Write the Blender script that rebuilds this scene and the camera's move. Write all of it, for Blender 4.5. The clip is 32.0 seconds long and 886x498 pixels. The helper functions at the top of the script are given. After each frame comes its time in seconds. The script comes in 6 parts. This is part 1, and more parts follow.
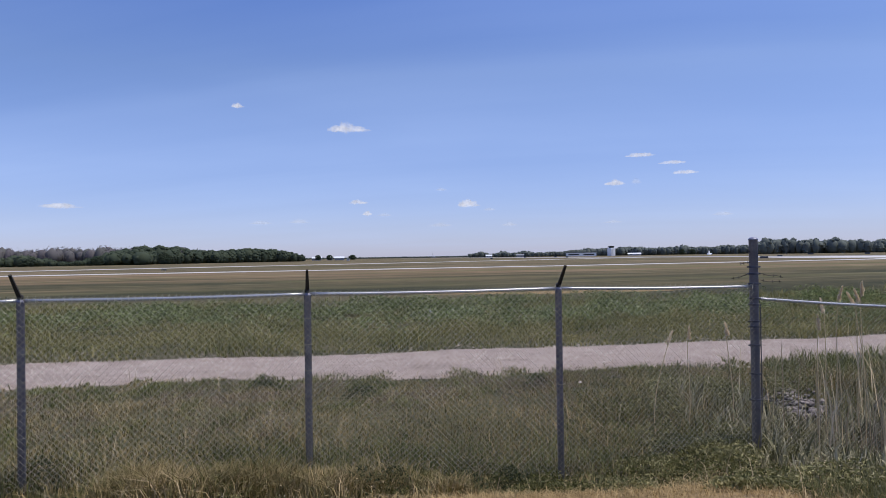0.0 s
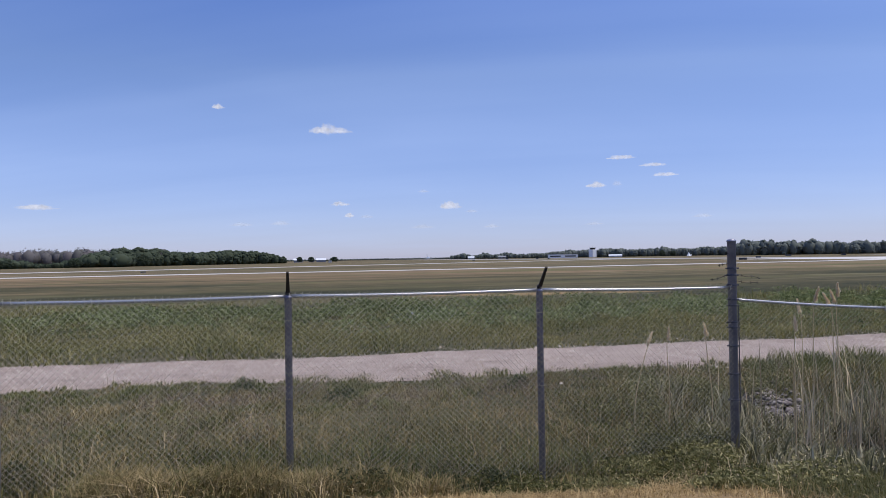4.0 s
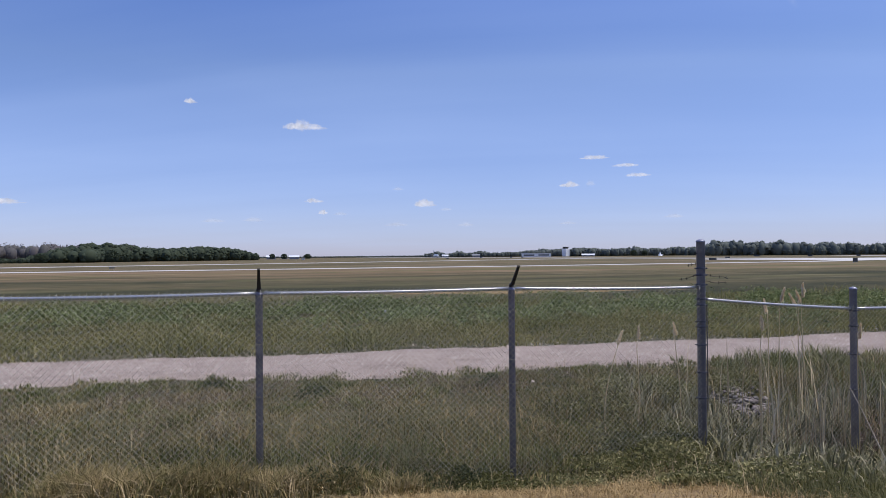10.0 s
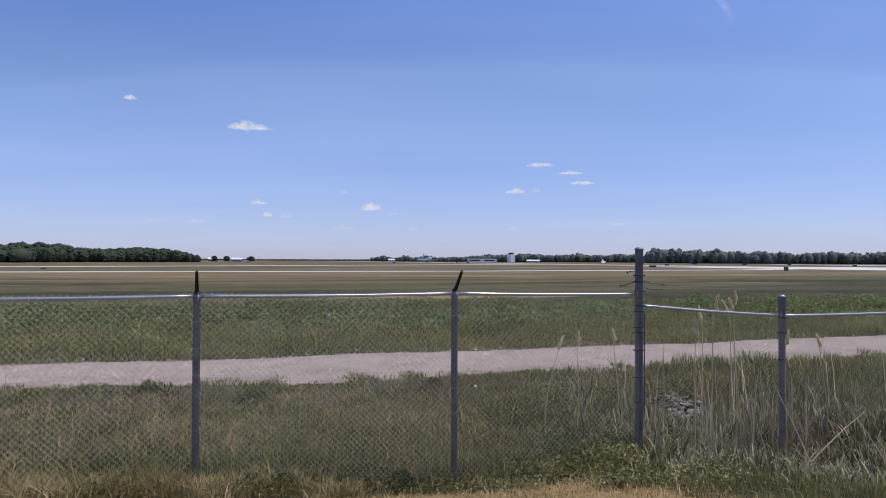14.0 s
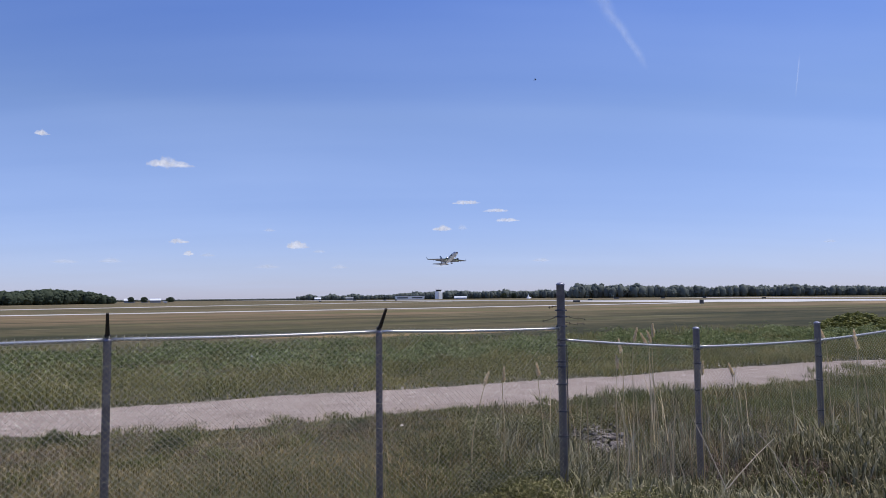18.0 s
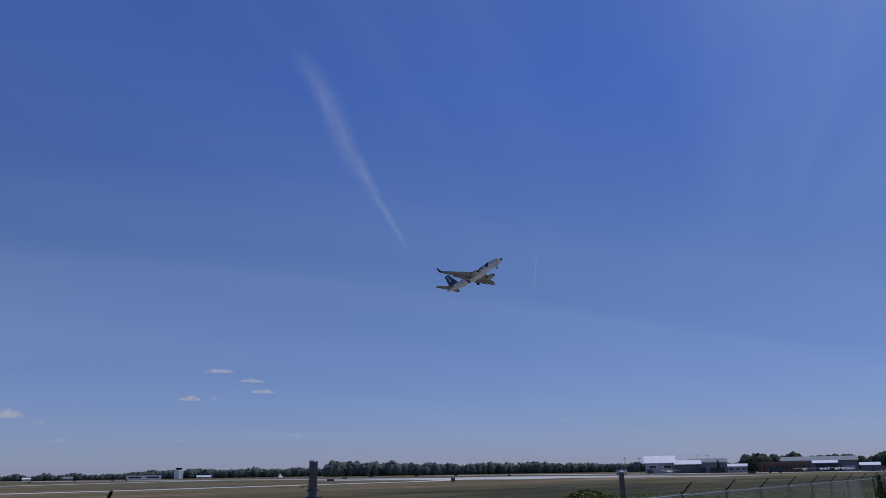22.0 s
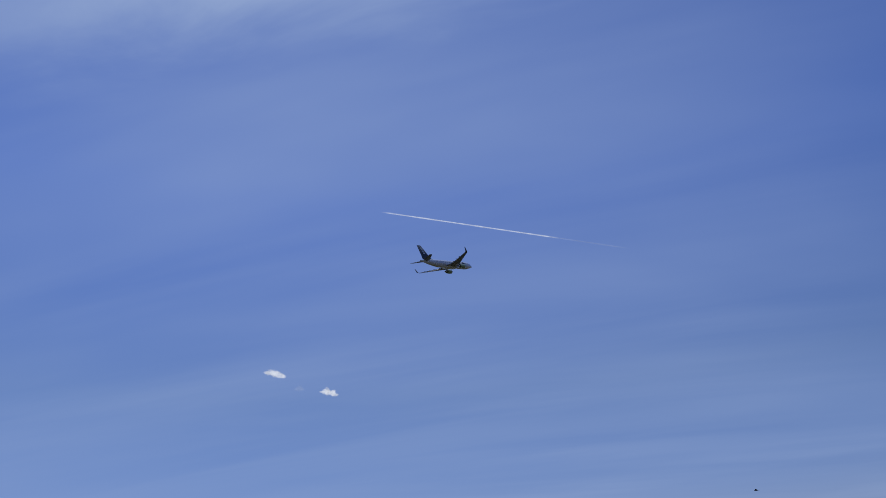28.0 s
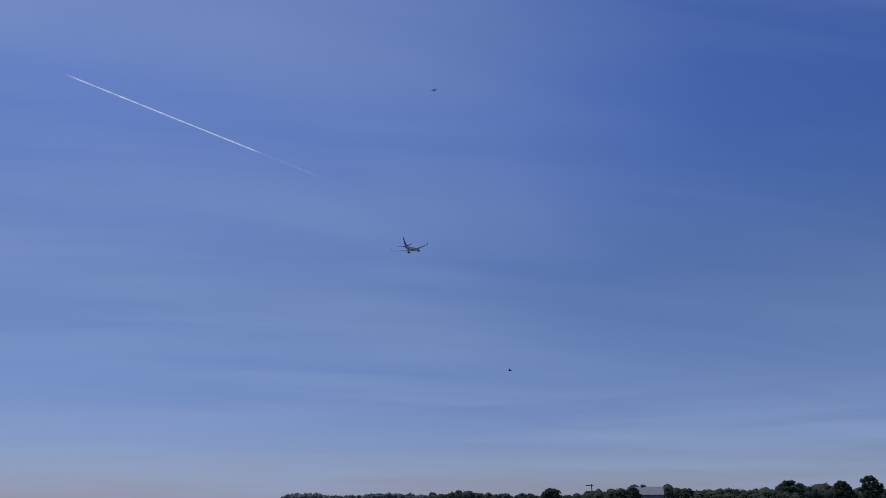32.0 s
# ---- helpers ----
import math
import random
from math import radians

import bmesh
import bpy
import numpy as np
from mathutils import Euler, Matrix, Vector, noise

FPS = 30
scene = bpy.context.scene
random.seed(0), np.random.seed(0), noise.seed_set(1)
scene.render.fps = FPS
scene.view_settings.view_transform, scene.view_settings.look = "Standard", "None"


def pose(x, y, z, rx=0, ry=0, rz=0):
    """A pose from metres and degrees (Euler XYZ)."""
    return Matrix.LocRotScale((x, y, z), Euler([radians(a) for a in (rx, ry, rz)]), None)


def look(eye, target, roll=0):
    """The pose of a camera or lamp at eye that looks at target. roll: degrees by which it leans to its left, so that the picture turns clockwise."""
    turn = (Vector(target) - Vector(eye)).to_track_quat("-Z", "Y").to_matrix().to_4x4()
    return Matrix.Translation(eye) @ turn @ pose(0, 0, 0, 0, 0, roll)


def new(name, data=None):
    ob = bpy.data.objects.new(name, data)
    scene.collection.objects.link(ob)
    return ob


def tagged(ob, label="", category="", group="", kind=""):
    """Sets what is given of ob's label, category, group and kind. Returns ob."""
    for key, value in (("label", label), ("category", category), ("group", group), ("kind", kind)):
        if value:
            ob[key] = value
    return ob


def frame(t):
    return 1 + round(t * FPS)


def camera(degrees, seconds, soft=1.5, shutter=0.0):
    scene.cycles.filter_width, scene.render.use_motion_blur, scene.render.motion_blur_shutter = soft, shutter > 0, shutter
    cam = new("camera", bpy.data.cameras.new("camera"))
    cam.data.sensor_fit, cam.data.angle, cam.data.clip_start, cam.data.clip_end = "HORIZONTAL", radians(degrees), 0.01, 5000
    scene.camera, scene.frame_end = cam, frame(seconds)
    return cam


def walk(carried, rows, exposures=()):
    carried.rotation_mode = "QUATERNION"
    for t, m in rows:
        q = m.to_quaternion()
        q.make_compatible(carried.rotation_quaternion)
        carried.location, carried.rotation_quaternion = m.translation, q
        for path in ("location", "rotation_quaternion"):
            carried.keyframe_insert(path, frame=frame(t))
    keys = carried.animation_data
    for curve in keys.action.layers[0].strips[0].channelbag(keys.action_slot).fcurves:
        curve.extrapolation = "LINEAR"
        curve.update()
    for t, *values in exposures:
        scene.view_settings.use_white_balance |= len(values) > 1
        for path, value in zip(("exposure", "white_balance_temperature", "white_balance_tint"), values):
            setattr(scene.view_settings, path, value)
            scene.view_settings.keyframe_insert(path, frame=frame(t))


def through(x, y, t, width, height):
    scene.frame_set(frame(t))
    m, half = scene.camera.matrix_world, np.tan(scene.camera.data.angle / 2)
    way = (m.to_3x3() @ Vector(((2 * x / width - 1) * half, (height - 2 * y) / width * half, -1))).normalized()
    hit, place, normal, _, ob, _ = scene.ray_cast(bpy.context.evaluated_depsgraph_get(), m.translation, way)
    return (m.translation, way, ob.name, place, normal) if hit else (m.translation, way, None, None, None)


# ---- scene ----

EXPOSURES = [(0.0, 0.0, 6560, 10), (18.5, 0.0, 6560, 10), (19.5, -0.25, 6400, 10), (20.0, -0.54, 6020, 10), (20.5, -0.7, 5930, 10), (21.0, -0.84, 5850, 10), (22.0, -0.93, 5950, 10),
             (23.0, -0.93, 6100, 10), (24.0, -0.84, 6100, 10), (25.0, -0.9, 6150, 10), (26.5, -0.93, 6250, 10), (29.0, -0.87, 6130, 10), (32.0, -0.9, 6150, 10)]



def stand(yaw, pitch, roll):
    """The phone is held at arm's length from a body that turns on the spot."""
    y, p = radians(yaw), radians(pitch)
    e = radians(max(yaw, -15.5))
    eye = Vector((-math.sin(e) * 0.42, math.cos(e) * 0.42 - 0.42, 2.34))
    way = Vector((-math.sin(y) * math.cos(p), math.cos(y) * math.cos(p), math.sin(p)))
    return look(eye, eye + way * 10, roll)


cam = camera(63.99, 32.0, soft=0.75)
walk(cam, [
    (0.0, stand(-0.00, 0.64, -0.84)),
    (0.5, stand(0.38, 1.18, -0.89)),
    (1.0, stand(0.05, 1.44, -0.90)),
    (1.5, stand(0.36, 1.70, -1.55)),
    (2.0, stand(-0.39, 1.69, -1.29)),
    (2.5, stand(-1.70, 1.75, -0.03)),
    (3.0, stand(-1.49, 1.14, -0.46)),
    (3.5, stand(-1.75, 1.04, -0.37)),
    (4.0, stand(-1.44, 0.76, -0.90)),
    (4.5, stand(-1.83, 0.50, -1.00)),
    (6.5, stand(-2.58, 0.71, -0.53)),
    (7.0, stand(-2.56, 1.02, -0.68)),
    (7.5, stand(-2.28, 0.72, -0.76)),
    (8.0, stand(-2.46, 0.07, -0.72)),
    (8.5, stand(-2.44, 0.19, -0.46)),
    (9.0, stand(-2.66, 0.26, -0.54)),
    (9.5, stand(-2.86, 1.23, -0.46)),
    (10.0, stand(-3.53, 0.58, -0.46)),
    (10.5, stand(-3.82, 0.90, -0.38)),
    (11.0, stand(-4.75, 1.12, -0.46)),
    (11.5, stand(-5.24, 0.94, -0.31)),
    (12.0, stand(-5.44, 0.64, -0.43)),
    (12.5, stand(-5.23, 0.38, -0.53)),
    (13.0, stand(-4.95, 0.83, -0.33)),
    (13.5, stand(-6.39, 0.90, -0.01)),
    (15.5, stand(-9.44, 1.80, 0.04)),
    (16.0, stand(-9.92, 2.54, -0.11)),
    (16.5, stand(-10.53, 3.08, -0.30)),
    (17.0, stand(-11.61, 3.72, -0.53)),
    (17.5, stand(-12.54, 3.76, -0.17)),
    (18.0, stand(-13.73, 3.94, -0.58)),
    (18.5, stand(-15.19, 5.43, -0.41)),
    (19.0, stand(-17.05, 6.32, -0.91)),
    (19.5, stand(-18.85, 7.91, -0.56)),
    (20.0, stand(-21.24, 9.53, -1.10)),
    (20.5, stand(-23.32, 10.61, -1.20)),
    (21.0, stand(-25.64, 12.86, -1.22)),
    (21.5, stand(-29.35, 14.93, -1.04)),
    (22.0, stand(-33.18, 17.54, -0.91)),
    (22.5, stand(-39.13, 18.52, -1.10)),
    (23.0, stand(-44.14, 21.67, -0.76)),
    (23.5, stand(-52.78, 24.81, -2.77)),
    (24.0, stand(-61.10, 26.80, -2.10)),
    (24.5, stand(-73.05, 29.18, -2.27)),
    (25.0, stand(-83.70, 30.18, -3.59)),
    (25.5, stand(-93.34, 30.61, -3.43)),
    (26.0, stand(-99.24, 31.19, -2.65)),
    (26.5, stand(-106.96, 30.27, -2.86)),
    (28.5, stand(-134.35, 24.36, -3.19)),
    (29.0, stand(-138.00, 23.15, -2.51)),
    (29.5, stand(-139.44, 23.21, -2.20)),
    (30.0, stand(-142.51, 22.54, -2.89)),
    (30.5, stand(-145.27, 21.80, -2.80)),
    (31.0, stand(-147.98, 21.27, -0.26)),
    (31.5, stand(-150.58, 20.53, -0.68)),
    (32.0, stand(-153.00, 19.62, -0.19)),
], EXPOSURES)

# ---- light: a high summer sun and a clear sky with thin cirrus ----
SUN_AZ, SUN_EL = 98.0, 66.0


def on_compass(az, dist, z=0.0):
    a = radians(az)
    return Vector((math.sin(a) * dist, math.cos(a) * dist, z))


def mathn(nt, op, a, b=None, c=None):
    n = nt.nodes.new("ShaderNodeMath")
    n.operation = op
    for i, v in enumerate((a, b, c)):
        if v is None:
            continue
        if isinstance(v, (int, float)):
            n.inputs[i].default_value = v
        else:
            nt.links.new(v, n.inputs[i])
    return n.outputs[0]


def rampn(nt, fac, stops):
    n = nt.nodes.new("ShaderNodeValToRGB")
    el = n.color_ramp.elements
    while len(el) < len(stops):
        el.new(0.5)
    for e, (p, c) in zip(el, stops):
        e.position = p
        e.color = (*c, 1.0) if isinstance(c, tuple) else (c, c, c, 1.0)
    nt.links.new(fac, n.inputs[0])
    return n.outputs[0]


def noisen(nt, vec, scale, detail=4.0, rough=0.55, distort=0.0):
    n = nt.nodes.new("ShaderNodeTexNoise")
    n.inputs["Scale"].default_value = scale
    n.inputs["Detail"].default_value = detail
    n.inputs["Roughness"].default_value = rough
    n.inputs["Distortion"].default_value = distort
    nt.links.new(vec, n.inputs["Vector"])
    return n.outputs[0]


def mixn(nt, fac, a, b, blend="MIX"):
    n = nt.nodes.new("ShaderNodeMix")
    n.data_type, n.blend_type = "RGBA", blend
    for i, v in ((0, fac), (6, a), (7, b)):
        if isinstance(v, (int, float)):
            n.inputs[i].default_value = v
        elif isinstance(v, tuple):
            n.inputs[i].default_value = (*v, 1.0)
        else:
            nt.links.new(v, n.inputs[i])
    return n.outputs[2]


def mapn(nt, vec, scale=(1, 1, 1), rot=(0, 0, 0), loc=(0, 0, 0)):
    n = nt.nodes.new("ShaderNodeMapping")
    n.inputs["Scale"].default_value = scale
    n.inputs["Rotation"].default_value = [radians(a) for a in rot]
    n.inputs["Location"].default_value = loc
    nt.links.new(vec, n.inputs["Vector"])
    return n.outputs[0]


def build_world():
    w = bpy.data.worlds.new("sky")
    scene.world = w
    w.use_nodes = True
    nt = w.node_tree
    nt.nodes.clear()
    sky = nt.nodes.new("ShaderNodeTexSky")
    sky.sky_type, sky.sun_disc = "NISHITA", False
    sky.sun_elevation, sky.sun_rotation = radians(SUN_EL), radians(SUN_AZ)
    sky.altitude, sky.air_density, sky.dust_density, sky.ozone_density = 250, 1.0, 0.2, 3.0
    co = nt.nodes.new("ShaderNodeTexCoord").outputs["Generated"]
    sep = nt.nodes.new("ShaderNodeSeparateXYZ")
    nt.links.new(co, sep.inputs[0])
    # a flat layer high above: the direction is spread out over it
    up = mathn(nt, "ADD", mathn(nt, "MAXIMUM", sep.outputs[2], 0.0), 0.12)
    comb = nt.nodes.new("ShaderNodeCombineXYZ")
    comb_x, comb_y = mathn(nt, "DIVIDE", sep.outputs[0], up), mathn(nt, "DIVIDE", sep.outputs[1], up)
    nt.links.new(comb_x, comb.inputs[0])
    nt.links.new(comb_y, comb.inputs[1])
    flat = comb.outputs[0]
    def across(px, py, angle):
        """Distance to the left of a line on that layer."""
        a = radians(angle)
        return mathn(nt, "ADD", mathn(nt, "MULTIPLY", mathn(nt, "SUBTRACT", comb_x, px), -math.sin(a)), mathn(nt, "MULTIPLY", mathn(nt, "SUBTRACT", comb_y, py), math.cos(a)))

    def step(v, lo, hi):
        n = nt.nodes.new("ShaderNodeMapRange")
        n.interpolation_type = "SMOOTHSTEP"
        n.inputs["From Min"].default_value, n.inputs["From Max"].default_value = lo, hi
        nt.links.new(v, n.inputs[0])
        return n.outputs[0]

    # long streaks drawn out to the north-east, in two sizes, and a ragged grain across them
    lane = mapn(nt, flat, rot=(0, 0, -39))
    streak = noisen(nt, mapn(nt, lane, (0.28, 1.5, 1)), 1.25, 4, 0.5, 0.5)
    broad = noisen(nt, mapn(nt, lane, (0.45, 0.8, 1), loc=(3.1, 1.7, 0)), 0.9, 3, 0.5, 0.4)
    level = noisen(nt, mapn(nt, mapn(nt, flat, rot=(0, 0, 14)), (0.2, 1.3, 1), loc=(0.4, 2.2, 0)), 1.2, 4, 0.5, 0.35)
    turn = step(comb_y, 0.7, 1.7)
    streak = mathn(nt, "ADD", mathn(nt, "MULTIPLY", streak, mathn(nt, "SUBTRACT", 1.0, turn)), mathn(nt, "MULTIPLY", mathn(nt, "ADD", mathn(nt, "MULTIPLY", mathn(nt, "SUBTRACT", level, 0.5), 0.6), 0.5), turn))
    ragged = noisen(nt, mapn(nt, lane, (0.8, 1.6, 1), loc=(1.3, 0.4, 0)), 2.6, 5, 0.58, 0.7)
    veil = mathn(nt, "MULTIPLY", rampn(nt, streak, [(0.36, 0.0), (0.68, 1.0)]), rampn(nt, broad, [(0.3, 0.25), (0.7, 1.0)]))
    veil = mathn(nt, "MULTIPLY", veil, 0.3)
    # cirrus shines brighter towards the sun, and lies thicker south of it
    dot = nt.nodes.new("ShaderNodeVectorMath")
    dot.operation = "DOT_PRODUCT"
    nt.links.new(co, dot.inputs[0])
    dot.inputs[1].default_value = on_compass(SUN_AZ + 19, math.cos(radians(SUN_EL - 2)), math.sin(radians(SUN_EL - 2)))
    glow = rampn(nt, dot.outputs["Value"], [(0.42, 0.0), (0.55, 0.07), (0.66, 0.17), (0.76, 0.27), (0.85, 0.38), (0.93, 0.48), (1.0, 0.95)])
    # one thick sheet below the sun: a clear lane on its north side, a sharp edge on its south side
    edge = mathn(nt, "ADD", across(0.82, -0.33, 39), mathn(nt, "MULTIPLY", mathn(nt, "SUBTRACT", ragged, 0.5), 0.22))
    lane_n = mathn(nt, "ADD", across(0.73, 0.09, 24), mathn(nt, "MULTIPLY", mathn(nt, "SUBTRACT", ragged, 0.5), 0.06))
    clear = mathn(nt, "SUBTRACT", 1.0, mathn(nt, "MULTIPLY", mathn(nt, "SUBTRACT", 1.0, step(mathn(nt, "ABSOLUTE", mathn(nt, "ADD", lane_n, 0.0)), 0.005, 0.1)), 0.45))
    sheet = mathn(nt, "MULTIPLY", mathn(nt, "MULTIPLY", step(edge, -0.16, 0.12), clear), mathn(nt, "SUBTRACT", 1.0, mathn(nt, "MULTIPLY", step(lane_n, 0.0, 0.36), 0.92)))
    sheet = mathn(nt, "MULTIPLY", sheet, mathn(nt, "SUBTRACT", 1.0, step(comb_x, 0.75, 1.5)))
    sheet = mathn(nt, "MULTIPLY", sheet, rampn(nt, ragged, [(0.3, 0.55), (0.7, 1.0)]))
    veil = mathn(nt, "MULTIPLY", veil, mathn(nt, "ADD", mathn(nt, "MULTIPLY", glow, 2.2), 0.7))
    veil = mathn(nt, "ADD", veil, mathn(nt, "MULTIPLY", glow, mathn(nt, "MULTIPLY", mathn(nt, "ADD", mathn(nt, "MULTIPLY", sheet, 1.45), 0.36), clear)))
    # a broad thin sheet far to the north, and low pale bars in the south
    north = mathn(nt, "ADD", across(1.2, 2.24, -11), mathn(nt, "MULTIPLY", mathn(nt, "SUBTRACT", streak, 0.5), 0.3))
    veil = mathn(nt, "ADD", veil, mathn(nt, "MULTIPLY", step(north, -0.06, 0.16), 0.085))
    south = nt.nodes.new("ShaderNodeVectorMath")
    south.operation = "DOT_PRODUCT"
    nt.links.new(co, south.inputs[0])
    south.inputs[1].default_value = on_compass(136, math.cos(radians(34)), math.sin(radians(34)))
    veil = mathn(nt, "ADD", veil, mathn(nt, "MULTIPLY", step(south.outputs["Value"], 0.82, 0.98), mathn(nt, "MULTIPLY", rampn(nt, broad, [(0.3, 0.4), (0.65, 1.0)]), 0.14)))
    bars = noisen(nt, mapn(nt, co, (1.1, 1.1, 17), loc=(0.2, 0.5, 0.35)), 2.0, 4, 0.5, 0.3)
    low = mathn(nt, "MULTIPLY", step(mathn(nt, "MULTIPLY", sep.outputs[2], -1.0), -0.19, -0.05), step(mathn(nt, "MULTIPLY", sep.outputs[1], -1.0), 0.2, 0.8))
    veil = mathn(nt, "ADD", veil, mathn(nt, "MULTIPLY", mathn(nt, "MULTIPLY", rampn(nt, bars, [(0.44, 0.0), (0.6, 1.0)]), low), 0.27))
    # clean, violet-blue summer air
    air = rampn(nt, sep.outputs[2], [(0.0, (0.7, 0.735, 1.22)), (0.05, (0.825, 0.83, 1.255)), (0.25, (0.96, 0.99, 1.31)), (0.5, (0.7, 0.94, 1.7))])
    col = mixn(nt, veil, mixn(nt, 1.0, sky.outputs[0], air, "MULTIPLY"), (5.55, 7.15, 11.0))
    bg = nt.nodes.new("ShaderNodeBackground")
    bg.inputs[1].default_value = 0.1
    nt.links.new(col, bg.inputs[0])
    out = nt.nodes.new("ShaderNodeOutputWorld")
    nt.links.new(bg.outputs[0], out.inputs[0])


build_world()
sun = new("sun", bpy.data.lights.new("sun", "SUN"))
sun.data.energy, sun.data.angle, sun.data.color = 3.6, radians(0.53), (1.0, 0.935, 0.83)
sun.matrix_world = look(on_compass(SUN_AZ, 1000 * math.cos(radians(SUN_EL)), 1000 * math.sin(radians(SUN_EL))), (0, 0, 0))

# ---- materials ----
def surface(name, stops, scale=3.0, rough=0.7, metal=0.0, bump=0.0, bump_scale=40.0, coords="Object", second=0.35, stretch=(1, 1, 1), rot=0.0, rough_var=0.12, coat=0.0, spread=0.0):
    """A painted, grown or weathered surface: a colour ramp over coarse noise, dirtied by fine noise, with fine relief."""
    m = bpy.data.materials.new(name)
    m.use_nodes = True
    nt = m.node_tree
    b = nt.nodes["Principled BSDF"]
    if coords == "World":
        co = nt.nodes.new("ShaderNodeNewGeometry").outputs["Position"]
    else:
        co = nt.nodes.new("ShaderNodeTexCoord").outputs[coords]
    v = mapn(nt, co, stretch, (0, 0, rot))
    n1 = noisen(nt, v, scale, 4, 0.55)
    n2 = noisen(nt, v, scale * 9.0, 3, 0.6)
    mix = mathn(nt, "ADD", mathn(nt, "MULTIPLY", n1, 1.0 - second), mathn(nt, "MULTIPLY", n2, second))
    if spread:
        r = nt.nodes.new("ShaderNodeObjectInfo").outputs["Random"]
        mix = mathn(nt, "ADD", mix, mathn(nt, "MULTIPLY", mathn(nt, "SUBTRACT", r, 0.5), spread))
    k = len(stops) - 1
    col = rampn(nt, mix, [(0.3 + 0.4 * i / k, c) for i, c in enumerate(stops)]) if k else mixn(nt, 0.0, stops[0], stops[0])
    nt.links.new(col, b.inputs["Base Color"])
    nt.links.new(mathn(nt, "ADD", mathn(nt, "MULTIPLY", mathn(nt, "SUBTRACT", n2, 0.5), rough_var * 2), rough), b.inputs["Roughness"])
    b.inputs["Metallic"].default_value = metal
    b.inputs["Coat Weight"].default_value = coat
    if bump:
        bn = nt.nodes.new("ShaderNodeBump")
        bn.inputs["Strength"].default_value = bump
        bn.inputs["Distance"].default_value = 0.02
        nt.links.new(noisen(nt, v, bump_scale, 3, 0.6), bn.inputs["Height"])
        nt.links.new(bn.outputs[0], b.inputs["Normal"])
    return m


def leafy(name, stops, rough=0.6, through=0.35, patch=0.25, patch_scale=0.4):
    """Blades and leaves: each island takes its own colour, light passes through, and whole patches differ."""
    m = bpy.data.materials.new(name)
    m.use_nodes = True
    nt = m.node_tree
    b = nt.nodes["Principled BSDF"]
    geo = nt.nodes.new("ShaderNodeNewGeometry")
    n = noisen(nt, geo.outputs["Position"], patch_scale, 3, 0.55)
    f = mathn(nt, "ADD", mathn(nt, "MULTIPLY", geo.outputs["Random Per Island"], 1.0 - patch), mathn(nt, "MULTIPLY", mathn(nt, "SUBTRACT", mathn(nt, "MULTIPLY", n, 2.2), 0.6), patch))
    k = max(1, len(stops) - 1)
    col = rampn(nt, f, [(i / k, c) for i, c in enumerate(stops)])
    nt.links.new(col, b.inputs["Base Color"])
    b.inputs["Roughness"].default_value = rough
    b.inputs["Specular IOR Level"].default_value = 0.3
    tr = nt.nodes.new("ShaderNodeBsdfTranslucent")
    nt.links.new(col, tr.inputs[0])
    mx = nt.nodes.new("ShaderNodeMixShader")
    mx.inputs[0].default_value = through
    nt.links.new(b.outputs[0], mx.inputs[1])
    nt.links.new(tr.outputs[0], mx.inputs[2])
    nt.links.new(mx.outputs[0], nt.nodes["Material Output"].inputs[0])
    return m


GALV = surface("galvanised_steel", [(0.2, 0.2, 0.255), (0.28, 0.28, 0.345), (0.39, 0.39, 0.45)], 9, 0.45, 0.3, 0.08, 120)
WIRE = surface("galvanised_wire", [(0.47, 0.44, 0.35), (0.68, 0.64, 0.52)], 5, 0.6, 0.0)
LINE_POST = surface("dull_bluish_galvanised_steel", [(0.13, 0.132, 0.2), (0.21, 0.212, 0.29), (0.34, 0.34, 0.42)], 9, 0.45, 0.3, 0.08, 120)
ARM = surface("weathered_dark_arm", [(0.02, 0.018, 0.016), (0.06, 0.05, 0.04)], 30, 0.7, 0.3)


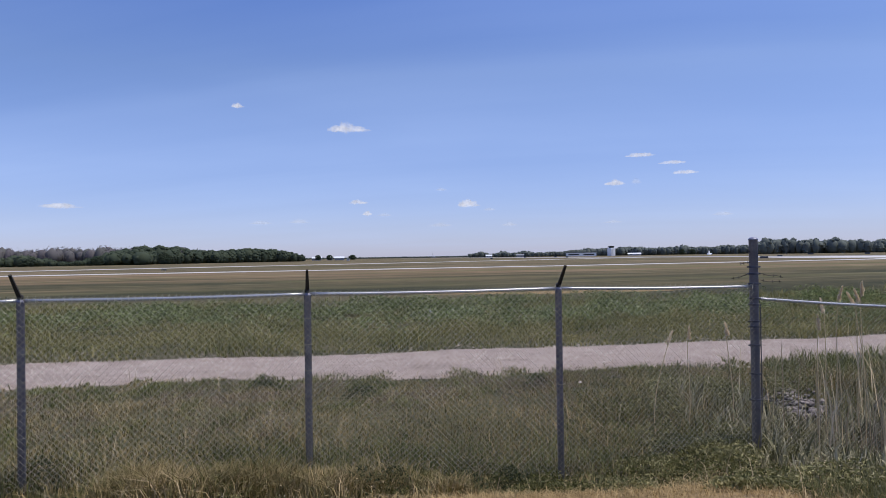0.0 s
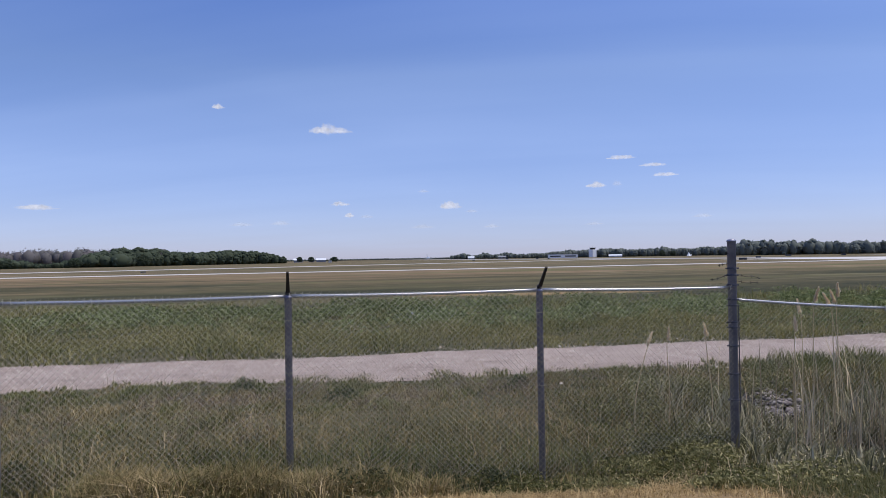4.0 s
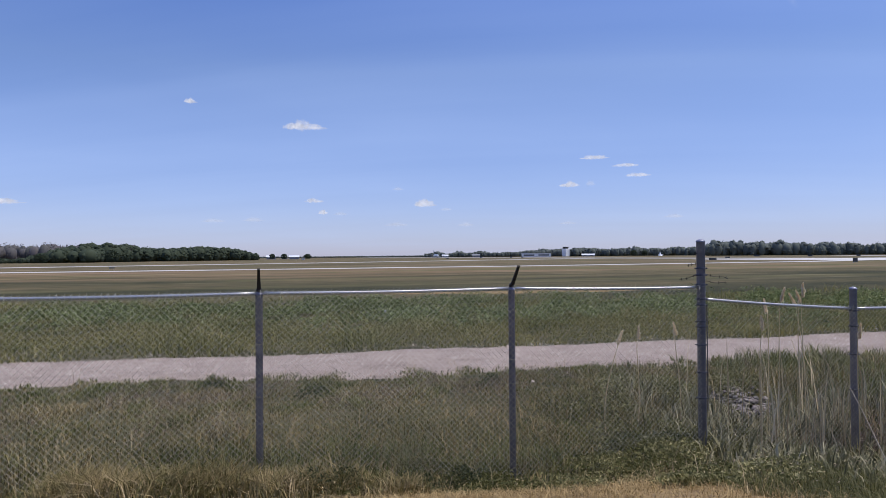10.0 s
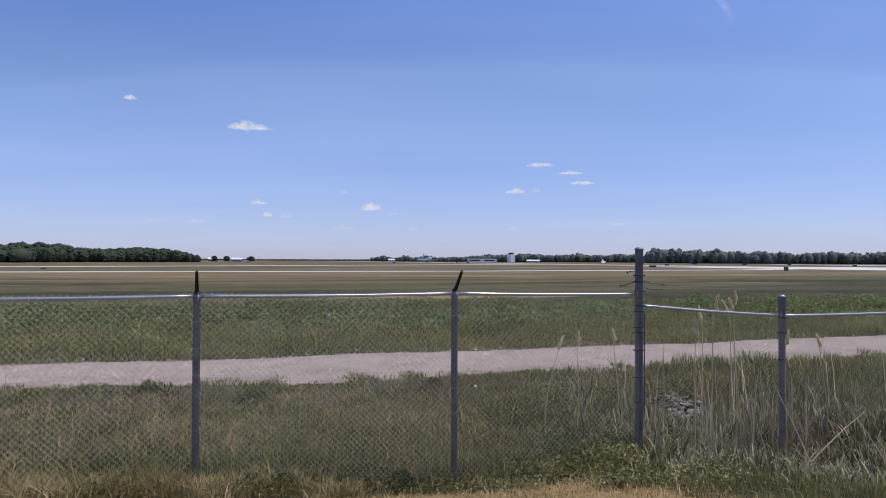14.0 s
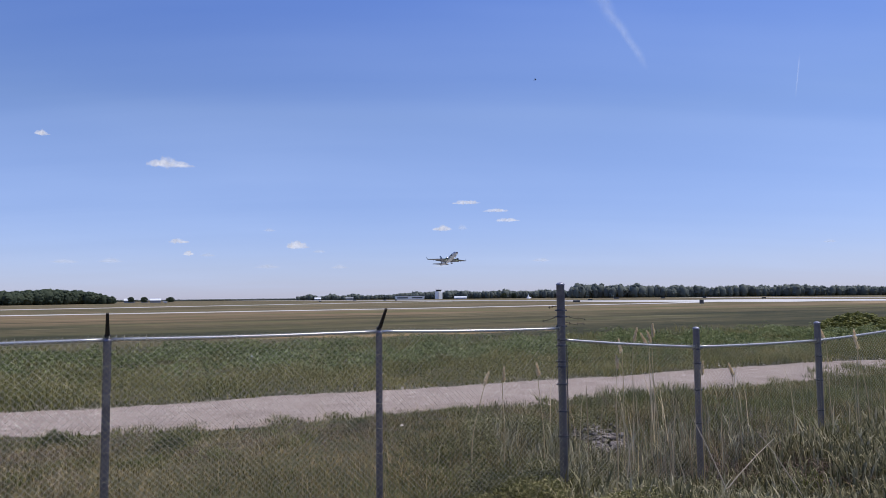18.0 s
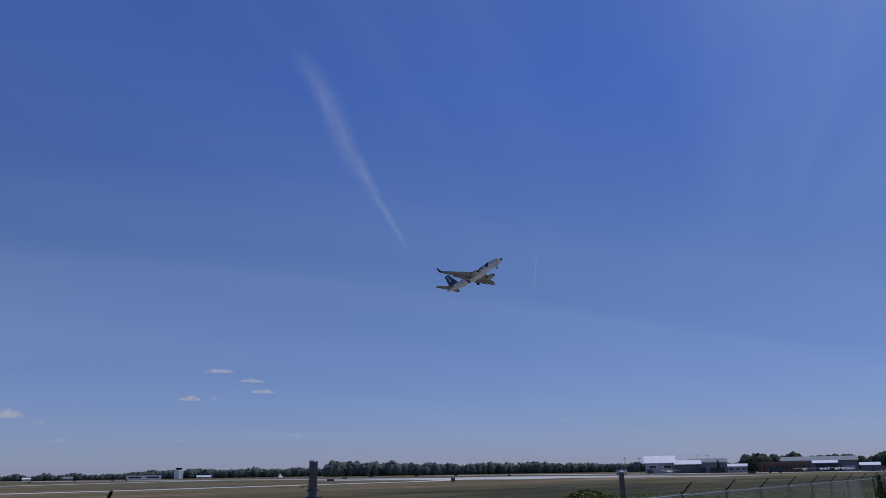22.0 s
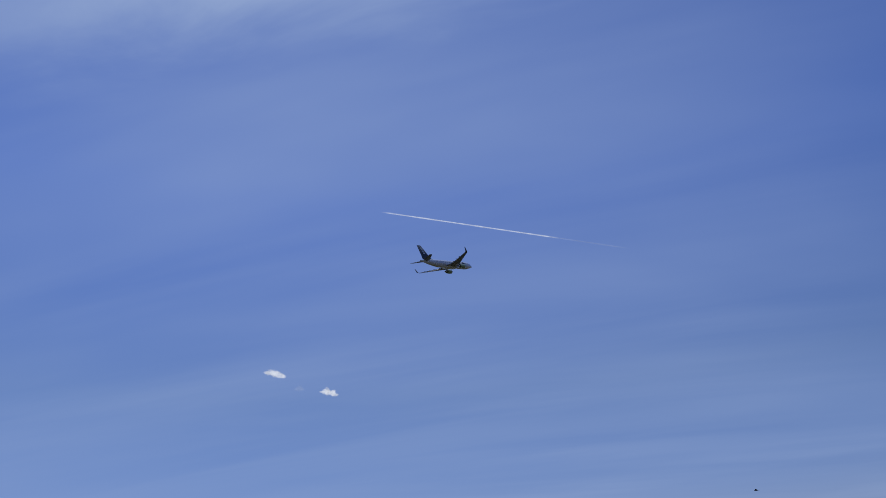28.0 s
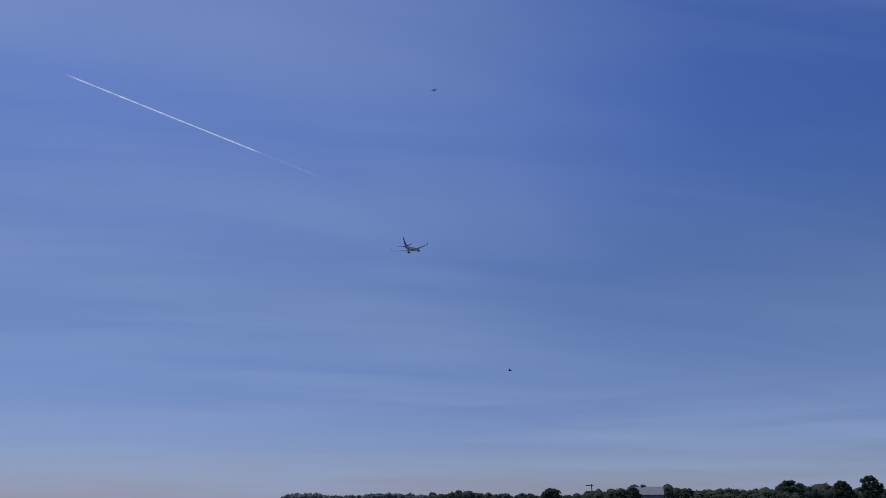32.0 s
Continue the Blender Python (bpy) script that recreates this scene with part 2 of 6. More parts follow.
def airfield_grass():
    """Mown in long swathes: dark green near the track, brown and straw further out."""
    m = bpy.data.materials.new("mown_airfield_grass")
    m.use_nodes = True
    nt = m.node_tree
    b = nt.nodes["Principled BSDF"]
    pos = nt.nodes.new("ShaderNodeNewGeometry").outputs["Position"]
    turned = mapn(nt, pos, rot=(0, 0, -11))
    swathe = noisen(nt, mapn(nt, turned, (0.2, 1, 1)), 0.11, 5, 0.62, 0.8)
    patch = noisen(nt, mapn(nt, turned, (0.25, 1, 1)), 0.026, 4, 0.6, 0.8)
    fine = noisen(nt, mapn(nt, turned, (0.5, 1, 1)), 0.9, 4, 0.65)
    sep = nt.nodes.new("ShaderNodeSeparateXYZ")
    nt.links.new(turned, sep.inputs[0])
    zone = nt.nodes.new("ShaderNodeMapRange")
    zone.inputs["From Min"].default_value, zone.inputs["From Max"].default_value = 45, 120
    zone.inputs["To Min"].default_value, zone.inputs["To Max"].default_value = -0.1, 0.02
    nt.links.new(sep.outputs[1], zone.inputs[0])
    f = mathn(nt, "ADD", mathn(nt, "MULTIPLY", swathe, 0.42), mathn(nt, "MULTIPLY", patch, 0.38))
    f = mathn(nt, "ADD", mathn(nt, "ADD", f, mathn(nt, "MULTIPLY", fine, 0.2)), zone.outputs[0])
    col = rampn(nt, f, [(0.36, (0.034, 0.034, 0.014)), (0.43, (0.072, 0.064, 0.028)), (0.5, (0.13, 0.1, 0.05)), (0.57, (0.2, 0.143, 0.08)), (0.66, (0.4, 0.3, 0.18))])
    lush = rampn(nt, noisen(nt, mapn(nt, mapn(nt, turned, (0.2, 1, 1)), loc=(40, 90, 0)), 0.06, 5, 0.6, 0.6), [(0.5, 0.0), (0.64, 0.85)])
    out = nt.nodes.new("ShaderNodeMapRange")
    out.inputs["From Min"].default_value, out.inputs["From Max"].default_value = 48, 75
    nt.links.new(sep.outputs[1], out.inputs[0])
    col = mixn(nt, mathn(nt, "MULTIPLY", lush, out.outputs[0]), col, (0.125, 0.12, 0.046))
    # rust-brown dead turf along the near side of the taxiway, and thin straw left by the mower
    sep2 = nt.nodes.new("ShaderNodeSeparateXYZ")
    nt.links.new(mapn(nt, pos, rot=(0, 0, -15.5)), sep2.inputs[0])
    rust = mathn(nt, "MULTIPLY", rampn(nt, mathn(nt, "DIVIDE", sep2.outputs[1], 200.0), [(0.38, 0.0), (0.5, 1.0), (0.68, 1.0), (0.72, 0.0)]), rampn(nt, mathn(nt, "ADD", mathn(nt, "DIVIDE", sep2.outputs[0], 300.0), 0.5), [(0.2, 1.0), (0.72, 0.2)]))
    rust = mathn(nt, "MULTIPLY", rust, rampn(nt, swathe, [(0.38, 0.15), (0.6, 0.9)]))
    col = mixn(nt, rust, col, (0.215, 0.135, 0.076))
    rough = rampn(nt, mathn(nt, "DIVIDE", sep2.outputs[1], 400.0), [(0.36, 0.0), (0.41, 0.55), (1.0, 0.55)])
    col = mixn(nt, mathn(nt, "MULTIPLY", rough, rampn(nt, swathe, [(0.4, 1.0), (0.62, 0.3)])), col, (0.07, 0.062, 0.03))
    straw = noisen(nt, mapn(nt, mapn(nt, turned, (0.16, 1, 1)), loc=(7, 31, 0)), 0.16, 4, 0.6, 0.8)
    straw = mathn(nt, "MULTIPLY", rampn(nt, straw, [(0.57, 0.0), (0.72, 0.75)]), out.outputs[0])
    col = mixn(nt, straw, col, (0.4, 0.33, 0.19))
    nt.links.new(col, b.inputs["Base Color"])
    b.inputs["Roughness"].default_value = 0.95
    b.inputs["Specular IOR Level"].default_value = 0.15
    bn = nt.nodes.new("ShaderNodeBump")
    bn.inputs["Strength"].default_value, bn.inputs["Distance"].default_value = 0.6, 0.05
    nt.links.new(noisen(nt, pos, 5.0, 4, 0.65), bn.inputs["Height"])
    nt.links.new(bn.outputs[0], b.inputs["Normal"])
    return m


GROUND = airfield_grass()
MOUND = surface("dry_cut_grass_and_soil", [(0.1, 0.064, 0.027), (0.235, 0.152, 0.062), (0.44, 0.31, 0.135)], 2.4, 0.95, 0, 0.8, 30, "World", 0.55)
GRAVEL = surface("crushed_limestone", [(0.15, 0.112, 0.09), (0.275, 0.213, 0.177), (0.41, 0.332, 0.28)], 1.3, 0.95, 0, 0.7, 25, "World", 0.6)
STONE = surface("limestone_chips", [(0.26, 0.2, 0.17), (0.36, 0.29, 0.25), (0.52, 0.44, 0.385)], 2.0, 0.9, 0, 0.3, 30, spread=0.5)
RUBBLE = surface("grey_broken_stone", [(0.12, 0.098, 0.088), (0.21, 0.175, 0.158), (0.32, 0.275, 0.25)], 2.0, 0.9, 0, 0.3, 30, spread=0.5)
CONCRETE = surface("pale_concrete", [(0.44, 0.42, 0.40), (0.55, 0.53, 0.5), (0.62, 0.6, 0.57)], 0.05, 0.85, 0, 0.2, 3, "World")
ASPHALT = surface("worn_asphalt", [(0.3, 0.285, 0.275), (0.37, 0.352, 0.34), (0.44, 0.42, 0.4)], 0.05, 0.9, 0, 0.2, 3, "World")
GRASS = leafy("meadow_grass", [(0.024, 0.026, 0.008), (0.106, 0.099, 0.03), (0.215, 0.168, 0.062), (0.39, 0.29, 0.14), (0.7, 0.54, 0.34)], through=0.22, patch=0.45, patch_scale=0.55)
WEEDS = leafy("broad_green_weeds", [(0.034, 0.046, 0.015), (0.12, 0.148, 0.05), (0.25, 0.28, 0.11), (0.54, 0.55, 0.3)], patch=0.3, patch_scale=0.5)
VERGE = leafy("verge_grass", [(0.05, 0.058, 0.017), (0.15, 0.15, 0.044), (0.29, 0.25, 0.095), (0.56, 0.46, 0.25)], patch=0.45, patch_scale=0.3)
LUSH = leafy("lush_green_grass", [(0.032, 0.04, 0.011), (0.1, 0.112, 0.03), (0.2, 0.2, 0.06), (0.38, 0.34, 0.15)], patch=0.35, patch_scale=0.6)
PANICLE = leafy("purple_brown_seed_heads", [(0.14, 0.095, 0.075), (0.26, 0.185, 0.14), (0.46, 0.35, 0.27)], 0.8, 0.25, 0.3, 0.8)
LEAFY = leafy("pale_green_herb_leaves", [(0.03, 0.034, 0.012), (0.125, 0.124, 0.043), (0.27, 0.245, 0.1), (0.6, 0.53, 0.29)], patch=0.35, patch_scale=1.6)
DARKLEAF = leafy("dark_herb_leaves", [(0.018, 0.024, 0.01), (0.045, 0.055, 0.02), (0.1, 0.11, 0.042)], patch=0.3, patch_scale=2.0)
REED = leafy("dry_reed", [(0.36, 0.26, 0.14), (0.6, 0.46, 0.26), (0.84, 0.68, 0.44)], 0.7, 0.12)
STRAW = leafy("cut_straw", [(0.11, 0.076, 0.032), (0.34, 0.235, 0.1), (0.7, 0.53, 0.27)], 0.7, 0.2, 0.45, 1.6)
FOOT = leafy("weeds_at_fence_foot", [(0.036, 0.042, 0.014), (0.096, 0.098, 0.03), (0.18, 0.162, 0.056), (0.34, 0.29, 0.14)], patch=0.4, patch_scale=0.9)
CATTAIL = leafy("grey_dead_cattail_leaves", [(0.05, 0.05, 0.022), (0.14, 0.132, 0.064), (0.3, 0.268, 0.15), (0.64, 0.56, 0.37)], 0.85, 0.25)
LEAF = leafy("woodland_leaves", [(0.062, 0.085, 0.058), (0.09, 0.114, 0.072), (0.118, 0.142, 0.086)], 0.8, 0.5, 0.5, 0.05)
# distant woods: air haze put into the leaf colour, paler and bluer than LEAF
HAZED_LEAF = leafy("distant_leaves_with_haze_tint", [(0.125, 0.145, 0.132), (0.155, 0.176, 0.155), (0.18, 0.2, 0.172)], 0.8, 0.35, 0.5, 0.02)
BARE = leafy("bare_grey_branches", [(0.1, 0.09, 0.094), (0.135, 0.122, 0.126), (0.1, 0.104, 0.088)], 0.8, 0.15, 0.3, 0.05)
PLUME = leafy("golden_reed_plume", [(0.78, 0.62, 0.4), (0.95, 0.82, 0.58)], 0.9, 0.45)
BUSH = leafy("bright_bush_leaves", [(0.09, 0.1, 0.024), (0.16, 0.165, 0.042), (0.26, 0.25, 0.075)], 0.6, 0.35, 0.3, 0.5)
BARK = surface("bark", [(0.05, 0.04, 0.03), (0.11, 0.09, 0.07)], 6, 0.9, 0, 0.5, 30)
ROOF_W = surface("white_metal_roof", [(0.7, 0.72, 0.75), (0.82, 0.83, 0.85)], 0.3, 0.4, 0.1)
WALL_W = surface("off_white_cladding", [(0.42, 0.43, 0.45), (0.55, 0.56, 0.58)], 0.3, 0.7)
WALL_M = surface("mid_grey_cladding", [(0.24, 0.245, 0.26), (0.33, 0.335, 0.35)], 0.3, 0.7)
WALL_G = surface("grey_cladding", [(0.16, 0.17, 0.19), (0.24, 0.25, 0.27)], 0.3, 0.7)
WALL_D = surface("dark_cladding", [(0.04, 0.045, 0.05), (0.08, 0.085, 0.09)], 0.3, 0.6)
BRICK = surface("red_brown_brick", [(0.15, 0.07, 0.05), (0.24, 0.12, 0.09)], 0.8, 0.85)
GLASSD = surface("dark_window_glass", [(0.015, 0.018, 0.022), (0.03, 0.035, 0.04)], 0.5, 0.08)
WHITE = surface("white_paint", [(0.74, 0.75, 0.76), (0.82, 0.82, 0.82)], 0.4, 0.35, coat=0.3)
RUBBER = surface("black_rubber", [(0.012, 0.012, 0.013), (0.03, 0.03, 0.03)], 4, 0.8)
WOODP = surface("weathered_timber", [(0.1, 0.08, 0.06), (0.2, 0.17, 0.14)], 2, 0.85)


# ---- building helpers ----
def mesh_of(bm, name, material):
    me = bpy.data.meshes.new(name)
    bm.to_mesh(me)
    bm.free()
    if material:
        me.materials.append(material)
    return me


def part(name, bm, material, parent=None, label="", smooth=False):
    me = bm if isinstance(bm, bpy.types.Mesh) else mesh_of(bm, name, material)
    if smooth:
        me.polygons.foreach_set("use_smooth", [True] * len(me.polygons))
    ob = new(name, me)
    if parent is not None:
        ob.parent = parent
    if label:
        ob["label"] = label
    return ob


def empty(name, at=(0, 0, 0), rz=0.0, label="", category="", group="", kind=""):
    ob = new(name)
    ob.empty_display_size = 0.2
    ob.matrix_basis = pose(*at, 0, 0, rz)
    return tagged(ob, label, category, group, kind)


def box(bm, lo, hi, bevel=0.0):
    m = Matrix.Translation([(a + b) / 2 for a, b in zip(lo, hi)]) @ Matrix.Diagonal((*[b - a for a, b in zip(lo, hi)], 1))
    g = bmesh.ops.create_cube(bm, size=1.0, matrix=m)
    if bevel:
        es = list({e for v in g["verts"] for e in v.link_edges})
        bmesh.ops.bevel(bm, geom=es, offset=bevel, segments=2, affect="EDGES", profile=0.6)
    return bm


def one_box(lo, hi, bevel=0.0):
    return box(bmesh.new(), lo, hi, bevel)


def tube(bm, pts, radii, sides=10, caps=True):
    """A tube through the points, its rings square to the path."""
    pts = [Vector(p) for p in pts]
    if isinstance(radii, (int, float)):
        radii = [radii] * len(pts)
    rings = []
    for i, p in enumerate(pts):
        d = (pts[min(i + 1, len(pts) - 1)] - pts[max(i - 1, 0)]).normalized()
        a = d.cross(Vector((0, 0, 1)) if abs(d.z) < 0.9 else Vector((1, 0, 0))).normalized()
        b = d.cross(a)
        rings.append([bm.verts.new(p + (a * math.cos(2 * math.pi * k / sides) + b * math.sin(2 * math.pi * k / sides)) * radii[i]) for k in range(sides)])
    for r, s in zip(rings, rings[1:]):
        for k in range(sides):
            bm.faces.new((r[k], r[(k + 1) % sides], s[(k + 1) % sides], s[k]))
    if caps:
        bm.faces.new(list(reversed(rings[0])))
        bm.faces.new(rings[-1])
    return bm


def loft(bm, rings, close=True):
    vs = [[bm.verts.new(p) for p in r] for r in rings]
    n = len(rings[0])
    for r, s in zip(vs, vs[1:]):
        for k in range(n):
            bm.faces.new((r[k], r[(k + 1) % n], s[(k + 1) % n], s[k]))
    if close:
        bm.faces.new(list(reversed(vs[0])))
        bm.faces.new(vs[-1])
    bmesh.ops.recalc_face_normals(bm, faces=bm.faces)
    return bm


def raw_mesh(name, co, faces, material, smooth=False):
    """A large mesh from arrays: co (n, 3), faces (m, 3 or 4)."""
    me = bpy.data.meshes.new(name)
    co, faces = np.asarray(co, np.float32), np.asarray(faces, np.int32)
    m, k = faces.shape
    me.vertices.add(len(co))
    me.vertices.foreach_set("co", co.ravel())
    me.loops.add(m * k)
    me.loops.foreach_set("vertex_index", faces.ravel())
    me.polygons.add(m)
    me.polygons.foreach_set("loop_start", np.arange(0, m * k, k, dtype=np.int32))
    me.polygons.foreach_set("loop_total", np.full(m, k, dtype=np.int32))
    if smooth:
        me.polygons.foreach_set("use_smooth", np.ones(m, dtype=bool))
    me.update(calc_edges=True)
    me.materials.append(material)
    return me

# ---- the ground: one sheet from a low bank, over a ditch, out to the horizon ----
FENCE_DIR = Vector((math.cos(radians(10.45)), math.sin(radians(10.45))))
FENCE_AT = Vector((-1.58, 8.23))
FAR_DIR = Vector((math.cos(radians(18.0)), math.sin(radians(18.0))))


def smooth01(t):
    t = np.clip(t, 0.0, 1.0)
    return t * t * (3 - 2 * t)


def beyond_fence(x, y):
    """Metres behind the fence line, negative on the camera's side."""
    return (y - FENCE_AT.y) * FENCE_DIR.x - (x - FENCE_AT.x) * FENCE_DIR.y


def road_mid(x):
    """The middle of the gravel track, as y over x."""
    return 15.95 + 0.118 * x + 0.0024 * np.clip(x, 0, 60) ** 2 - 0.0011 * np.clip(x, -60, 0) ** 2 - 2.6 * smooth01((np.asarray(x) - 17) / 11)


def height(x, y):
    x, y = np.asarray(x, float), np.asarray(y, float)
    s = beyond_fence(x, y)
    z = 0.72 * smooth01((-s - 0.9) / 4.6)
    mid = 5.7 + (12.0 - y) * 0.12
    ditch = np.exp(-((x - mid) / 1.35) ** 2) * smooth01((13.6 - y) / 1.6) * smooth01((y - 2.0) / 3.0)
    z = z - 0.5 * ditch - (0.09 + 0.25 * smooth01((x + 2.2) / 3.4)) * np.exp(-((s + 0.1) / 1.5) ** 2) * smooth01((9 - x) / 4)
    near = np.exp(-((x * x + y * y) / 60.0 ** 2))
    z = z + near * 0.04 * (np.sin(x * 0.9 + y * 0.4) + np.sin(y * 1.3 - x * 0.35)) * (1 - 0.8 * np.exp(-((y - road_mid(x)) / 2.4) ** 2))
    return z


def strata(near_lo, near_hi, step, far):
    a = list(np.arange(near_lo, near_hi + 1e-6, step))
    d, g = near_hi, step
    while d < far:
        g *= 1.22
        d += g
        a.append(d)
    d, g = near_lo, step
    while d > -far:
        g *= 1.22
        d -= g
        a.insert(0, d)
    return np.array(a)


def grid(xs, ys, zf):
    X, Y = np.meshgrid(xs, ys)
    co = np.stack([X, Y, zf(X, Y)], -1).reshape(-1, 3)
    w = len(xs)
    i = (np.arange(len(ys) - 1)[:, None] * w + np.arange(w - 1)[None, :]).ravel()
    return co, np.stack([i, i + 1, i + w + 1, i + w], -1)


ground = new("ground", raw_mesh("ground", *grid(strata(-16, 30, 0.3, 4600), strata(-3, 44, 0.3, 4600), height), GROUND, True))
tagged(ground, "rough meadow and mown airfield grass, patchy green and straw", "ground", kind="structure")


def ribbon(name, mids, width, lift, material, label, category, rag=0.0, seed=0):
    """A surfaced strip along points, laid over the ground, with uneven edges."""
    rnd = random.Random(seed)
    mids = [Vector(m) for m in mids]
    pts = []
    for a, b in zip(mids, mids[1:]):
        n = max(1, int((b - a).length / (0.4 if rag else 30)))
        pts += [a.lerp(b, k / n) for k in range(n)]
    pts.append(mids[-1])
    cols = 9 if rag else 2
    co = []
    for i, p in enumerate(pts):
        d = (pts[min(i + 1, len(pts) - 1)] - pts[max(i - 1, 0)]).normalized()
        side = Vector((-d.y, d.x))
        w = [(noise.noise(Vector((i * 0.11, 3.7 * e, seed))) * 0.75 + noise.noise(Vector((i * 0.6, 9.1 * e, seed))) * 0.45) * rag for e in (1, 2)]
        for c in range(cols):
            f = c / (cols - 1)
            o = -width / 2 - w[0] + (width + w[0] + w[1]) * f
            q = p + side * o
            rut = -0.03 * (math.exp(-((abs(f - 0.5) - 0.22) / 0.06) ** 2)) if rag else 0.0
            edge = -0.05 if rag and c in (0, cols - 1) else 0.0
            co.append((q.x, q.y, float(height(q.x, q.y)) + lift + rut + edge))
    i = (np.arange(len(pts) - 1)[:, None] * cols + np.arange(cols - 1)[None, :]).ravel()
    ob = new(name, raw_mesh(name, co, np.stack([i, i + cols, i + cols + 1, i + 1], -1), material, True))
    return tagged(ob, label, category, kind="structure")


ribbon("gravel_track", [(x, float(road_mid(x))) for x in np.arange(-60, 61, 2.0)], 3.75, 0.05, GRAVEL, "pale pinkish crushed-stone service track with ragged grassy edges", "road", 0.5, 4)


def runway_at(y):
    return Vector((237.0 - 0.153 * y, y))


ribbon("runway", [runway_at(2300), runway_at(150)], 45, 0.02, ASPHALT, "long grey asphalt runway with pale worn edges", "runway")
ribbon("taxiway", [(-330, 58), (-77, 127.5), (26, 156), (120, 196), (196, 262)], 9, 0.03, CONCRETE, "pale concrete taxiway crossing the mown field", "taxiway")
ribbon("crossing_runway", [(-420, 60), (-119, 200), (-51, 268), (60, 400), (160, 520)], 16, 0.025, CONCRETE, "far pale concrete strip across the airfield", "taxiway")
ribbon("field_path", [(-10, 46.5), (-3, 45.5), (4, 44.5), (12, 45.5), (19, 47.5)], 1.7, 0.05, MOUND, "narrow worn dirt path between the weeds and the mown field", "path", 0.35, 9)
ribbon("turnoff", [(142, 247), (200, 262), (246, 262)], 118, 0.035, CONCRETE, "broad pale concrete turnoff between taxiway and runway", "taxiway")
ribbon("apron", [on_compass(az, d).xy for az, d in ((33, 760), (39, 620), (45, 500), (51, 440), (58, 425), (66, 425), (80, 440))], 34, 0.04, CONCRETE, "wide pale concrete apron before the hangars", "apron")


def bare(x, y, grow=0.0):
    """True on the worn, bare patch of the bank."""
    s = beyond_fence(x, y)
    ring = ((x - 1.05) / 2.0) ** 2 + ((y - 4.8) / 3.3) ** 2 + 0.13 * np.sin(x * 4.1 + y * 2.2) + 0.1 * np.sin(y * 6.3 - x * 3.0)
    return (s < -1.42 + 0.14 * np.sin(x * 2.3) + 0.1 * np.sin(x * 5.9) + grow * 0.4) & (ring < 1.0 + grow)


def soil_patch():
    """Bare, dry, worn soil on the bank, just before the fence."""
    co, fs = grid(np.arange(-1.6, 4.01, 0.06), np.arange(0.8, 8.6, 0.06), lambda x, y: height(x, y) + 0.012 + 0.008 * np.sin(x * 17) * np.sin(y * 19))
    co, fs = np.asarray(co), np.asarray(fs)
    keep = bare(co[:, 0], co[:, 1])[fs].all(1)
    return tagged(new("bare_soil", raw_mesh("bare_soil", co, fs[keep], MOUND, True)), "dry tan soil with cut straw on the bank", "soil", kind="structure")


soil_patch()

# ---- the chain-link fence ----
def along(s):
    return FENCE_AT + FENCE_DIR * s


POST_LEFT = [-12.2, -9.15, -6.1, -3.05, 0.0, 3.05]
S_CORNER, S_R1, S_R2 = 5.73, 8.18, 10.85
R3 = Vector((11.25, 10.6))


BAND = surface("dull_steel_band", [(0.04, 0.04, 0.05), (0.1, 0.1, 0.12)], 20, 0.6, 0.3)


def post(name, parent, at, top, radius, label="", bands=(), sink=0.35, material=None):
    """A round steel post with a domed cap and, on end posts, tension bands."""
    g = float(height(at.x, at.y))
    bm = bmesh.new()
    prof = [(g - sink, radius), (top - 0.02, radius), (top - 0.018, radius * 1.08), (top - 0.005, radius * 1.08), (top + 0.012, radius * 0.75), (top + 0.02, radius * 0.2)]
    tube(bm, [(at.x, at.y, z) for z, _ in prof], [r for _, r in prof], 16)
    ob = part(name, bm, material or GALV, parent, label, True)
    for z in bands:
        b = bmesh.new()
        tube(b, [(at.x, at.y, z - 0.01), (at.x, at.y, z + 0.01)], radius + 0.007, 16)
        for way in (-1, 1):
            u = at.x + way * (radius + 0.014)
            box(b, (u - 0.018, at.y - 0.012, z - 0.009), (u + 0.018, at.y + 0.004, z + 0.009), 0.003)
        part("tension_band", b, BAND, ob)
    return ob


def barb_arm(parent, at, z, way):
    """A pressed steel arm, leaning out from the top of a line post, that once held three strands."""
    bm = bmesh.new()
    d = Vector((way.x, way.y, 1.0)).normalized()
    side = Vector((-way.y, way.x, 0)).normalized()
    base = Vector((at.x, at.y, z))
    tube(bm, [base - Vector((0, 0, 0.02)), base + Vector((0, 0, 0.03)), base + d * 0.06], [0.034, 0.034, 0.022], 10)
    lift = d.cross(side).normalized()
    for k in range(6):
        a, b = 0.05 + k * 0.055, 0.05 + k * 0.055 + 0.05
        r = 0.022 - 0.0015 * k
        ring = [[base + d * t + side * (sx * r) + lift * (sy * 0.010) for sx, sy in ((-1, -1), (1, -1), (1, 1), (-1, 1))] for t in (a, b + 0.008)]
        loft(bm, ring)
    for k in range(3):
        c = base + d * (0.13 + 0.1 * k)
        tube(bm, [c - lift * 0.02, c + lift * 0.02], 0.005, 6)
    part("barb_arm", bm, ARM, parent, "dark rusty barbed-wire arm without wire")


def rail(parent, a, b, za, zb, radius=0.02):
    bm = bmesh.new()
    n = 12
    pts = []
    for k in range(n + 1):
        f = k / n
        p = a.lerp(b, f)
        pts.append((p.x, p.y, za + (zb - za) * f - 0.012 * math.sin(math.pi * f)))
    tube(bm, pts, radius, 10)
    return part("top_rail", bm, RAILM, parent, "", True)


RAILM = surface("bright_galvanised_rail", [(0.44, 0.43, 0.425), (0.6, 0.585, 0.57)], 12, 0.36, 0.8)


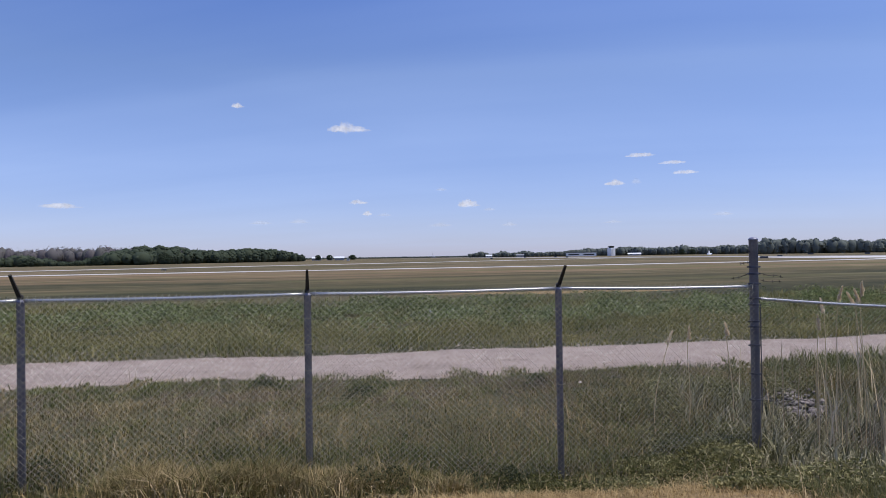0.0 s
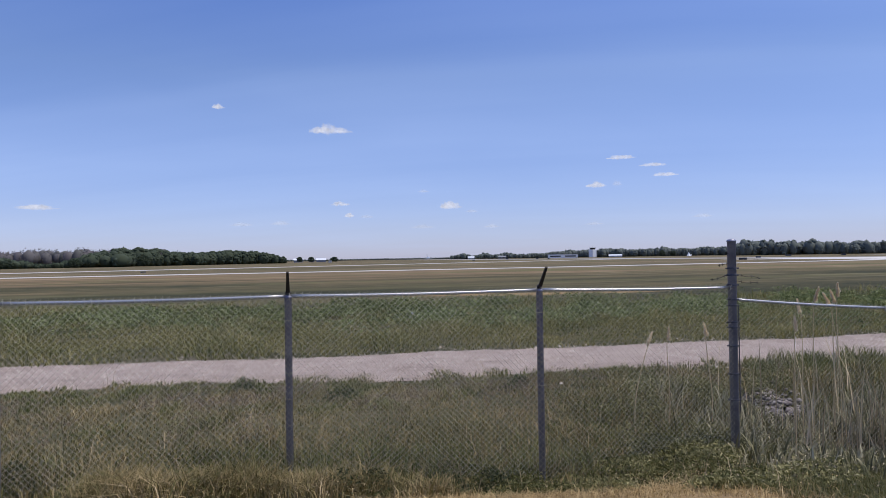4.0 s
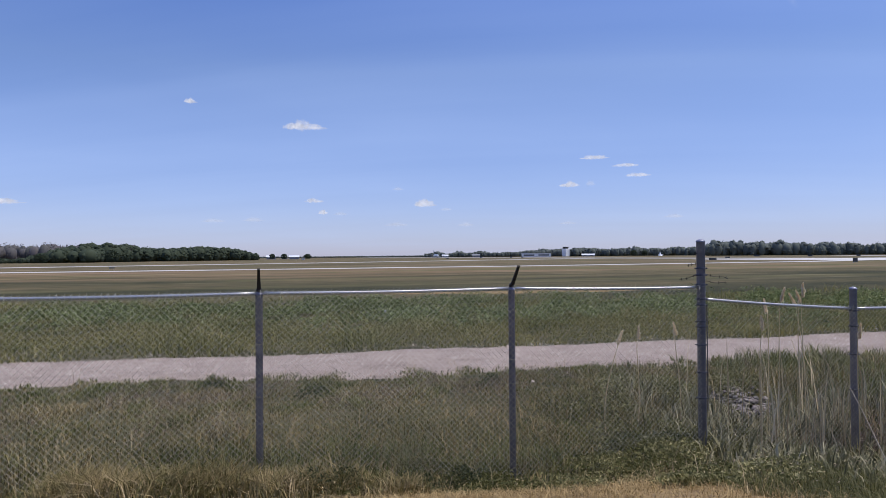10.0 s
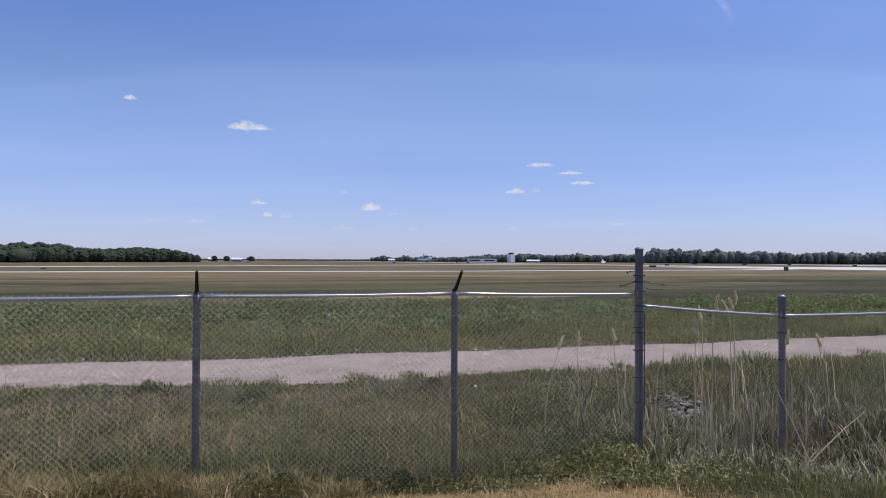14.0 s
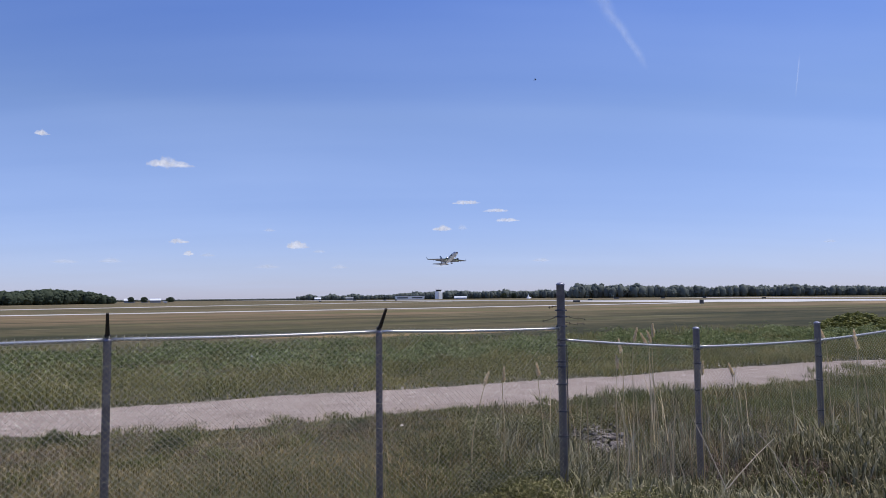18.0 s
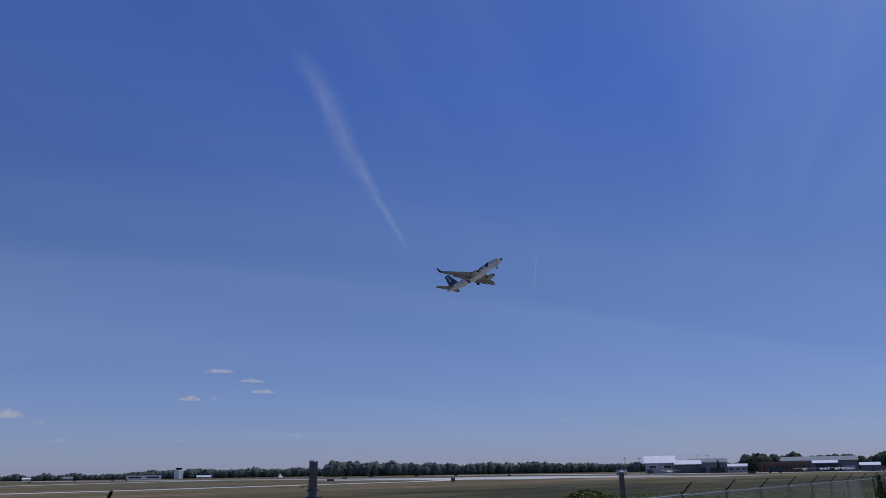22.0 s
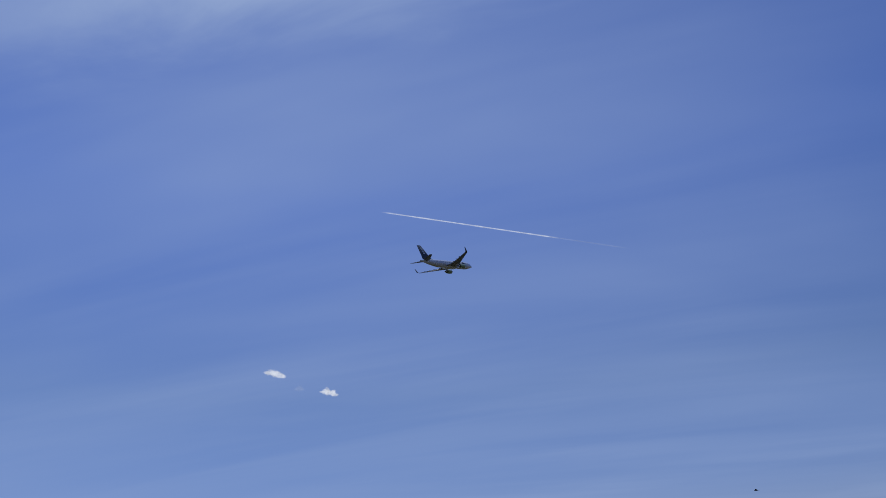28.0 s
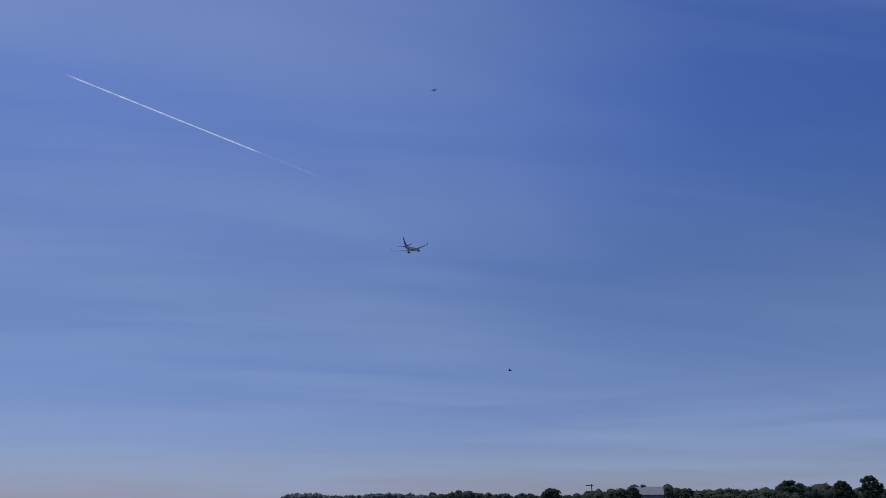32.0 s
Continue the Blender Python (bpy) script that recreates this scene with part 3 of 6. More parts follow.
def chain_link(parent, a, b, za, zb, ga, gb, off=0.047, pitch=0.036, wire=0.0023):
    """Woven wire fabric between two posts, as zigzag wires whose elbows hook into their neighbours."""
    n = int((b - a).length / pitch)
    side = Vector((b.y - a.y, -(b.x - a.x))).normalized()
    rows = int((max(za, zb) - min(ga, gb) + 0.03) / (pitch / 1.0))
    rnd = random.Random(n * 7 + rows)
    co, fs = [], []
    # positions of a zigzag: rows steps of half a diamond
    wav = [rnd.uniform(-0.012, 0.012) for _ in range(n + 2)]
    # the twisted ends that stand up over the rail
    for i in range(0, n, 2):
        f = (i + 0.5) / n
        p = a.lerp(b, f) + side * off
        z = za + (zb - za) * f - 0.012 * math.sin(math.pi * f)
        base = len(co)
        lx = rnd.uniform(-0.002, 0.014)
        for h, w, d in ((-0.035, 0.0026, 0), (0.02, 0.0038, 0), (0.034, 0.0034, 1), (0.048, 0.002, 2.2)):
            for k in range(3):
                an = 2 * math.pi * k / 3
                co.append((p.x + FENCE_DIR.x * (lx * d + math.cos(an) * w), p.y + side.y * math.sin(an) * w, z + h))
        for r in range(3):
            q = base + r * 3
            for k in range(3):
                fs.append((q + k, q + (k + 1) % 3, q + 3 + (k + 1) % 3, q + 3 + k))
    for i in range(n):
        base = len(co)
        for r in range(rows + 1):
            f = (i + (r + i) % 2) / n
            f = min(max(f, 0.0), 1.0)
            top, bot = za + (zb - za) * f + 0.035 - 0.012 * math.sin(math.pi * f), ga + (gb - ga) * f
            h = r / rows
            z = top + (bot - top) * h
            sag = 0.03 * math.sin(math.pi * h) * wav[i] / 0.012 * 0.3
            p = a.lerp(b, f) + side * (off + sag + (0.0016 if (r + i) % 2 else -0.0016))
            for k in range(3):
                an = 2 * math.pi * k / 3
                co.append((p.x + side.x * math.cos(an) * wire, p.y + side.y * math.cos(an) * wire + 0.0, z + math.sin(an) * wire))
        for r in range(rows):
            q = base + r * 3
            for k in range(3):
                fs.append((q + k, q + (k + 1) % 3, q + 3 + (k + 1) % 3, q + 3 + k))
    ob = part("chain_link", raw_mesh("chain_link", co, fs, WIRE), None, parent, "diamond-woven galvanised wire fabric")
    return ob


def ties(parent, p, z0, z1, radius):
    for k in range(5):
        z = z0 + (z1 - z0) * (k + 0.5) / 5
        bm = bmesh.new()
        tube(bm, [(p.x + (radius + 0.004) * math.cos(t), p.y + (radius + 0.004) * math.sin(t), z + 0.004 * k * 0.2) for t in np.linspace(0, 6.0, 11)], 0.0025, 5)
        part("tie_wire", bm, WIRE, parent)


def ground_at(p):
    return float(height(p.x, p.y))


def build_fences():
    back = Vector((FENCE_DIR.y, -FENCE_DIR.x))
    clamps = [0.42, 0.76, 1.13, 1.37, 1.44, 1.66, 1.74, 1.93, 2.06, 2.15]
    f1 = empty("chain_link_fence", (0, 0, 0), 0, "galvanised chain-link fence with leaning dark arms, in tall grass", "fence", "perimeter fence")
    ps = [along(s) for s in POST_LEFT]
    for p in ps:
        o = post("post", f1, p, 1.93, 0.041, material=LINE_POST)
        barb_arm(o, p, 1.945, back)
        ties(o, p, 0.3, 1.8, 0.041)
    corner = along(S_CORNER)
    cp = post("corner_post", f1, corner, 2.52, 0.056, "tall thick grey steel corner post with clamps", clamps)
    bm = bmesh.new()
    tube(bm, [(corner.x + 0.078, corner.y, z) for z in (0.25, 1.0, 1.66)], 0.008, 6)
    part("tension_bar", bm, BAND, cp)
    spans = ps + [corner]
    tops = [1.93] * len(ps) + [1.895]
    for (a, b), (za, zb) in zip(zip(spans, spans[1:]), zip(tops, tops[1:])):
        rail(f1, a, b, za, zb)
        chain_link(f1, a, b, za, zb, ground_at(a) + 0.03, ground_at(b) + 0.03, wire=0.0021 if b == corner else 0.0024)
    # cut ends of barbed wire that still hang on the corner post
    for z, d, ln, dz in ((2.05, -1, 0.32, -0.05), (2.2, -1, 0.2, 0.0), (1.97, 1, 0.4, -0.03), (2.06, 1, 0.42, -0.06), (2.34, -1, 0.1, 0.0)):
        bm = bmesh.new()
        q = [Vector((corner.x + FENCE_DIR.x * d * t, corner.y + FENCE_DIR.y * d * t, z + dz * (t / ln) ** 2 + 0.01 * math.sin(t * 22))) for t in np.linspace(0.04, ln, 12)]
        tube(bm, q, 0.004, 5)
        for k in (3, 7, 10):
            for sg in (-1, 1):
                tube(bm, [q[k] + Vector((0, 0, -0.018 * sg)), q[k] + Vector((0.008, 0.006, 0.018 * sg))], 0.0025, 4)
        part("barbed_wire_end", bm, ARM, cp)
    # the dip over the ditch
    f2 = empty("ditch_fence", (0, 0, 0), 0, "lower chain-link fence dipping across a reedy ditch", "fence", "perimeter fence")
    r1, r2 = along(S_R1), along(S_R2)
    post("post", f2, r1, 1.84, 0.05, "thick grey steel post among reeds", [0.4, 0.9, 1.3, 1.52])
    post("post", f2, r2, 1.86, 0.05, "thick grey steel post among reeds", [0.4, 0.9, 1.3, 1.52])
    post("end_post", f2, R3, 2.31, 0.054, "tall grey steel post", [0.4, 0.9, 1.4, 1.75])
    for a, b, za, zb in ((corner, r1, 1.74, 1.55), (r1, r2, 1.55, 1.56), (r2, R3, 1.56, 1.7)):
        rail(f2, a, b, za, zb)
        chain_link(f2, a, b, za, zb, ground_at(a) + 0.03, ground_at(b) + 0.03, wire=0.0016)
    f3 = empty("far_fence", (0, 0, 0), 0, "long galvanised chain-link fence running off beside the track", "fence", "perimeter fence")
    back3 = Vector((FAR_DIR.y, -FAR_DIR.x))
    ps = [R3 + FAR_DIR * 3.05 * k for k in range(0, 17)]
    for i, p in enumerate(ps[1:]):
        o = post("post", f3, p, 1.78, 0.041, material=LINE_POST)
        barb_arm(o, p, 1.79, back3)
    for i, (a, b) in enumerate(zip(ps, ps[1:])):
        rail(f3, a, b, 1.77, 1.77)
        if i < 8:
            chain_link(f3, a, b, 1.77, 1.77, ground_at(a) + 0.03, ground_at(b) + 0.03, pitch=0.036 if i < 4 else 0.06, wire=0.0021 if i < 4 else 0.0034)


build_fences()

# ---- grass, weeds, reeds ----
RNG = np.random.default_rng(11)


def blades(name, x, y, h, width, lean, material, z=None, bend=0.5, rng=RNG):
    """Tapering blades of two joints each, rooted on the ground."""
    n = len(x)
    z0 = height(x, y) if z is None else z
    a, la = rng.uniform(0, 2 * np.pi, n), rng.uniform(0, 2 * np.pi, n)
    w = width * rng.uniform(0.6, 1.4, n)
    l = h * lean * rng.uniform(0.2, 1.5, n)
    sx, sy = np.cos(a) * w / 2, np.sin(a) * w / 2
    tx, ty = np.cos(la) * l, np.sin(la) * l
    co = np.empty((n, 5, 3), np.float32)
    co[:, 0] = np.stack([x - sx, y - sy, z0 - 0.03], -1)
    co[:, 1] = np.stack([x + sx, y + sy, z0 - 0.03], -1)
    m = 0.3
    co[:, 2] = np.stack([x + sx * 0.8 + tx * m, y + sy * 0.8 + ty * m, z0 + h * 0.62], -1)
    co[:, 3] = np.stack([x - sx * 0.8 + tx * m, y - sy * 0.8 + ty * m, z0 + h * 0.62], -1)
    co[:, 4] = np.stack([x + tx, y + ty, z0 + h * (1 - 0.25 * bend * (l / np.maximum(h, 0.01)))], -1)
    b = np.arange(n)[:, None] * 5
    tri = np.concatenate([b + [0, 1, 2], b + [0, 2, 3], b + [3, 2, 4]], 1).reshape(-1, 3)
    return new(name, raw_mesh(name, co.reshape(-1, 3), tri, material))


def leaves(name, x, y, z, size, material, rng=RNG, flat=1.0):
    """Loose small leaves: one bent triangle pair each, turned at random."""
    n = len(x)
    a = rng.normal(0, 1, (n, 3)) * np.array([1, 1, flat])
    b = rng.normal(0, 1, (n, 3)) * np.array([1, 1, flat])
    a /= np.linalg.norm(a, axis=1, keepdims=True)
    b -= a * (a * b).sum(1, keepdims=True)
    b /= np.linalg.norm(b, axis=1, keepdims=True)
    s = (size * rng.uniform(0.55, 1.4, n))[:, None]
    c = np.stack([x, y, z], -1)
    up = np.array([0, 0, 0.3]) * s
    co = np.stack([c - a * s, c + b * s * 0.33 + up, c + a * s, c - b * s * 0.33 + up], 1).astype(np.float32)
    i = np.arange(n)[:, None] * 4
    return new(name, raw_mesh(name, co.reshape(-1, 3), np.concatenate([i + [0, 1, 2], i + [0, 2, 3]], 1).reshape(-1, 3), material))


def clusters(x, y, k, spread, rng=RNG):
    """Each point becomes a plant of k leaves."""
    return (np.repeat(x, k) + rng.normal(0, spread, len(x) * k), np.repeat(y, k) + rng.normal(0, spread, len(x) * k))


def straps(name, x, y, h, width, material, rng=RNG):
    """Broad strap leaves that arch over and droop at the tip, six ribs each."""
    n = len(x)
    z0 = height(x, y) - 0.03
    a = rng.uniform(0, 2 * np.pi, n)
    turn = a + np.pi / 2 + rng.normal(0, 0.5, n)
    w = width * rng.uniform(0.6, 1.4, n) / 2
    reach = h * rng.uniform(0.1, 0.5, n)
    droop = rng.uniform(0.0, 0.55, n)
    ts = np.array([0, 0.35, 0.65, 0.85, 1.0])
    co = np.empty((n, 10, 3), np.float32)
    for i, t in enumerate(ts):
        cx, cy = x + np.cos(a) * reach * t ** 2.2, y + np.sin(a) * reach * t ** 2.2
        cz = z0 + h * (t - droop * max(0.0, t - 0.5) ** 2 * 3)
        ww = w * (0.7, 1.0, 1.0, 0.75, 0.12)[i]
        for j, s in enumerate((-1, 1)):
            co[:, i * 2 + j] = np.stack([cx + np.cos(turn) * ww * s, cy + np.sin(turn) * ww * s, cz], -1)
    b = np.arange(n)[:, None] * 10
    quads = np.concatenate([b + [2 * i, 2 * i + 1, 2 * i + 3, 2 * i + 2] for i in range(4)], 1).reshape(-1, 4)
    return new(name, raw_mesh(name, co.reshape(-1, 3), quads, material))


def patchy(x, y, s, seed=0.0):
    """A smooth random field, 0 to 1, from a few sine waves."""
    v = sum(np.sin(x * s * a + y * s * b + c + seed) for a, b, c in ((1.0, 0.3, 0.2), (-0.6, 1.1, 2.0), (0.35, -0.9, 4.1), (1.7, 1.3, 1.1), (-2.1, 0.8, 5.2)))
    return np.clip(0.5 + v / 6.0, 0, 1)


def scatter(n, x0, x1, y0, y1, keep, rng=RNG):
    x, y = rng.uniform(x0, x1, n), rng.uniform(y0, y1, n)
    k = keep(x, y) > rng.uniform(0, 1, n)
    return x[k], y[k]


def plant_meadow():
    rng = RNG
    soil = lambda x, y: 1.0 * bare(x, y, -0.08)
    def keep_near(x, y):
        s = beyond_fence(x, y)
        ok = (y < road_mid(x) - 1.85 + 0.22 * np.sin(x * 2.1) + 0.2 * np.sin(x * 5.3 + 1) + 0.75 * (patchy(x, y, 4.2, 0.5) - 0.45) + 3.2 * np.clip((x - 13.5) / 6.5, 0, 1)) & (s > np.where(x > 2.4, -6.5, -3.6))
        wet = np.exp(-((x - 5.7 - (12.0 - y) * 0.12) / 1.6) ** 2) * (s < 0.6) * (y > 4.5)
        heap = np.exp(-((x - 6.0) / 0.65) ** 2 - ((y - 11.9) / 1.1) ** 2)
        return ok * (1 - np.clip(heap * 1.5, 0, 1)) * (1 - 0.8 * np.clip(wet * 1.6, 0, 1)) * (1 - 0.97 * np.clip(soil(x, y) * 1.6, 0, 1)) * np.where(s < -2.4, 0.4, 1.0) * np.where(x > 7.5, 0.45, 1.0)
    x, y = scatter(260000, -15, 30, 5.0, 20, keep_near)
    wild = np.clip(np.exp(-(beyond_fence(x, y) / 1.1) ** 2) + np.clip((x - 1.5) / 3.0, 0, 1), 0, 1)
    h = (0.04 + 0.12 * patchy(x, y, 2.4) ** 2 + 0.26 * wild * patchy(x, y, 2.6, 1.5) ** 1.6) * rng.uniform(0.5, 1.4, len(x)) * np.clip((road_mid(x) - 1.7 - y) / 1.6 + np.clip((x - 14) / 4, 0, 2), 0.4, 1) * np.clip((y - 3.0) / 5.0, 0.4, 1) * (1 - 0.5 * smooth01((0.15 - beyond_fence(x, y)) / 0.3))
    tagged(blades("meadow_grass", x, y, h, 0.0125, 1.25, GRASS), "tall patchy meadow grass, green going to straw", "grass", kind="stuff")
    # lush dark tufts along the near edge of the track, and in hollows of the meadow
    x, y = scatter(150000, -14, 14, 9, 16, lambda x, y: (keep_near(x, y) > 0.3) * np.clip(np.exp(-((road_mid(x) - 2.3 - y) / 0.75) ** 2) * (patchy(x, y, 3.4, 5.1) > 0.42) + (patchy(x, y, 2.2, 8.4) > 0.68) * 0.8, 0, 1))
    h = (0.04 + 0.13 * patchy(x, y, 3.4, 5.1) ** 1.5) * rng.uniform(0.5, 1.3, len(x))
    tagged(blades("lush_tufts", x, y, h, 0.012, 0.9, LUSH), "dark green grass tufts along the track", "grass", kind="stuff")
    x, y = scatter(70000, 6.4, 22, 8.0, 19, lambda x, y: (keep_near(x, y) > 0.1) * (0.35 + 0.65 * patchy(x, y, 1.8, 4.4)) * (1 - 0.9 * np.exp(-((x - 7.0) / 1.1) ** 2 - ((y - 9.6) / 1.2) ** 2)))
    tagged(blades("ditch_bank_grass", x, y, (0.08 + 0.24 * patchy(x, y, 1.8, 4.4)) * rng.uniform(0.5, 1.3, len(x)), 0.013, 0.9, LUSH), "green grass on the bank beyond the ditch", "grass", kind="stuff")
    # ragged tufts that creep over the edges of the track
    x, y = scatter(60000, -22, 30, 10, 24, lambda x, y: np.exp(-((np.abs(y - road_mid(x)) - 1.95) / 0.22) ** 2) * (patchy(x, y, 5.0, 2.2) > 0.46) * (patchy(x, y, 1.3, 6.2) > 0.3))
    tagged(blades("edge_tufts", x, y, rng.uniform(0.03, 0.15, len(x)), 0.016, 1.4, LUSH), "low grass tufts creeping over the track's edges", "grass", kind="stuff")
    # hazy brown seed heads over the meadow
    x, y = scatter(13000, -14, 9, 6.8, 14, lambda x, y: (keep_near(x, y) > 0.3) * smooth01((patchy(x, y, 1.5, 7.3) - 0.46) / 0.14) * (beyond_fence(x, y) > 0.5) * np.clip((road_mid(x) - 2.6 - y) / 1.2, 0, 1))
    x, y = clusters(x, y, 9, 0.035)
    tagged(leaves("seed_heads", x, y, height(x, y) + 0.1 + 0.26 * patchy(x, y, 1.5, 7.3) * rng.uniform(0.4, 1.1, len(x)), 0.013, PANICLE), "hazy purple-brown grass seed heads over the meadow", "grass", kind="stuff")
    # leafy herbs crowding the corner post and the ditch bank
    def by_corner(x, y):
        return np.exp(-((x - 3.3 - (y - 8.5) * 0.34) / 0.95) ** 2) * ((y > np.where(x > 2.5, 6.1, 6.9)) & (y < 13.0)) * np.where(y < 8.6, 0.6, 1.0) + 0.6 * np.exp(-((x - 5.6) / 0.8) ** 2 - ((y - 13.1) / 0.5) ** 2)
    x, y = scatter(7600, 1.2, 7.0, 6.1, 13.8, lambda x, y: by_corner(x, y) * (0.25 + 0.75 * (patchy(x, y, 2.7, 3.9) > 0.45)))
    x, y = clusters(x, y, 26, 0.055)
    top = (0.08 + 0.34 * patchy(x, y, 2.7, 3.9)) * np.clip((y - 5.0) / 5.0, 0.3, 1)
    tagged(leaves("leafy_herbs", x, y, height(x, y) + top * rng.uniform(0.1, 1, len(x)) ** 0.6, 0.027, LEAFY, flat=1.0), "pale green leafy herbs crowding the ditch bank", "weeds", kind="stuff")
    # tall blades that hide the foot of the fence
    x, y = scatter(40000, -12, 5, 6.2, 10.5, lambda x, y: np.exp(-((beyond_fence(x, y) - 0.3) / 0.45) ** 2) * (0.15 + 0.85 * (patchy(x, y, 2.9, 1.1) > 0.45)) * (1 - soil(x, y)))
    tagged(blades("fence_grass", x, y, (0.1 + 0.26 * patchy(x, y, 2.9, 1.1)) * rng.uniform(0.5, 1.25, len(x)), 0.008, 0.7, LUSH), "tall green grass along the foot of the fence", "grass", kind="stuff")
    # tall rank weeds on the near side of the fence, where the bare soil ends
    x, y = scatter(30000, -3.6, 1.4, 6.5, 7.9, lambda x, y: np.exp(-((y - 7.15 + 0.06 * x) / 0.38) ** 2) * (0.2 + 0.8 * (patchy(x, y, 2.4, 9.2) > 0.42)) * (1 - np.clip(soil(x, y) * 1.6, 0, 1)))
    tagged(blades("rank_weeds", x, y, (0.08 + 0.3 * patchy(x, y, 2.4, 9.2)) * rng.uniform(0.4, 1.3, len(x)), 0.011, 0.95, GRASS), "rank dark weeds before the fence where the bare soil ends", "weeds", kind="stuff")
    # short turf close by on the bank
    x, y = scatter(52000, -4, 9, 4.4, 6.5, lambda x, y: (1 - soil(x, y)) * (0.3 + 0.7 * patchy(x, y, 2.0, 3.3)))
    tagged(blades("bank_turf", x, y, rng.uniform(0.03, 0.13, len(x)), 0.006, 1.3, FOOT), "short dry turf on the bank", "grass", kind="stuff")
    x, y = scatter(14000, -7, 9, -6, 4.4, lambda x, y: (1 - soil(x, y)) * (0.4 + 0.6 * patchy(x, y, 2.0, 3.3)))
    tagged(blades("bank_grass", x, y, rng.uniform(0.05, 0.14, len(x)), 0.014, 1.3, FOOT), "short grass behind the bare soil", "grass", kind="stuff")
    # pale seed heads and dry flecks caught in the grass
    x, y = scatter(70000, -15, 28, 5, 19, keep_near)
    tagged(leaves("dry_seed_flecks", x, y, height(x, y) + rng.uniform(0.03, 0.2, len(x)) * np.clip((road_mid(x) - 1.7 - y) / 2.2, 0.3, 1), 0.011, REED), "pale dry seed flecks in the meadow", "grass", kind="stuff")
    # seed stalks
    x, y = scatter(2600, -15, 26, 5.5, 18, keep_near)
    tagged(blades("seed_stalks", x, y, rng.uniform(0.22, 0.48, len(x)), 0.005, 0.7, REED), "thin straw-coloured seed stalks in the meadow", "grass", kind="stuff")
    # low leafy weeds at the foot of the fence
    x, y = scatter(22000, -13, 6, 6.2, 12, lambda x, y: np.exp(-((beyond_fence(x, y) + 0.55) / 0.6) ** 2) * (patchy(x, y, 1.9, 2.0) > 0.56) * (1 - np.clip(soil(x, y) * 1.5, 0, 1)))
    x, y = clusters(x, y, 18, 0.07)
    top = 0.05 + 0.2 * patchy(x, y, 3.1, 2.0) * rng.uniform(0.5, 1.1, len(x))
    tagged(leaves("fence_weeds", x, y, height(x, y) + top * rng.uniform(0.2, 1, len(x)) ** 0.6, 0.024, FOOT, flat=0.8), "low leafy weeds along the foot of the fence", "weeds", kind="stuff")
    # dark rounded herbs in the meadow
    cx = np.array([0.2, 0.75, -0.85, -0.55, -1.4, -4.6, -7.2, -3.2, 1.6])
    cy = np.array([7.95, 8.2, 7.35, 7.55, 11.9, 8.0, 9.6, 12.6, 12.4])
    x, y = clusters(np.repeat(cx, 60), np.repeat(cy, 60), 12, 0.15)
    tagged(leaves("dark_herbs", x, y, height(x, y) + 0.3 * rng.uniform(0, 1, len(x)) ** 0.7 * np.exp(-((x - np.repeat(cx, 720)) ** 2 + (y - np.repeat(cy, 720)) ** 2) / 0.09), 0.02, DARKLEAF, flat=0.8), "dark rounded herbs low in the meadow", "weeds", kind="stuff")
    # verge behind the track
    def keep_far(x, y):
        return (y > road_mid(x) + 1.85 + 0.2 * np.sin(x * 1.7) + 0.2 * np.sin(x * 4.3) - 0.75 * (patchy(x, y, 3.6, 2.5) - 0.45)) * np.clip((39 + 0.15 * np.clip(x, 0, 60) - y) / 7, 0, 1)
    x, y = scatter(120000, -26, 50, 14, 46, keep_far)
    h = (0.08 + 0.42 * patchy(x, y, 0.8, 1.0) ** 2.0) * rng.uniform(0.5, 1.4, len(x))
    tagged(blades("verge_grass", x, y, h, 0.03, 1.1, VERGE), "dense green verge grass behind the track", "grass", kind="stuff")
    x, y = scatter(30000, -30, 46, 13, 28, lambda x, y: keep_far(x, y) * np.clip((26 - y + 0.1 * x) / 4, 0, 1) * (0.35 + 0.65 * patchy(x, y, 1.2, 4.0)))
    x, y = clusters(x, y, 10, 0.1)
    ok = y > road_mid(x) + 1.7
    x, y = x[ok], y[ok]
    top = 0.05 + 0.3 * patchy(x, y, 0.9, 1.0) + 0.16 * patchy(x, y, 3.1, 0.2)
    tagged(leaves("verge_herbs", x, y, height(x, y) + top * rng.uniform(0.15, 1, len(x)) ** 0.6, 0.034, VERGE), "dense low herbs and grass along the track", "weeds", kind="stuff")
    x, y = scatter(58000, -36, 62, 20, 46, lambda x, y: np.exp(-((y - 0.12 * np.clip(x, 0, 60) - 28) / 4.6) ** 2) * (0.1 + 0.9 * smooth01((patchy(x, y, 0.62, 3.0) - 0.44) / 0.1)) * keep_far(x, y))
    x, y = clusters(x, y, 12, 0.13)
    top = 0.08 + np.where(x < 18, np.where(x < -4, 0.36, 0.5), 0.42) * smooth01((patchy(x, y, 0.62, 3.0) - 0.42) / 0.25) * (0.35 + 0.65 * smooth01((patchy(x, y, 1.9, 0.7) - 0.3) / 0.3)) + 0.3 * patchy(x, y, 2.3, 0.7) ** 2
    tagged(leaves("tall_weeds", x, y, height(x, y) + top * rng.uniform(0.1, 1, len(x)) ** 0.55, 0.065, WEEDS, flat=0.9), "dark green band of tall broad-leaved weeds", "weeds", kind="stuff")
    # dead cattails and reeds in the ditch
    def in_ditch(x, y):
        mid = 5.7 + (12.0 - y) * 0.12
        return np.exp(-((x - mid) / 1.5) ** 2) * ((y < 12.6) & (y > 4.6))
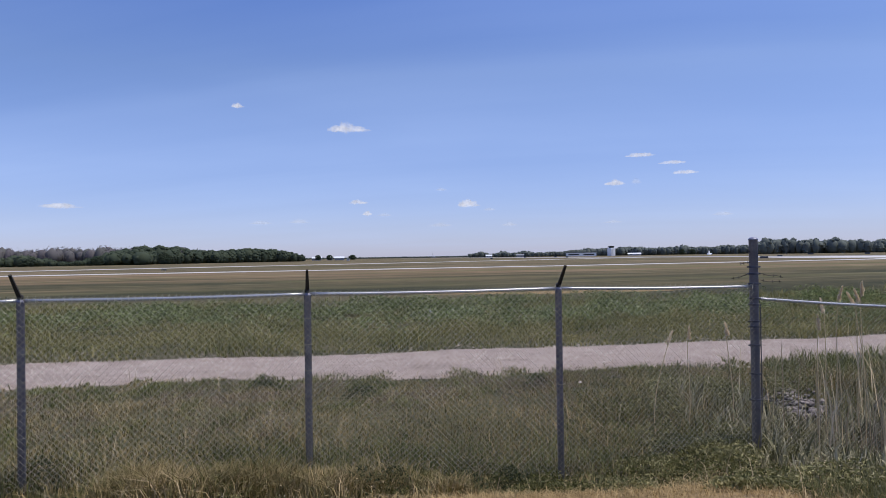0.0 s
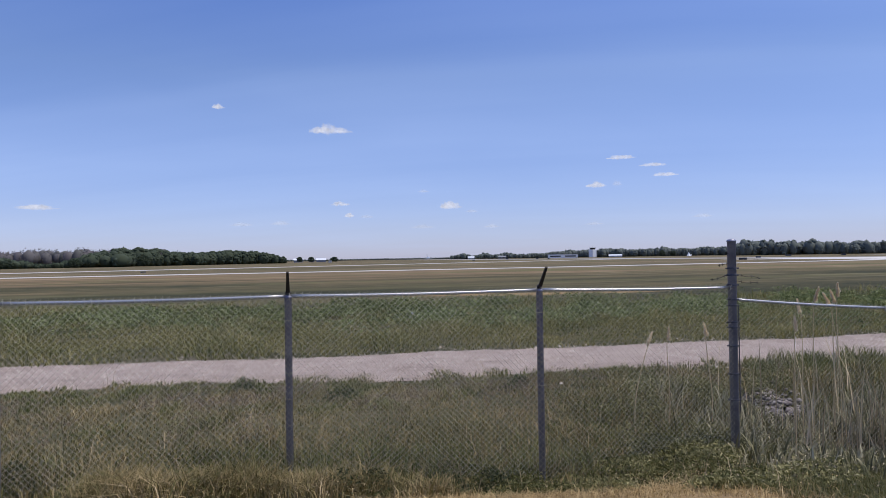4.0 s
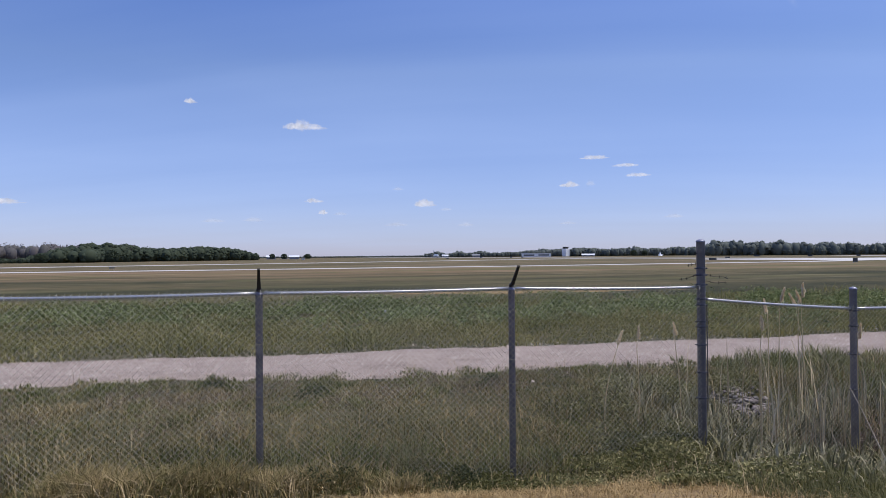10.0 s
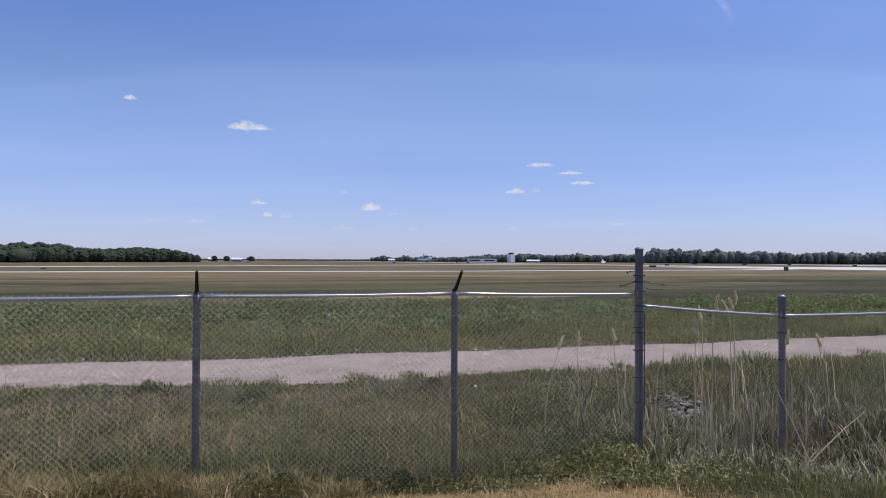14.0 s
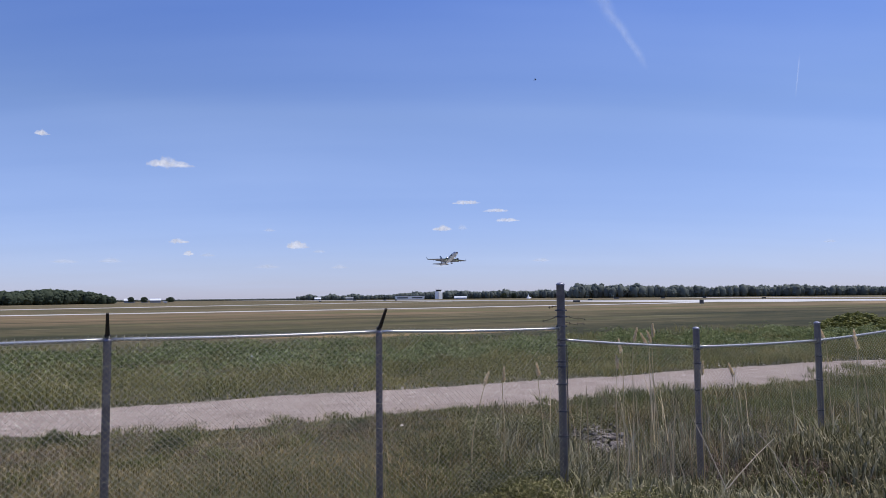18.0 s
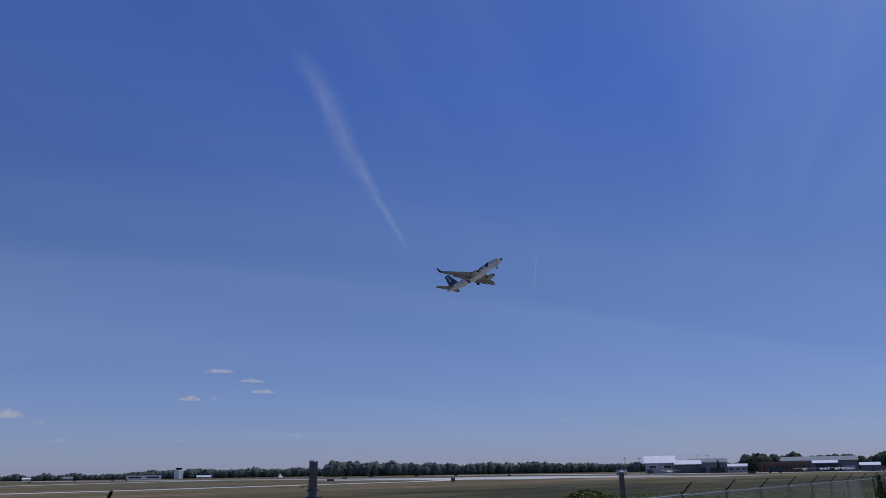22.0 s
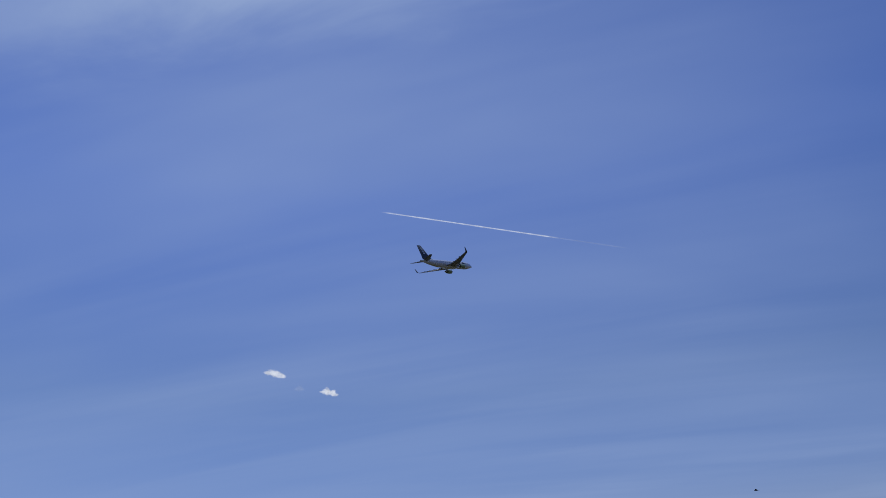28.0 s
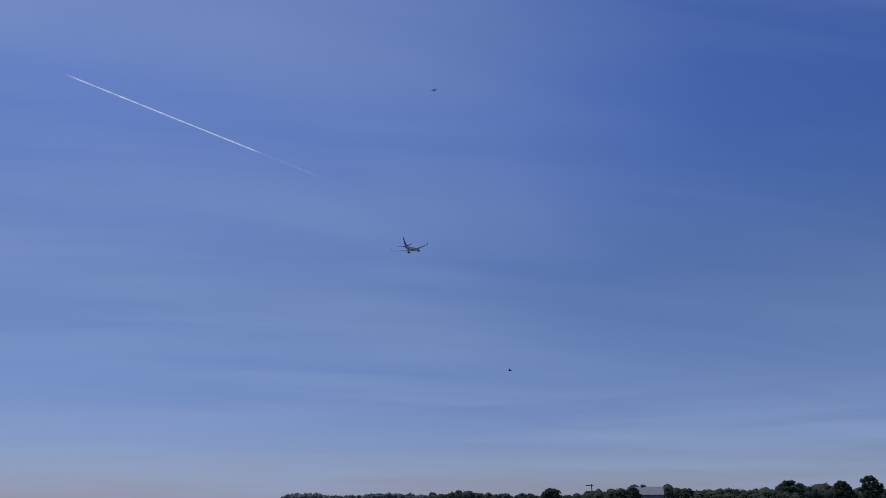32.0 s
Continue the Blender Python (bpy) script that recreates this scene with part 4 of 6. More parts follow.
    x, y = scatter(52000, 3.4, 12.0, 5.5, 11.6, lambda x, y: np.clip(in_ditch(x, y) * 1.3 + 0.8 * (x > 5.5) * (beyond_fence(x, y) < -0.4), 0, 1) * (0.15 + 0.85 * (patchy(x, y, 3.0, 0.4) > 0.42)))
    tagged(straps("dead_cattails", x, y, rng.uniform(0.2, 0.6, len(x)) * np.clip((y - 3.5) / 6.0, 0.35, 1), 0.017, CATTAIL), "grey matted dead cattail leaves in the ditch", "reeds", kind="stuff")
    x, y = scatter(800, 4.3, 9.6, 8.6, 12.6, lambda x, y: 0.06 + 0.9 * np.exp(-((x - 5.9) / 0.85) ** 2 - ((y - 10.3) / 1.0) ** 2) * (patchy(x, y, 2.5) > 0.32))
    tagged(blades("dry_reeds", x, y, rng.uniform(0.5, 1.1, len(x)) * np.where(np.abs(x - 5.9) < 1.2, 1.65, 1.2), 0.017, 0.2, REED), "tall thin dry reeds by the ditch", "reeds", kind="stuff")
    # fallen stems matted between the reeds
    x, y = scatter(22000, 4.4, 9.8, 7.2, 11.6, lambda x, y: np.exp(-((x - 6.8) / 1.2) ** 2 - ((y - 9.5) / 1.2) ** 2))
    tagged(blades("fallen_stems", x, y, rng.uniform(0.08, 0.26, len(x)), 0.012, 2.6, PANICLE, bend=0.2), "matted fallen dead stems in the ditch", "reeds", kind="stuff")
    # broad living cattail leaves, pale and bent, in clumps along the ditch
    x, y = scatter(3000, 4.0, 7.4, 7.4, 11.0, lambda x, y: np.exp(-((x - 5.4) / 0.95) ** 2) * (patchy(x, y, 2.8, 6.6) > 0.46))
    tagged(straps("green_cattails", x, y, rng.uniform(0.25, 0.7, len(x)) * np.clip((y - 4.5) / 5.0, 0.6, 1), 0.021, CATTAIL), "broad pale green cattail leaves bending over the ditch", "reeds", kind="stuff")
    # dark upright leaves where the ditch meets the track
    x, y = scatter(900, 3.6, 6.2, 13.0, 14.2, lambda x, y: np.exp(-((y - road_mid(x) + 2.35) / 0.3) ** 2) * (patchy(x, y, 3.3, 1.9) > 0.45))
    tagged(straps("young_cattails", x, y, rng.uniform(0.14, 0.34, len(x)), 0.014, LUSH), "upright dark green cattail leaves beside the track", "reeds", kind="stuff")
    x, y = scatter(110000, -2.2, 5.0, 3.0, 9.0, lambda x, y: ((soil(x, y) + soil(x + 0.3, y + 0.25) + soil(x - 0.3, y + 0.1) + soil(x, y - 0.3)) / 4) ** 0.6 * (0.15 + 0.85 * patchy(x, y, 3.0)))
    tagged(blades("cut_straw", x, y, rng.uniform(0.02, 0.1, len(x)), 0.006, 1.8, STRAW), "short dry cut grass on bare soil", "grass", kind="stuff")


plant_meadow()


def pebble(seed):
    rnd = random.Random(seed)
    bm = bmesh.new()
    bmesh.ops.create_icosphere(bm, subdivisions=2, radius=1.0)
    for v in bm.verts:
        v.co *= 1 + rnd.uniform(-0.22, 0.22)
        v.co.z *= 0.65
    return mesh_of(bm, "stone", RUBBLE)


def loose_stone():
    rng = np.random.default_rng(77)
    rubble = empty("ditch_rubble", (0, 0, 0), 0, "grey broken stones heaped at the ditch mouth", "rubble")
    kinds = [pebble(k) for k in range(5)]
    for k in range(260):
        x, y = 5.98 + rng.normal(0, 0.33), 12.05 + rng.normal(0, 0.45)
        r = rng.uniform(0.02, 0.065)
        ob = part("stone", kinds[k % 5], None, rubble)
        ob.matrix_basis = pose(x, y, float(height(x, y)) + r * 0.3 + 0.16 * math.exp(-((x - 5.95) ** 2 + (y - 12.3) ** 2) / 0.2), rng.uniform(-20, 20), rng.uniform(-20, 20), rng.uniform(0, 360)) @ Matrix.Diagonal((r, r * rng.uniform(0.7, 1.2), r, 1))
    # chips lying on the track
    n = 24000
    x = rng.uniform(-22, 32, n)
    y = road_mid(x) + rng.uniform(-1, 1, n) ** 3 * 2.1 + rng.normal(0, 0.7, n)
    r = rng.uniform(0.006, 0.02, n) * (1 + (rng.random(n) < 0.05) * 1.2)
    base = BALL6[None] * (r[:, None, None] * rng.uniform(0.6, 1.3, (n, 6, 1)))
    co = base + np.stack([x, y, height(x, y) + 0.05], -1)[:, None, :]
    fs = (np.arange(n)[:, None, None] * 6 + OCTA[None, :4]).reshape(-1, 3)
    tagged(new("gravel_chips", raw_mesh("gravel_chips", co.reshape(-1, 3), fs, STONE)), "loose limestone chips on the service track", "gravel", kind="stuff")


BALL6 = np.array([(1, 0, 0), (-1, 0, 0), (0, 1, 0), (0, -1, 0), (0, 0, 0.7), (0, 0, -0.7)], float)
OCTA = np.array([(0, 2, 4), (2, 1, 4), (1, 3, 4), (3, 0, 4), (2, 0, 5), (1, 2, 5), (3, 1, 5), (0, 3, 5)])
loose_stone()


def clump_mesh(rng, sub=1):
    bm = bmesh.new()
    bmesh.ops.create_icosphere(bm, subdivisions=sub, radius=1.0)
    co = np.array([v.co[:] for v in bm.verts])
    fs = np.array([[v.index for v in f.verts] for f in bm.faces])
    bm.free()
    return co, fs


BALL, BALL_F = clump_mesh(RNG)
ROUND, ROUND_F = clump_mesh(RNG, 2)


def foliage(centres, radii, rng, jag=0.35):
    """Many small ragged clumps: every face is its own leafy facet, pushed in or out."""
    n = len(centres)
    tri = BALL[BALL_F]                                   # faces, 3, 3
    k = len(tri)
    out = np.repeat(tri[None], n, 0)
    out = out * (1 + rng.uniform(-jag, jag, (n, k, 1, 1)))
    out = out + rng.normal(0, 0.12, (n, k, 3, 3))
    out = out * np.asarray(radii)[:, None, None, :] + np.asarray(centres)[:, None, None, :]
    co = out.reshape(-1, 3)
    return co, np.arange(len(co)).reshape(-1, 3)


def crowns(centres, radii, rng, near):
    """Rounded, closed, slightly lumpy crowns."""
    n = len(centres)
    ball, faces = (ROUND, ROUND_F) if near else (BALL, BALL_F)
    co = np.repeat(ball[None], n, 0) * (1 + rng.normal(0, 0.08 if near else 0.1, (n, len(ball), 1)))
    co = co * np.asarray(radii)[:, None, :] + np.asarray(centres)[:, None, :]
    fs = np.arange(n)[:, None, None] * len(ball) + faces[None]
    return co.reshape(-1, 3), fs.reshape(-1, 3)


def woods(name, az0, az1, dist, tall, n, material, label, seed, depth=40, lumps=16, slim=(0.55, 0.85), twiggy=False):
    """A far wood: broad rounded crowns packed in a belt, each a body with smaller heads of leaves over it."""
    rng = np.random.default_rng(seed)
    near = dist(0) < 700
    cs, rs, ls, lr, ss, sr = [], [], [], [], [], []
    for i in range(n):
        f = (i + rng.uniform(-0.5, 0.5)) / n
        d = dist(f) + rng.uniform(0, depth)
        p = on_compass(az0 + (az1 - az0) * f, d)
        t = tall(f) * rng.uniform(0.8, 1.1)
        w = t * rng.uniform(*slim) / 2
        cs.append((p.x, p.y, t * 0.45))
        rs.append((w * 1.0, w * 1.0, t * 0.48))
        for k in range(lumps if near else lumps // 2):
            a, e = rng.uniform(0, 6.28), rng.uniform(-0.75, 1.0)
            q, r = math.sqrt(max(0.0, 1 - e * e)), w * (rng.uniform(0.26, 0.46) if near else rng.uniform(0.35, 0.6))
            at = (p.x + math.cos(a) * q * w * 0.85, p.y + math.sin(a) * q * w * 0.85, max(0.6, t * (0.47 + 0.41 * e)))
            (ls if k % 2 or not near else ss).append(at)
            (lr if k % 2 or not near else sr).append((r, r, r * 0.8))
    if twiggy:
        # leafless: a haze of fine twigs in each crown
        co, fs = crowns(np.array(cs), np.array(rs) * 0.8, rng, True)
        c, r = np.repeat(np.array(cs), 220, 0), np.repeat(np.array(rs), 220, 0)
        d = rng.normal(0, 1, c.shape)
        d *= (rng.random(len(d)) ** 0.4 / np.linalg.norm(d, axis=1))[:, None]
        tw = (c + d * r)[:, None, :] + rng.normal(0, 1, (len(c), 3, 3)) * np.array([0.3, 0.3, 0.5])
        return tagged(new(name, raw_mesh(name, np.concatenate([co, tw.reshape(-1, 3)]), np.concatenate([fs, len(co) + np.arange(3 * len(c)).reshape(-1, 3)]), material, True)), label, "trees", kind="stuff")
    co, fs = crowns(np.array(cs), np.array(rs), rng, True)
    lco, lfs = crowns(np.array(ls), np.array(lr), rng, near and lumps > 20)
    co, fs = np.concatenate([co, lco]), np.concatenate([fs, lfs + len(co)])
    if ss:
        sco, sfs = crowns(np.array(ss), np.array(sr), rng, False)
        co, fs = np.concatenate([co, sco]), np.concatenate([fs, sfs + len(co)])
    # loose sprays of leaves roughen every outline
    c, r = np.repeat(np.array(cs + ls + ss), 18, 0), np.repeat(np.array(rs + lr + sr), 18, 0)
    d = rng.normal(0, 1, c.shape)
    d /= np.linalg.norm(d, axis=1)[:, None]
    tri = (c + d * r * rng.uniform(0.92, 1.16, (len(c), 1)))[:, None, :] + rng.normal(0, 0.3 if near else 0.62, (len(c), 3, 3))
    tri[:, :, 2] = np.maximum(tri[:, :, 2], 0.1)
    co, fs = np.concatenate([co, tri.reshape(-1, 3)]), np.concatenate([fs, len(co) + np.arange(3 * len(c)).reshape(-1, 3)])
    return tagged(new(name, raw_mesh(name, co, fs, material, True)), label, "trees", kind="stuff")


woods("west_wood", -23.5, -11.0, lambda f: 520 + 160 * f, lambda f: 12.6 + 1.3 * math.sin(f * 11) - 2.0 * f - 3.2 * max(0, f - 0.86) * 7, 130, LEAF, "dark green belt of leafy woodland along the airfield", 1, 45, 26)
woods("west_scrub", -44, -22.5, lambda f: 500, lambda f: 5.0 + 2.2 * math.sin(f * 23) + 3.0 * max(0, math.sin(f * 7 + 1)) ** 4 + 3 * max(0, f - 0.8) * 5, 150, LEAF, "low green scrub before leafless trees", 12, 30, 10, (0.8, 1.2))
woods("bare_wood", -44, -20.0, lambda f: 560, lambda f: 14.2 + 0.8 * math.sin(f * 19), 170, BARE, "grey leafless trees behind the woodland edge", 2, 40, 2, (0.5, 0.8), True)
woods("far_trees", 2.2, 7.2, lambda f: 1500, lambda f: 9 + 4 * math.sin(f * 9) ** 2, 46, HAZED_LEAF, "distant trees by farm buildings", 3)
woods("north_wood", 6.8, 24.5, lambda f: 1450, lambda f: (7.5 + 9 * min(1, f * 3.0)) * (1 + 0.07 * math.sin(f * 31) + 0.05 * math.sin(f * 77)), 420, HAZED_LEAF, "long distant belt of woodland behind the control tower", 4, 120, 10, (0.42, 0.7))
woods("east_wood", 24.0, 56, lambda f: 1000 + 80 * f, lambda f: (18.6 - 8.0 * f) * (1 + 0.07 * math.sin(f * 17) + 0.06 * math.sin(f * 53) + 0.04 * math.sin(f * 131)), 620, HAZED_LEAF, "dark belt of woodland behind the runway", 5, 130, 10, (0.42, 0.7))
woods("hangar_wood", 55, 84, lambda f: 640, lambda f: 12.6 + 1.2 * math.sin(f * 21) + 0.9 * math.sin(f * 67), 170, LEAF, "trees behind the hangars", 6, 50, 10)
woods("horizon_trees", -12, 4, lambda f: 2600, lambda f: 6, 200, HAZED_LEAF, "thin line of very distant trees", 7, 40, 6, (0.8, 1.6))
woods("south_hill_wood", 141, 156, lambda f: 900, lambda f: 11.5 + 1.5 * math.sin(f * 15), 150, HAZED_LEAF, "wooded rise in the distance", 8, 60)
woods("south_trees", 152, 200, lambda f: 330 + 40 * math.sin(f * 12), lambda f: 6.5 + 3.5 * f + 1.2 * math.sin(f * 25), 150, LEAF, "dark trees and scrub beyond the field", 9, 50, 10, (0.6, 0.9))


def shrub(at, w, t, material, label, seed, lumps=60, fine=1.0):
    rng = np.random.default_rng(seed)
    ob = empty("shrub", at, 0, label, "shrub")
    cs, rs = [], []
    for k in range(lumps):
        a, q = rng.uniform(0, 6.28), math.sqrt(rng.uniform(0, 1)) * w
        z = rng.uniform(0.25, 1) * t * (1 - (q / w) ** 2 * 0.75)
        r = rng.uniform(0.07, 0.15) * t * fine
        cs.append((math.cos(a) * q, math.sin(a) * q * 0.7, z * 0.85))
        rs.append((r, r, r * 0.7))
    co, fs = foliage(cs, rs, rng)
    part("crown", raw_mesh("crown", co, fs, material), None, ob)
    bm = bmesh.new()
    for k in range(7):
        a = k * 0.9
        tube(bm, [(0.15 * math.cos(a), 0.15 * math.sin(a), -0.1), (w * 0.4 * math.cos(a), w * 0.3 * math.sin(a), t * 0.6)], [0.04, 0.015], 6)
    part("stems", bm, BARK, ob)
    return ob


shrub((37.4, 18.8, 0), 0.26, 2.4, BUSH, "narrow yellow-green climber swallowing a fence post", 22, 260, 0.3)
shrub((32.1, 33.2, 0), 2.8, 1.5, BUSH, "rounded bright yellow-green bush in the mown field", 21, 2200, 0.55)


def plumed_reed(az, dist, el, lean, seed):
    """A tall dry reed with a drooping feathery plume."""
    rng = np.random.default_rng(seed)
    p = on_compass(az, dist)
    tall = 2.32 + dist * math.tan(radians(el)) - 0.22 - float(height(p.x, p.y))
    ob = empty("plumed_reed", (p.x, p.y, float(height(p.x, p.y))), rng.uniform(0, 360), "tall dry reed with a pale feathery plume", "reed", "plumed reeds")
    bm = bmesh.new()
    pts = [(lean * (t ** 2) * tall, 0.02 * math.sin(t * 5), t * tall) for t in np.linspace(-0.05, 1, 8)]
    tube(bm, pts, [0.009 - 0.0007 * i for i in range(8)], 5)
    part("stem", bm, REED, ob)
    n = 420
    t = rng.random(n)
    c = np.stack([lean * tall + 0.09 * t + rng.normal(0, 0.006, n) * (1.4 - t), rng.normal(0, 0.006, n) * (1.4 - t), tall - 0.02 + 0.24 * t * (1 - 0.25 * t)], -1)
    tri = rng.normal(0, 1, (n, 3, 3)) * np.array([0.01, 0.01, 0.02]) * (1.1 - 0.6 * t)[:, None, None] + c[:, None, :]
    part("plume", raw_mesh("plume", tri.reshape(-1, 3), np.arange(3 * n).reshape(-1, 3), PLUME), None, ob)["kind"] = "stuff"


for i, (az, d, el, l) in enumerate([(30.5, 11.6, -1.75, 0.03), (30.9, 11.9, -2.5, 0.08), (28.8, 12.0, -2.1, 0.05), (28.3, 11.4, -3.0, 0.08), (30.1, 12.4, -2.3, -0.03), (18.9, 10.9, -5.0, 0.12), (16.4, 10.6, -5.6, 0.2), (22.0, 11.2, -4.7, 0.1), (33.8, 11.0, -4.4, 0.1), (42.4, 14.2, -2.2, 0.08), (44.6, 14.0, -2.6, 0.12), (44.1, 13.6, -2.2, 0.1), (36.5, 12.2, -4.6, 0.1), (27.6, 10.6, -4.2, -0.1)]):
    plumed_reed(az, d, el, l, 300 + i)


def small_sticks():
    """A pale marker stake in the verge, and broken dead stems leaning in the ditch."""
    z = float(height(-0.46, 24.0))
    ob = empty("marker_stake", (-0.46, 24.0, z), 0, "thin pale wooden marker stake in the verge", "stake")
    bm = bmesh.new()
    tube(bm, [(0, 0, -0.2), (0, 0, 0.56), (0.004, 0, 0.6)], [0.022, 0.02, 0.012], 6)
    part("shaft", bm, PALE_WOOD, ob)
    part("top_band", one_box((-0.026, -0.026, 0.48), (0.026, 0.026, 0.54), 0.004), WHITE, ob)
    for a, b, r in (((4.76, 6.86), (5.55, 6.9, 0.74), 0.007), ((6.6, 7.6), (6.1, 7.9, 0.62), 0.008), ((5.4, 7.4), (5.2, 7.9, 0.8), 0.007), ((7.3, 7.2), (7.9, 7.0, 0.5), 0.009)):
        g = float(height(*a))
        st = empty("dead_stem", (a[0], a[1], g), 0, "broken dead reed stem leaning in the ditch", "stem", "dead stems")
        bm = bmesh.new()
        q = Vector((b[0] - a[0], b[1] - a[1], b[2] - g))
        tube(bm, [q * -0.06, q * 0.35 + Vector((0, 0, 0.03)), q * 0.7 + Vector((0, 0, 0.03)), q], [r, r * 0.95, r * 0.8, r * 0.5], 6)
        part("stalk", bm, PALE_WOOD, st)


PALE_WOOD = surface("pale_dead_wood", [(0.36, 0.29, 0.2), (0.55, 0.46, 0.34)], 20, 0.8, 0, 0.3, 60)
small_sticks()

# ---- the airliner: nose along +x, left wing along +y, origin amidships ----
SKIN = surface("white_aircraft_paint", [(0.59, 0.62, 0.655), (0.66, 0.69, 0.72)], 0.15, 0.22, 0, 0, coat=0.6)
UNDER = surface("grey_wing_skin", [(0.15, 0.165, 0.182), (0.205, 0.222, 0.24)], 0.25, 0.36, 0.1)
INK = surface("black_livery_paint", [(0.008, 0.009, 0.014), (0.014, 0.015, 0.022)], 0.4, 0.3, coat=0.4)
METAL = surface("polished_lip_metal", [(0.5, 0.5, 0.52), (0.7, 0.7, 0.72)], 0.6, 0.18, 0.95)
LIME = surface("pale_lime_nacelle_paint", [(0.25, 0.35, 0.18), (0.31, 0.41, 0.22)], 0.3, 0.3, coat=0.4)

STATIONS = [(0.0, -0.47, 0.03, 0.03), (0.12, -0.46, 0.22, 0.2), (0.5, -0.4, 0.52, 0.48), (1.1, -0.3, 0.86, 0.8), (2.0, -0.14, 1.24, 1.16), (3.1, -0.02, 1.54, 1.58), (4.4, 0.0, 1.76, 1.86), (6.0, 0.0, 1.88, 2.0), (15.0, 0.0, 1.88, 2.0),
            (24.0, 0.0, 1.88, 2.0), (26.5, 0.07, 1.84, 1.92), (29.0, 0.25, 1.66, 1.7), (31.5, 0.48, 1.38, 1.38), (34.0, 0.7, 0.98, 1.0), (36.2, 0.87, 0.6, 0.62), (37.6, 0.95, 0.34, 0.35), (38.0, 0.97, 0.16, 0.18)]


def hull(xs, a, proud=0.0):
    """A point of the fuselage skin, xs metres behind the nose, at angle a from its left side upwards."""
    for p, q in zip(STATIONS, STATIONS[1:]):
        if xs <= q[0]:
            f = (xs - p[0]) / (q[0] - p[0])
            z, w, h = (u + (v - u) * f for u, v in zip(p[1:], q[1:]))
            break
    return Vector((19 - xs, math.cos(a) * (w + proud), z + math.sin(a) * (h + proud)))


def decal(outline, cells, side, proud=0.012):
    """A patch of paint that follows the skin: outline(u, v) gives metres aft and metres round the girth, side is 1 left or -1 right."""
    bm = bmesh.new()
    nu, nv = cells
    vs = []
    for i in range(nu + 1):
        row = []
        for j in range(nv + 1):
            xs, g = outline(i / nu, j / nv)
            a = g / 1.94
            p = hull(xs, a, proud)
            row.append(bm.verts.new((p.x, p.y * side, p.z)))
        vs.append(row)
    for i in range(nu):
        for j in range(nv):
            bm.faces.new((vs[i][j], vs[i + 1][j], vs[i + 1][j + 1], vs[i][j + 1]))
    bmesh.ops.recalc_face_normals(bm, faces=bm.faces)
    c = Vector((0, 0, 0))
    for f in bm.faces:
        if f.normal.dot(f.calc_center_median() - Vector((f.calc_center_median().x, 0, 0))) < 0:
            f.normal_flip()
    return bm


def disc(cx, cg, r):
    def o(u, v):
        t, q = u * 2 - 1, v * 2 - 1
        # square to disc
        return cx + r * t * math.sqrt(max(0, 1 - q * q / 2)), cg + r * q * math.sqrt(max(0, 1 - t * t / 2))
    return o


def bar(x0, x1, g0, g1):
    return lambda u, v: (x0 + (x1 - x0) * u, g0 + (g1 - g0) * v)


def foil(le, chord, y, z, thick, upright=False, n=9, twist=0.0):
    """A wing section: points round an aerofoil, le metres aft of the nose."""
    up = [(t, 5 * thick * (0.2969 * math.sqrt(t) - 0.126 * t - 0.3516 * t * t + 0.2843 * t ** 3 - 0.1036 * t ** 4)) for t in [(1 - math.cos(math.pi * k / n)) / 2 for k in range(n + 1)]]
    ring = [(t, h) for t, h in reversed(up)] + [(t, -h * 0.8) for t, h in up[1:-1]]
    out = []
    for t, h in ring:
        x = 19 - le - chord * t
        out.append((x, y + h * chord, z) if upright else (x, y, z + h * chord - twist * t))
    return out


STRETCH = 1.04


